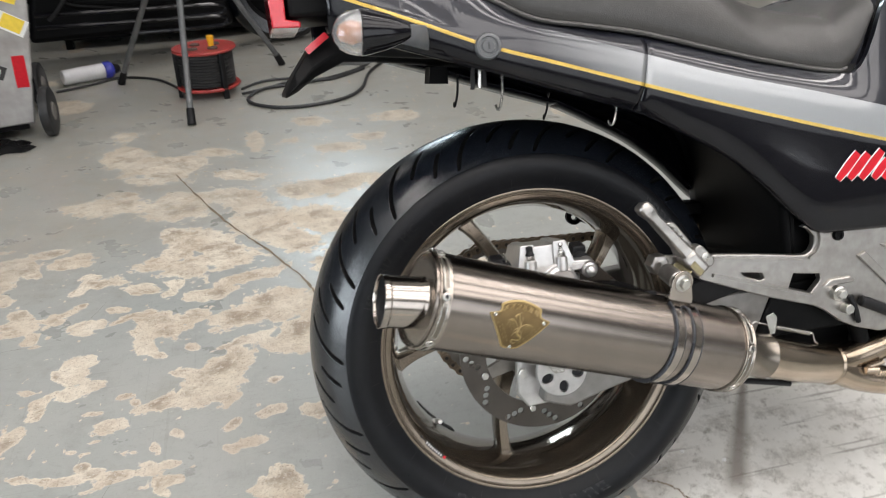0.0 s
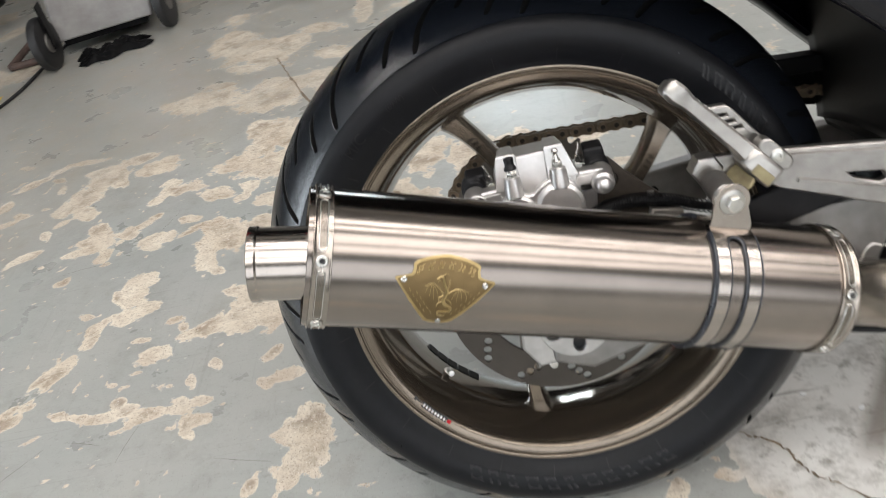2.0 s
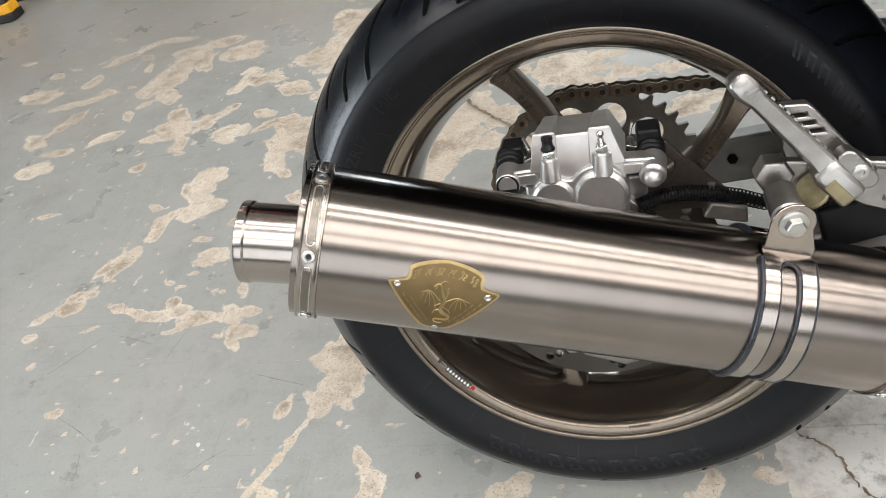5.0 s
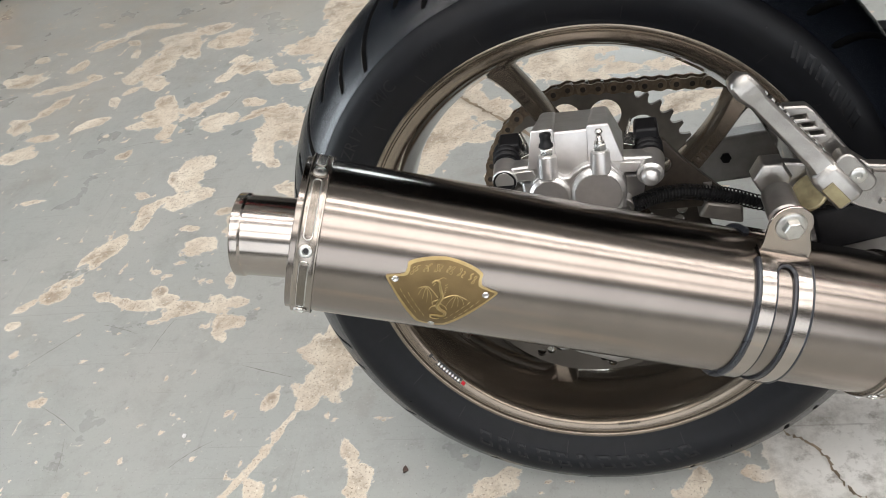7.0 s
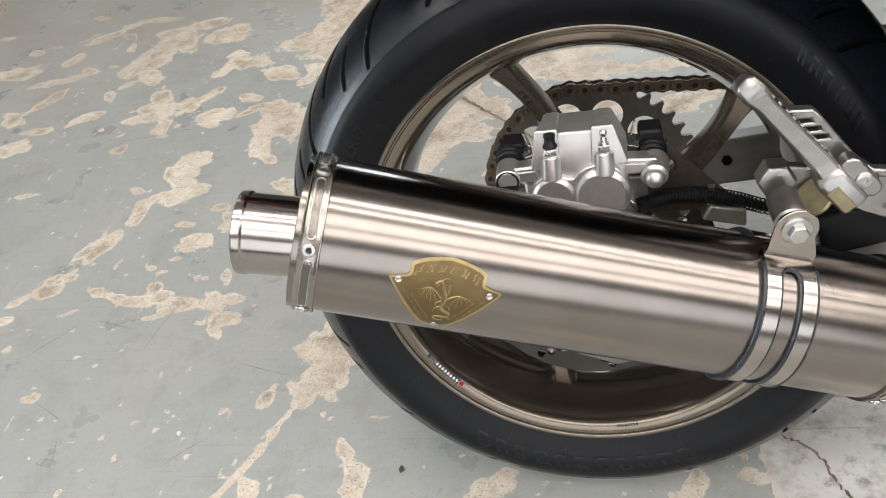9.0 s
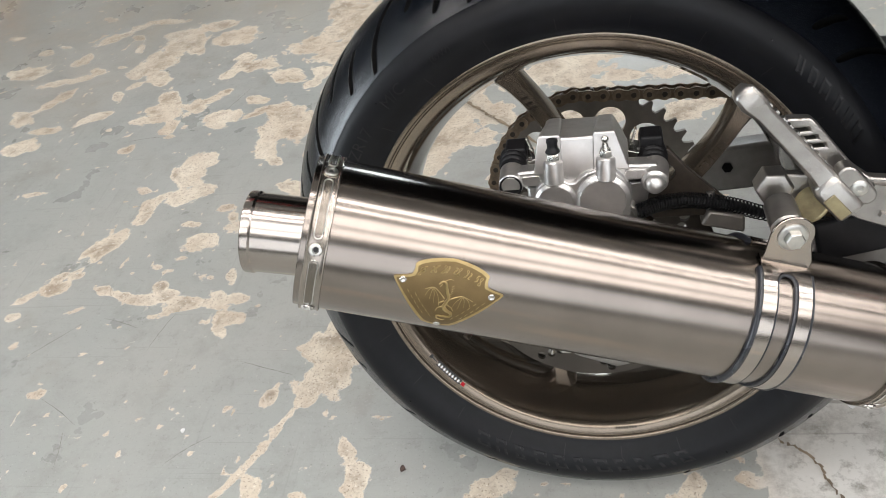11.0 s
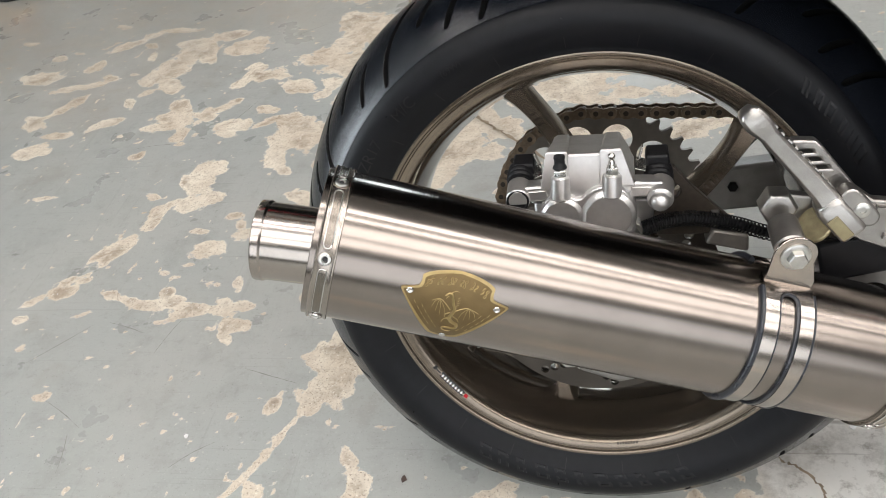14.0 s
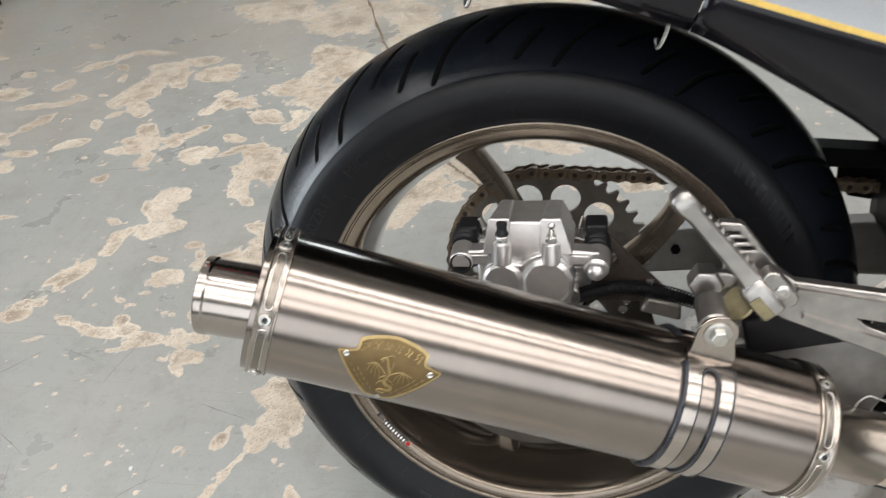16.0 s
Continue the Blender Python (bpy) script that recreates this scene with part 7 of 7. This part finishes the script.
        part("lens", bm, CLEAR_LENS, ind, "milky clear ribbed lens", sharp=60)
        bm = bmesh.new()
        lathe(bm, [(0.0001, 0.0), (0.0080, 0.003), (0.0100, 0.012), (0.0070, 0.021), (0.0001, 0.025)], (-0.2260, y, 0.4625), (-1, 0, 0.06), 18)
        part("bulb", bm, AMBER, ind, "amber bulb behind the lens")
        bm = bmesh.new()
        rings = []
        for t in np.linspace(0, 1, 8):
            c = Vector((-0.186 + 0.044 * t, y * (1 - 0.24 * t), 0.458 - 0.006 * t))
            rings.append([c + Vector((0.0, 0.010 * math.cos(b), 0.0125 * math.sin(b))) * (0.9 + 0.3 * t) for b in np.linspace(0, 2 * math.pi, 16, endpoint=False)])
        quads(bm, rings)
        part("stalk", bm, GREY_PLASTIC, ind, "grey rubber stalk")
    return tail


build_bodywork()

# ---- workshop things ----


def build_cart():
    # scuffed grey machine on wheels, its front facing the motorcycle
    cart = thing("machine_cart", pose(-1.385, 2.300, 0, 0, 0, 12), "scuffed grey machine cabinet on wheels, covered in stickers", "machine")
    half, high, deep, lean = 0.185, 0.86, 0.46, 0.17
    bm = bmesh.new()
    quads(bm, [[Vector((x * half + lean * z, y, 0.06 + z)) for x, y in ((-1, 0), (1, 0), (1, deep), (-1, deep))] for z in (0, high)])
    body = part("cabinet", bm, GREY_PAINT, cart, bevel=0.008)
    bm = bmesh.new()
    block(bm, (0, deep / 2, 0.054), (2 * half - 0.05, deep - 0.02, 0.03))
    part("base_frame", bm, PLASTIC, cart, bevel=0.003)
    for x, y in ((-0.195, -0.10), (0.240, 0.005), (-0.20, deep), (0.22, deep)):
        bm = bmesh.new()
        lathe(bm, [(0.035, -0.018), (0.082, -0.020), (0.094, -0.015), (0.097, 0.0), (0.094, 0.015), (0.082, 0.020), (0.035, 0.018)], (x, y, 0.097), (1, -0.2, 0), 36)
        wheel_ = part("cart_wheel", bm, CORD, cart, "dusty black rubber cart wheel")
        bm = bmesh.new()
        rod(bm, (x - 0.022, y + 0.004, 0.097), (x + 0.022, y - 0.004, 0.097), 0.035, n=24, ease=0.003)
        part("wheel_hub", bm, ALLOY_DULL, wheel_)
        bm = bmesh.new()
        block(bm, (x - math.copysign(0.026, x), y + 0.03, 0.15), (0.006, 0.08, 0.16))
        part("fork_plate", bm, PLASTIC, cart, bevel=0.002)
    # stickers, kept to plain shapes and bars
    def sticker(x, z, sx, sz, mat, tilt=0, name="sticker", bars=None, y=-0.0015):
        x += lean * (z - 0.06)
        bm = bmesh.new()
        block(bm, (x, y, z), (sx, 0.0014, sz), (0, tilt, 0))
        ob = part(name, bm, mat, cart)
        if bars:
            bm = bmesh.new()
            m = pose(x, y - 0.0012, z, 0, tilt)
            for k in range(4):
                n0 = len(bm.verts)
                block(bm, (-sx * 0.32 + sx * 0.21 * k, 0, 0), (sx * 0.12, 0.0012, sz * 0.5))
                bm.verts.ensure_lookup_table()
                bmesh.ops.transform(bm, matrix=m, verts=bm.verts[n0:])
            part("sticker_bars", bm, bars, ob)
        return ob
    sticker(0.145, 0.262, 0.044, 0.120, RED_DECAL, 3)
    sticker(0.030, 0.290, 0.130, 0.050, BLACK_DECAL, 28, bars=WHITE_DECAL)
    sticker(0.080, 0.575, 0.150, 0.090, YELLOW_DECAL, 24)
    sticker(0.115, 0.445, 0.130, 0.062, WHITE_DECAL, 33)
    sticker(0.128, 0.440, 0.075, 0.052, YELLOW_DECAL, 33, y=-0.003)
    sticker(0.040, 0.480, 0.085, 0.075, WHITE_DECAL, -4, bars=RED_DECAL)
    sticker(-0.060, 0.460, 0.110, 0.065, RED_DECAL, 30, bars=WHITE_DECAL)
    sticker(-0.070, 0.62, 0.100, 0.06, RED_DECAL, -6, bars=WHITE_DECAL)
    sticker(-0.140, 0.43, 0.05, 0.09, YELLOW_DECAL, 8)
    bm = bmesh.new()
    for pts in ([(-0.24, 0.02, 0.015), (-0.39, 0.04, 0.015)], [(-0.39, 0.04, 0.015), (-0.29, 0.22, 0.06)], [(-0.29, 0.22, 0.06), (-0.24, 0.10, 0.12)]):
        tube(bm, [Vector(p) for p in pts], 0.014, 8)
    part("tow_bracket", bm, RUST, cart, "rusty bent foot bracket")
    return cart


build_cart()


def build_tripod():
    apex = Vector((-0.596, 2.76, 0.713))
    feet = [(-0.625, 2.285), (-0.9715, 3.055), (-0.214, 3.146)]
    stand = thing("tripod_stand", pose(apex.x, apex.y, 0), "grey steel tripod work stand", "stand")
    for x, y in feet:
        f = Vector((x, y, 0.012)) - Vector((apex.x, apex.y, 0))
        top = Vector((0, 0, apex.z)) + (Vector((x, y, 0)) - Vector((apex.x, apex.y, 0))).normalized() * 0.03
        bm = bmesh.new()
        rod(bm, f.lerp(top, 0.04), top, 0.0125, 0.0125, 18)
        leg = part("leg", bm, STAND_GREY, stand)
        bm = bmesh.new()
        d = (top - f).normalized()
        rod(bm, Vector((f.x, f.y, 0.0)) + d * 0.004, f + d * 0.06, 0.0175, 0.0160, 18, 0.002)
        part("rubber_foot", bm, LINER, leg, "black rubber foot")
    bm = bmesh.new()
    rod(bm, (0, 0, apex.z - 0.03), (0, 0, apex.z + 0.04), 0.05, n=28, ease=0.004)
    rod(bm, (0, 0, apex.z + 0.03), (0, 0, apex.z + 0.30), 0.014, n=16)
    part("head", bm, STAND_GREY, stand)
    return stand


build_tripod()


def build_reel():
    reel = thing("cable_reel", pose(-0.556, 2.735, 0, 0, 0, 12), "red plastic extension cable reel wound with black cord", "cable reel")
    for z in (0.045, 0.205):
        bm = bmesh.new()
        lathe(bm, [(0.045, -0.004), (0.125, -0.004), (0.133, -0.007), (0.137, 0.0), (0.133, 0.007), (0.125, 0.004), (0.045, 0.004)], (0, 0, z), (0, 0, 1), 56)
        part("flange", bm, RED_PLASTIC, reel, "round red flange")
    bm = bmesh.new()
    rod(bm, (0, 0, 0.05), (0, 0, 0.20), 0.06, n=36)
    part("drum", bm, RED_PLASTIC, reel)
    bm = bmesh.new()
    path = []
    for layer in range(2):
        for i in range(11 * 26):
            a = 2 * math.pi * i / 26
            z = 0.056 + 0.0125 * i / 26
            path.append(Vector(((0.108 + 0.007 * layer + 0.002 * math.sin(a * 3)) * math.cos(a), (0.108 + 0.007 * layer) * math.sin(a), z if layer == 0 else 0.250 - z)))
    tube(bm, path, 0.0062, 6)
    part("wound_cord", bm, CORD, reel)
    for k in range(3):
        a = 2 * math.pi * k / 3 - 1.2
        bm = bmesh.new()
        block(bm, (0.128 * math.cos(a), 0.128 * math.sin(a), 0.10), (0.016, 0.024, 0.20), (0, 0, math.degrees(a)))
        part("leg", bm, LINER, reel, bevel=0.003)
    bm = bmesh.new()
    rod(bm, (0.030, -0.02, 0.205), (0.030, -0.02, 0.26), 0.011, 0.016, 18, 0.003)
    part("crank_knob", bm, YELLOW_BODY, reel, "yellow crank knob")
    for k in range(4):
        bm = bmesh.new()
        a = math.pi / 2 * k + 0.5
        rod(bm, (0.06 * math.cos(a), 0.06 * math.sin(a), 0.207), (0.06 * math.cos(a), 0.06 * math.sin(a), 0.216), 0.022, n=20, ease=0.002)
        part("socket", bm, RUST, reel)
    return reel


build_reel()


def floor_cord(points, r, label, extra=0.0):
    bm = bmesh.new()
    tube(bm, smooth_path([(x, y, r + 0.001 + (p[0] if p else 0)) for x, y, *p in points], 10), r, 8)
    return tagged(part("power_cord", bm, CORD), label, "cord")


floor_cord([(0.50, 3.3), (0.313, 3.056), (0.176, 2.822), (0.095, 2.549), (-0.022, 2.411), (-0.216, 2.372), (-0.352, 2.448), (-0.396, 2.568), (-0.317, 2.705), (-0.138, 2.735), (0.05, 2.83), (0.20, 3.0), (0.30, 3.35)], 0.0075, "black rubber cord looped on the floor")
floor_cord([(-0.42, 2.66), (-0.30, 2.72), (-0.18, 2.80), (-0.02, 2.76), (0.16, 2.90)], 0.006, "black cord lying beside the reel")
floor_cord([(-0.42, 2.74), (-0.32, 2.84), (-0.15, 2.86), (0.00, 2.98), (0.22, 3.1)], 0.006, "black cord lying beside the reel")
floor_cord([(-1.94, 1.745), (-1.905, 1.753), (-1.758, 1.742), (-1.682, 1.822), (-1.634, 1.988), (-1.622, 2.206), (-1.60, 2.5)], 0.0060, "black power cord from a tool to the cart")
floor_cord([(-1.25, 3.0), (-1.10, 3.08), (-0.98, 3.16), (-0.80, 3.05), (-0.66, 2.76)], 0.006, "thin black cord on the floor")


def build_work_lamp():
    ob = thing("work_lamp", pose(-1.128, 3.168, 0.040, 0, 0, 26), "white tubular hand lamp with blue end caps", "lamp")
    bm = bmesh.new()
    lathe(bm, [(0.028, 0.0), (0.034, 0.004), (0.036, 0.012), (0.036, 0.185), (0.034, 0.195)], (-0.12, 0, 0), (1, 0, 0), 32)
    part("tube", bm, WHITE_PLASTIC, ob)
    bm = bmesh.new()
    lathe(bm, [(0.036, 0.0), (0.040, 0.006), (0.040, 0.032), (0.030, 0.044)], (0.075, 0, 0), (1, 0, 0), 28)
    part("cap", bm, BLUE_PLASTIC, ob, "blue end cap")
    bm = bmesh.new()
    rod(bm, (0.118, 0, 0), (0.15, 0, -0.004), 0.026, 0.020, 20, 0.004)
    part("grip", bm, LINER, ob)
    return ob


build_work_lamp()


def build_rag():
    ob = bmesh.new()
    rng = random.Random(4)
    n, m = 34, 22
    grid = []
    for i in range(n):
        row = []
        for j in range(m):
            u, v = i / (n - 1) * 2 - 1, j / (m - 1) * 2 - 1
            edge = max(0.0, 1 - max(abs(u), abs(v)) ** 4)
            wave = math.sin(u * 9 + 2 * v) * math.cos(v * 7 - u * 3) + 0.6 * math.sin(u * 17 + v * 11)
            row.append(ob.verts.new((0.13 * u + 0.012 * math.sin(6 * v), 0.062 * v + 0.014 * math.sin(7 * u), 0.003 + edge * (0.022 + 0.013 * wave))))
        grid.append(row)
    for i in range(n - 1):
        for j in range(m - 1):
            ob.faces.new((grid[i][j], grid[i + 1][j], grid[i + 1][j + 1], grid[i][j + 1]))
    rag = tagged(part("rag", ob, PLASTIC, sharp=180), "crumpled black rag on the floor", "rag")
    rag.matrix_world = pose(-1.34, 2.20, 0, 0, 0, 24)
    return rag


build_rag()


def build_tool():
    ob = thing("cordless_tool", pose(-1.914, 1.630, 0, 0, 0, -8), "yellow and black battery tool lying on the floor", "power tool")
    bm = bmesh.new()
    rings = []
    for x, w, z0, z1 in ((-0.06, 0.036, 0.0, 0.028), (0.02, 0.040, 0.0, 0.032), (0.055, 0.036, 0.002, 0.030), (0.070, 0.024, 0.004, 0.026)):
        rings.append([Vector((x, -w, z0)), Vector((x, w, z0)), Vector((x, w, z1)), Vector((x, -w, z1))])
    quads(bm, rings)
    part("battery_base", bm, BLACK_DECAL, ob, bevel=0.004)
    for name, z0, z1, s, mat in (("battery_band", 0.028, 0.058, 0.98, YELLOW_BODY), ("battery_top", 0.058, 0.075, 0.85, BLACK_DECAL), ("red_band", 0.074, 0.098, 0.70, RED_DECAL)):
        bm = bmesh.new()
        rings = []
        for z, q in ((z0, s), (z1, s * 0.93)):
            rings.append([Vector((x * q, y * q, z)) for x, y in ((-0.06, -0.040), (0.05, -0.040), (0.072, -0.022), (0.072, 0.022), (0.05, 0.040), (-0.06, 0.040))])
        quads(bm, rings)
        part(name, bm, mat, ob, bevel=0.004)
    bm = bmesh.new()
    tube(bm, smooth_path([(0.0, 0, 0.095), (-0.02, 0.0, 0.15), (-0.03, 0.01, 0.21)], 6), [0.028] * 12 + [0.024], 14)
    part("grip", bm, BLACK_DECAL, ob, "black rubber grip")
    bm = bmesh.new()
    tube(bm, smooth_path([(-0.02, 0.03, 0.14), (0.03, 0.05, 0.16), (0.02, 0.10, 0.17), (-0.04, 0.12, 0.18)], 6), 0.011, 10)
    part("strap", bm, CORD, ob)
    return ob


build_tool()


def build_tape():
    bm = bmesh.new()
    for line in ([(-0.06, 0.05), (-0.02, 0.03), (0.02, 0.02), (0.06, 0.03), (0.09, 0.03)], [(-0.08, -0.06), (-0.04, -0.01), (0.0, -0.01), (0.05, 0.01)]):
        path = smooth_path([(x, y, 0.006) for x, y in line], 5)
        rings = []
        for i, p in enumerate(path):
            w = 0.011 + 0.006 * math.sin(i * 1.3)
            z = 0.006 + 0.005 * math.sin(i * 0.9)
            rings.append([p + Vector((0, w, z)), p + Vector((0, -w, z * 0.4)), p + Vector((0, -w, z * 0.4 - 0.0015)), p + Vector((0, w, z - 0.0015))])
        quads(bm, rings)
    ob = tagged(part("tape_scrap", bm, YELLOW_DECAL), "crumpled yellow tape scrap on the floor", "litter")
    ob.matrix_world = pose(-1.779, 1.924, 0, 0, 0, 6)


build_tape()


def build_far_bike():
    # another motorcycle under repair, seen only low down between tripod and cart
    ob = thing("parked_motorcycle", pose(-0.95, 3.62, 0, 0, 0, 6), "dark motorcycle under repair with a bare alloy engine", "motorcycle")
    bm = bmesh.new()
    block(bm, (0.0, 0.0, 0.50), (0.46, 0.30, 0.28), (0, 8, 0), 0.85)
    lathe(bm, [(0.12, 0.0), (0.115, 0.03), (0.08, 0.05), (0.02, 0.055)], (-0.05, -0.15, 0.50), (0, -1, 0), 32)
    lathe(bm, [(0.08, 0.0), (0.075, 0.025), (0.05, 0.04), (0.02, 0.042)], (0.17, -0.15, 0.47), (0, -1, 0), 28)
    eng = part("engine", bm, ENGINE, ob, "bare alloy engine cases", bevel=0.012)
    for k in range(9):
        bm = bmesh.new()
        block(bm, (0.12, 0, 0.64 + 0.022 * k), (0.24, 0.32, 0.008), (0, 14, 0))
        part("cooling_fin", bm, ENGINE, eng)
    for k in range(10):
        b = 2 * math.pi * k / 10
        bm = bmesh.new()
        hexagon(bm, (-0.05 + 0.128 * math.cos(b), -0.152, 0.50 + 0.128 * math.sin(b)), (0, -1, 0), 0.010, 0.012)
        part("case_bolt", bm, ZINC, eng)
    # loose alloy parts hung on the engine: a bent pipe, a cover, a pale bracket
    bm = bmesh.new()
    tube(bm, smooth_path([(-0.10, -0.20, 0.40), (0.02, -0.24, 0.36), (0.14, -0.25, 0.365), (0.24, -0.22, 0.40)], 8), [0.022 - 0.0003 * i for i in range(25)], 14)
    part("bent_pipe", bm, STEEL, ob, "bright bent pipe end")
    bm = bmesh.new()
    prism(bm, [(-0.46, 0.44), (-0.30, 0.41), (-0.22, 0.45), (-0.24, 0.53), (-0.33, 0.56), (-0.44, 0.53)], -0.20, -0.12, holes=[circle(-0.34, 0.485, 0.035, 16)])
    part("loose_cover", bm, ENGINE, ob, "pale alloy cover", bevel=0.01)
    bm = bmesh.new()
    block(bm, (0.33, -0.14, 0.50), (0.09, 0.06, 0.14), (0, -28, 0), 0.8)
    part("bracket", bm, ENGINE, ob, bevel=0.01)
    for z, y in ((0.27, -0.20), (0.215, -0.22)):
        bm = bmesh.new()
        tube(bm, smooth_path([(-0.42, y, z + 0.02), (0.2, y, z), (0.42, y, z - 0.01), (0.47, y + 0.02, z - 0.03), (0.42, y, z - 0.055), (0.0, y, z - 0.05)], 8), 0.012, 10)
        part("lower_rail", bm, GLOSS_BLACK, ob, "black bent tube rail")
    for x in (-0.78, 0.80):
        bm = bmesh.new()
        lathe(bm, [(0.21, -0.05), (0.27, -0.062), (0.305, -0.03), (0.312, 0.0), (0.305, 0.03), (0.27, 0.062), (0.21, 0.05)], (x, 0, 0.312), (0, 1, 0), 56, closed=True)
        tyre_ = part("tyre", bm, RUBBER, ob, "black tyre")
        bm = bmesh.new()
        lathe(bm, [(0.19, -0.03), (0.215, -0.045), (0.215, 0.045), (0.19, 0.03)], (x, 0, 0.312), (0, 1, 0), 48, closed=True)
        for k in range(6):
            a = math.pi / 3 * k
            rod(bm, (x + 0.03 * math.cos(a), 0, 0.312 + 0.03 * math.sin(a)), (x + 0.2 * math.cos(a), 0, 0.312 + 0.2 * math.sin(a)), 0.012, n=8)
        part("rim", bm, PLASTIC, tyre_)
    bm = bmesh.new()
    tube(bm, smooth_path([(-0.75, 0.10, 0.31), (-0.35, 0.10, 0.36), (-0.25, 0.06, 0.75), (0.35, 0.06, 0.80), (0.62, 0.05, 0.95)], 8), 0.018, 10)
    tube(bm, smooth_path([(-0.25, -0.12, 0.72), (-0.28, -0.12, 0.40), (-0.2, -0.12, 0.30), (0.35, -0.12, 0.30), (0.45, -0.10, 0.75)], 8), 0.016, 10)
    part("frame", bm, PLASTIC, ob)
    # made-up dark mass in place of the deep shade under the engine
    bm = bmesh.new()
    block(bm, (0.02, 0.04, 0.25), (1.02, 0.22, 0.24), taper=0.9)
    part("under_engine_dark_block", bm, PLASTIC, ob, "black block added for the dark below the engine", bevel=0.03)
    bm = bmesh.new()
    block(bm, (0.05, 0.05, 0.95), (1.1, 0.26, 0.2), taper=0.8)
    part("tank_and_seat", bm, GLOSS_BLACK, ob, bevel=0.05)
    bm = bmesh.new()
    tube(bm, smooth_path([(-0.32, -0.18, 0.66), (-0.20, -0.24, 0.55), (-0.27, -0.23, 0.36), (-0.36, -0.2, 0.26)], 8), 0.009, 8)
    part("loose_hose", bm, CORD, ob)
    bm = bmesh.new()
    tube(bm, smooth_path([(0.28, -0.18, 0.72), (0.36, -0.22, 0.50), (0.30, -0.22, 0.36)], 8), 0.008, 8)
    part("loose_hose", bm, CORD, ob)
    return ob


build_far_bike()


def build_white_wheel():
    ob = thing("scooter_wheel", pose(-2.38, 2.66, 0, 0, 0, 24), "black tyre with a white pressed steel rim", "wheel")
    bm = bmesh.new()
    lathe(bm, [(0.20, -0.045), (0.235, -0.058), (0.262, -0.04), (0.272, 0.0), (0.262, 0.04), (0.235, 0.058), (0.20, 0.045)], (0, 0, 0.272), (0, 1, 0), 56, closed=True)
    part("tyre", bm, RUBBER, ob)
    bm = bmesh.new()
    lathe(bm, [(0.03, -0.01), (0.10, -0.020), (0.150, -0.004), (0.165, -0.035), (0.190, -0.040), (0.205, -0.052), (0.205, 0.052), (0.15, 0.02), (0.03, 0.02)], (0, 0, 0.272), (0, 1, 0), 56)
    part("rim", bm, WHITE_DECAL, ob, "white painted steel rim")
    bm = bmesh.new()
    block(bm, (0, 0.16, 0.34), (0.9, 0.24, 0.5), taper=0.8)
    part("dark_body", bm, GLOSS_BLACK, ob, bevel=0.05)
    return ob


build_white_wheel()


def build_shelf():
    ob = thing("tool_shelf", pose(0.55, 4.2, 0), "dark steel shelf with tyres and boxes", "shelf")
    for z in (0.06, 0.55, 1.05):
        bm = bmesh.new()
        block(bm, (-0.3, 0, z), (3.2, 0.5, 0.03))
        part("shelf_board", bm, PLASTIC, ob, bevel=0.003)
    for x in (-1.88, -0.3, 1.28):
        for y in (-0.24, 0.24):
            bm = bmesh.new()
            block(bm, (x, y, 0.62), (0.04, 0.04, 1.24))
            part("post", bm, PLASTIC, ob)
    bm = bmesh.new()
    block(bm, (-0.3, 0.24, 0.62), (3.2, 0.01, 1.2))
    part("back_panel", bm, PLASTIC, ob)
    return ob


build_shelf()
rng = random.Random(21)
for k in range(7):
    bm = bmesh.new()
    w, h = rng.uniform(0.22, 0.36), rng.uniform(0.2, 0.36)
    block(bm, (0, 0, h / 2), (w, 0.34, h))
    box = tagged(part("storage_box", bm, PLASTIC if k % 3 else CORD, bevel=0.006), "black storage box on a shelf", "box", "boxes on the shelf")
    box.matrix_world = pose(-1.05 + 0.42 * k, 4.15, 0.076, 0, 0, rng.uniform(-6, 6))

# ---- litter near the wheel ----
for x, y, s in ((-0.263, -0.097, 0.006), (0.26, 0.05, 0.007), (-0.60, -0.04, 0.005), (0.30, 0.0, 0.006), (0.36, -0.04, 0.005)):
    bm = bmesh.new()
    pts = [(s * math.cos(a) * rng.uniform(0.5, 1.1), s * math.sin(a) * rng.uniform(0.3, 0.8)) for a in np.linspace(0, 2 * math.pi, 7, endpoint=False)]
    prism(bm, pts, 0.0, 0.002)
    bmesh.ops.rotate(bm, matrix=Matrix.Rotation(radians(90), 3, "X"), verts=bm.verts[:])
    chip = tagged(part("paint_chip", bm, RUST if -0.4 < x < -0.2 else WHITE_DECAL), "loose flake lying on the floor", "litter", "loose flakes")
    chip.matrix_world = pose(x, y, 0.0022, 0, 0, rng.uniform(0, 180))
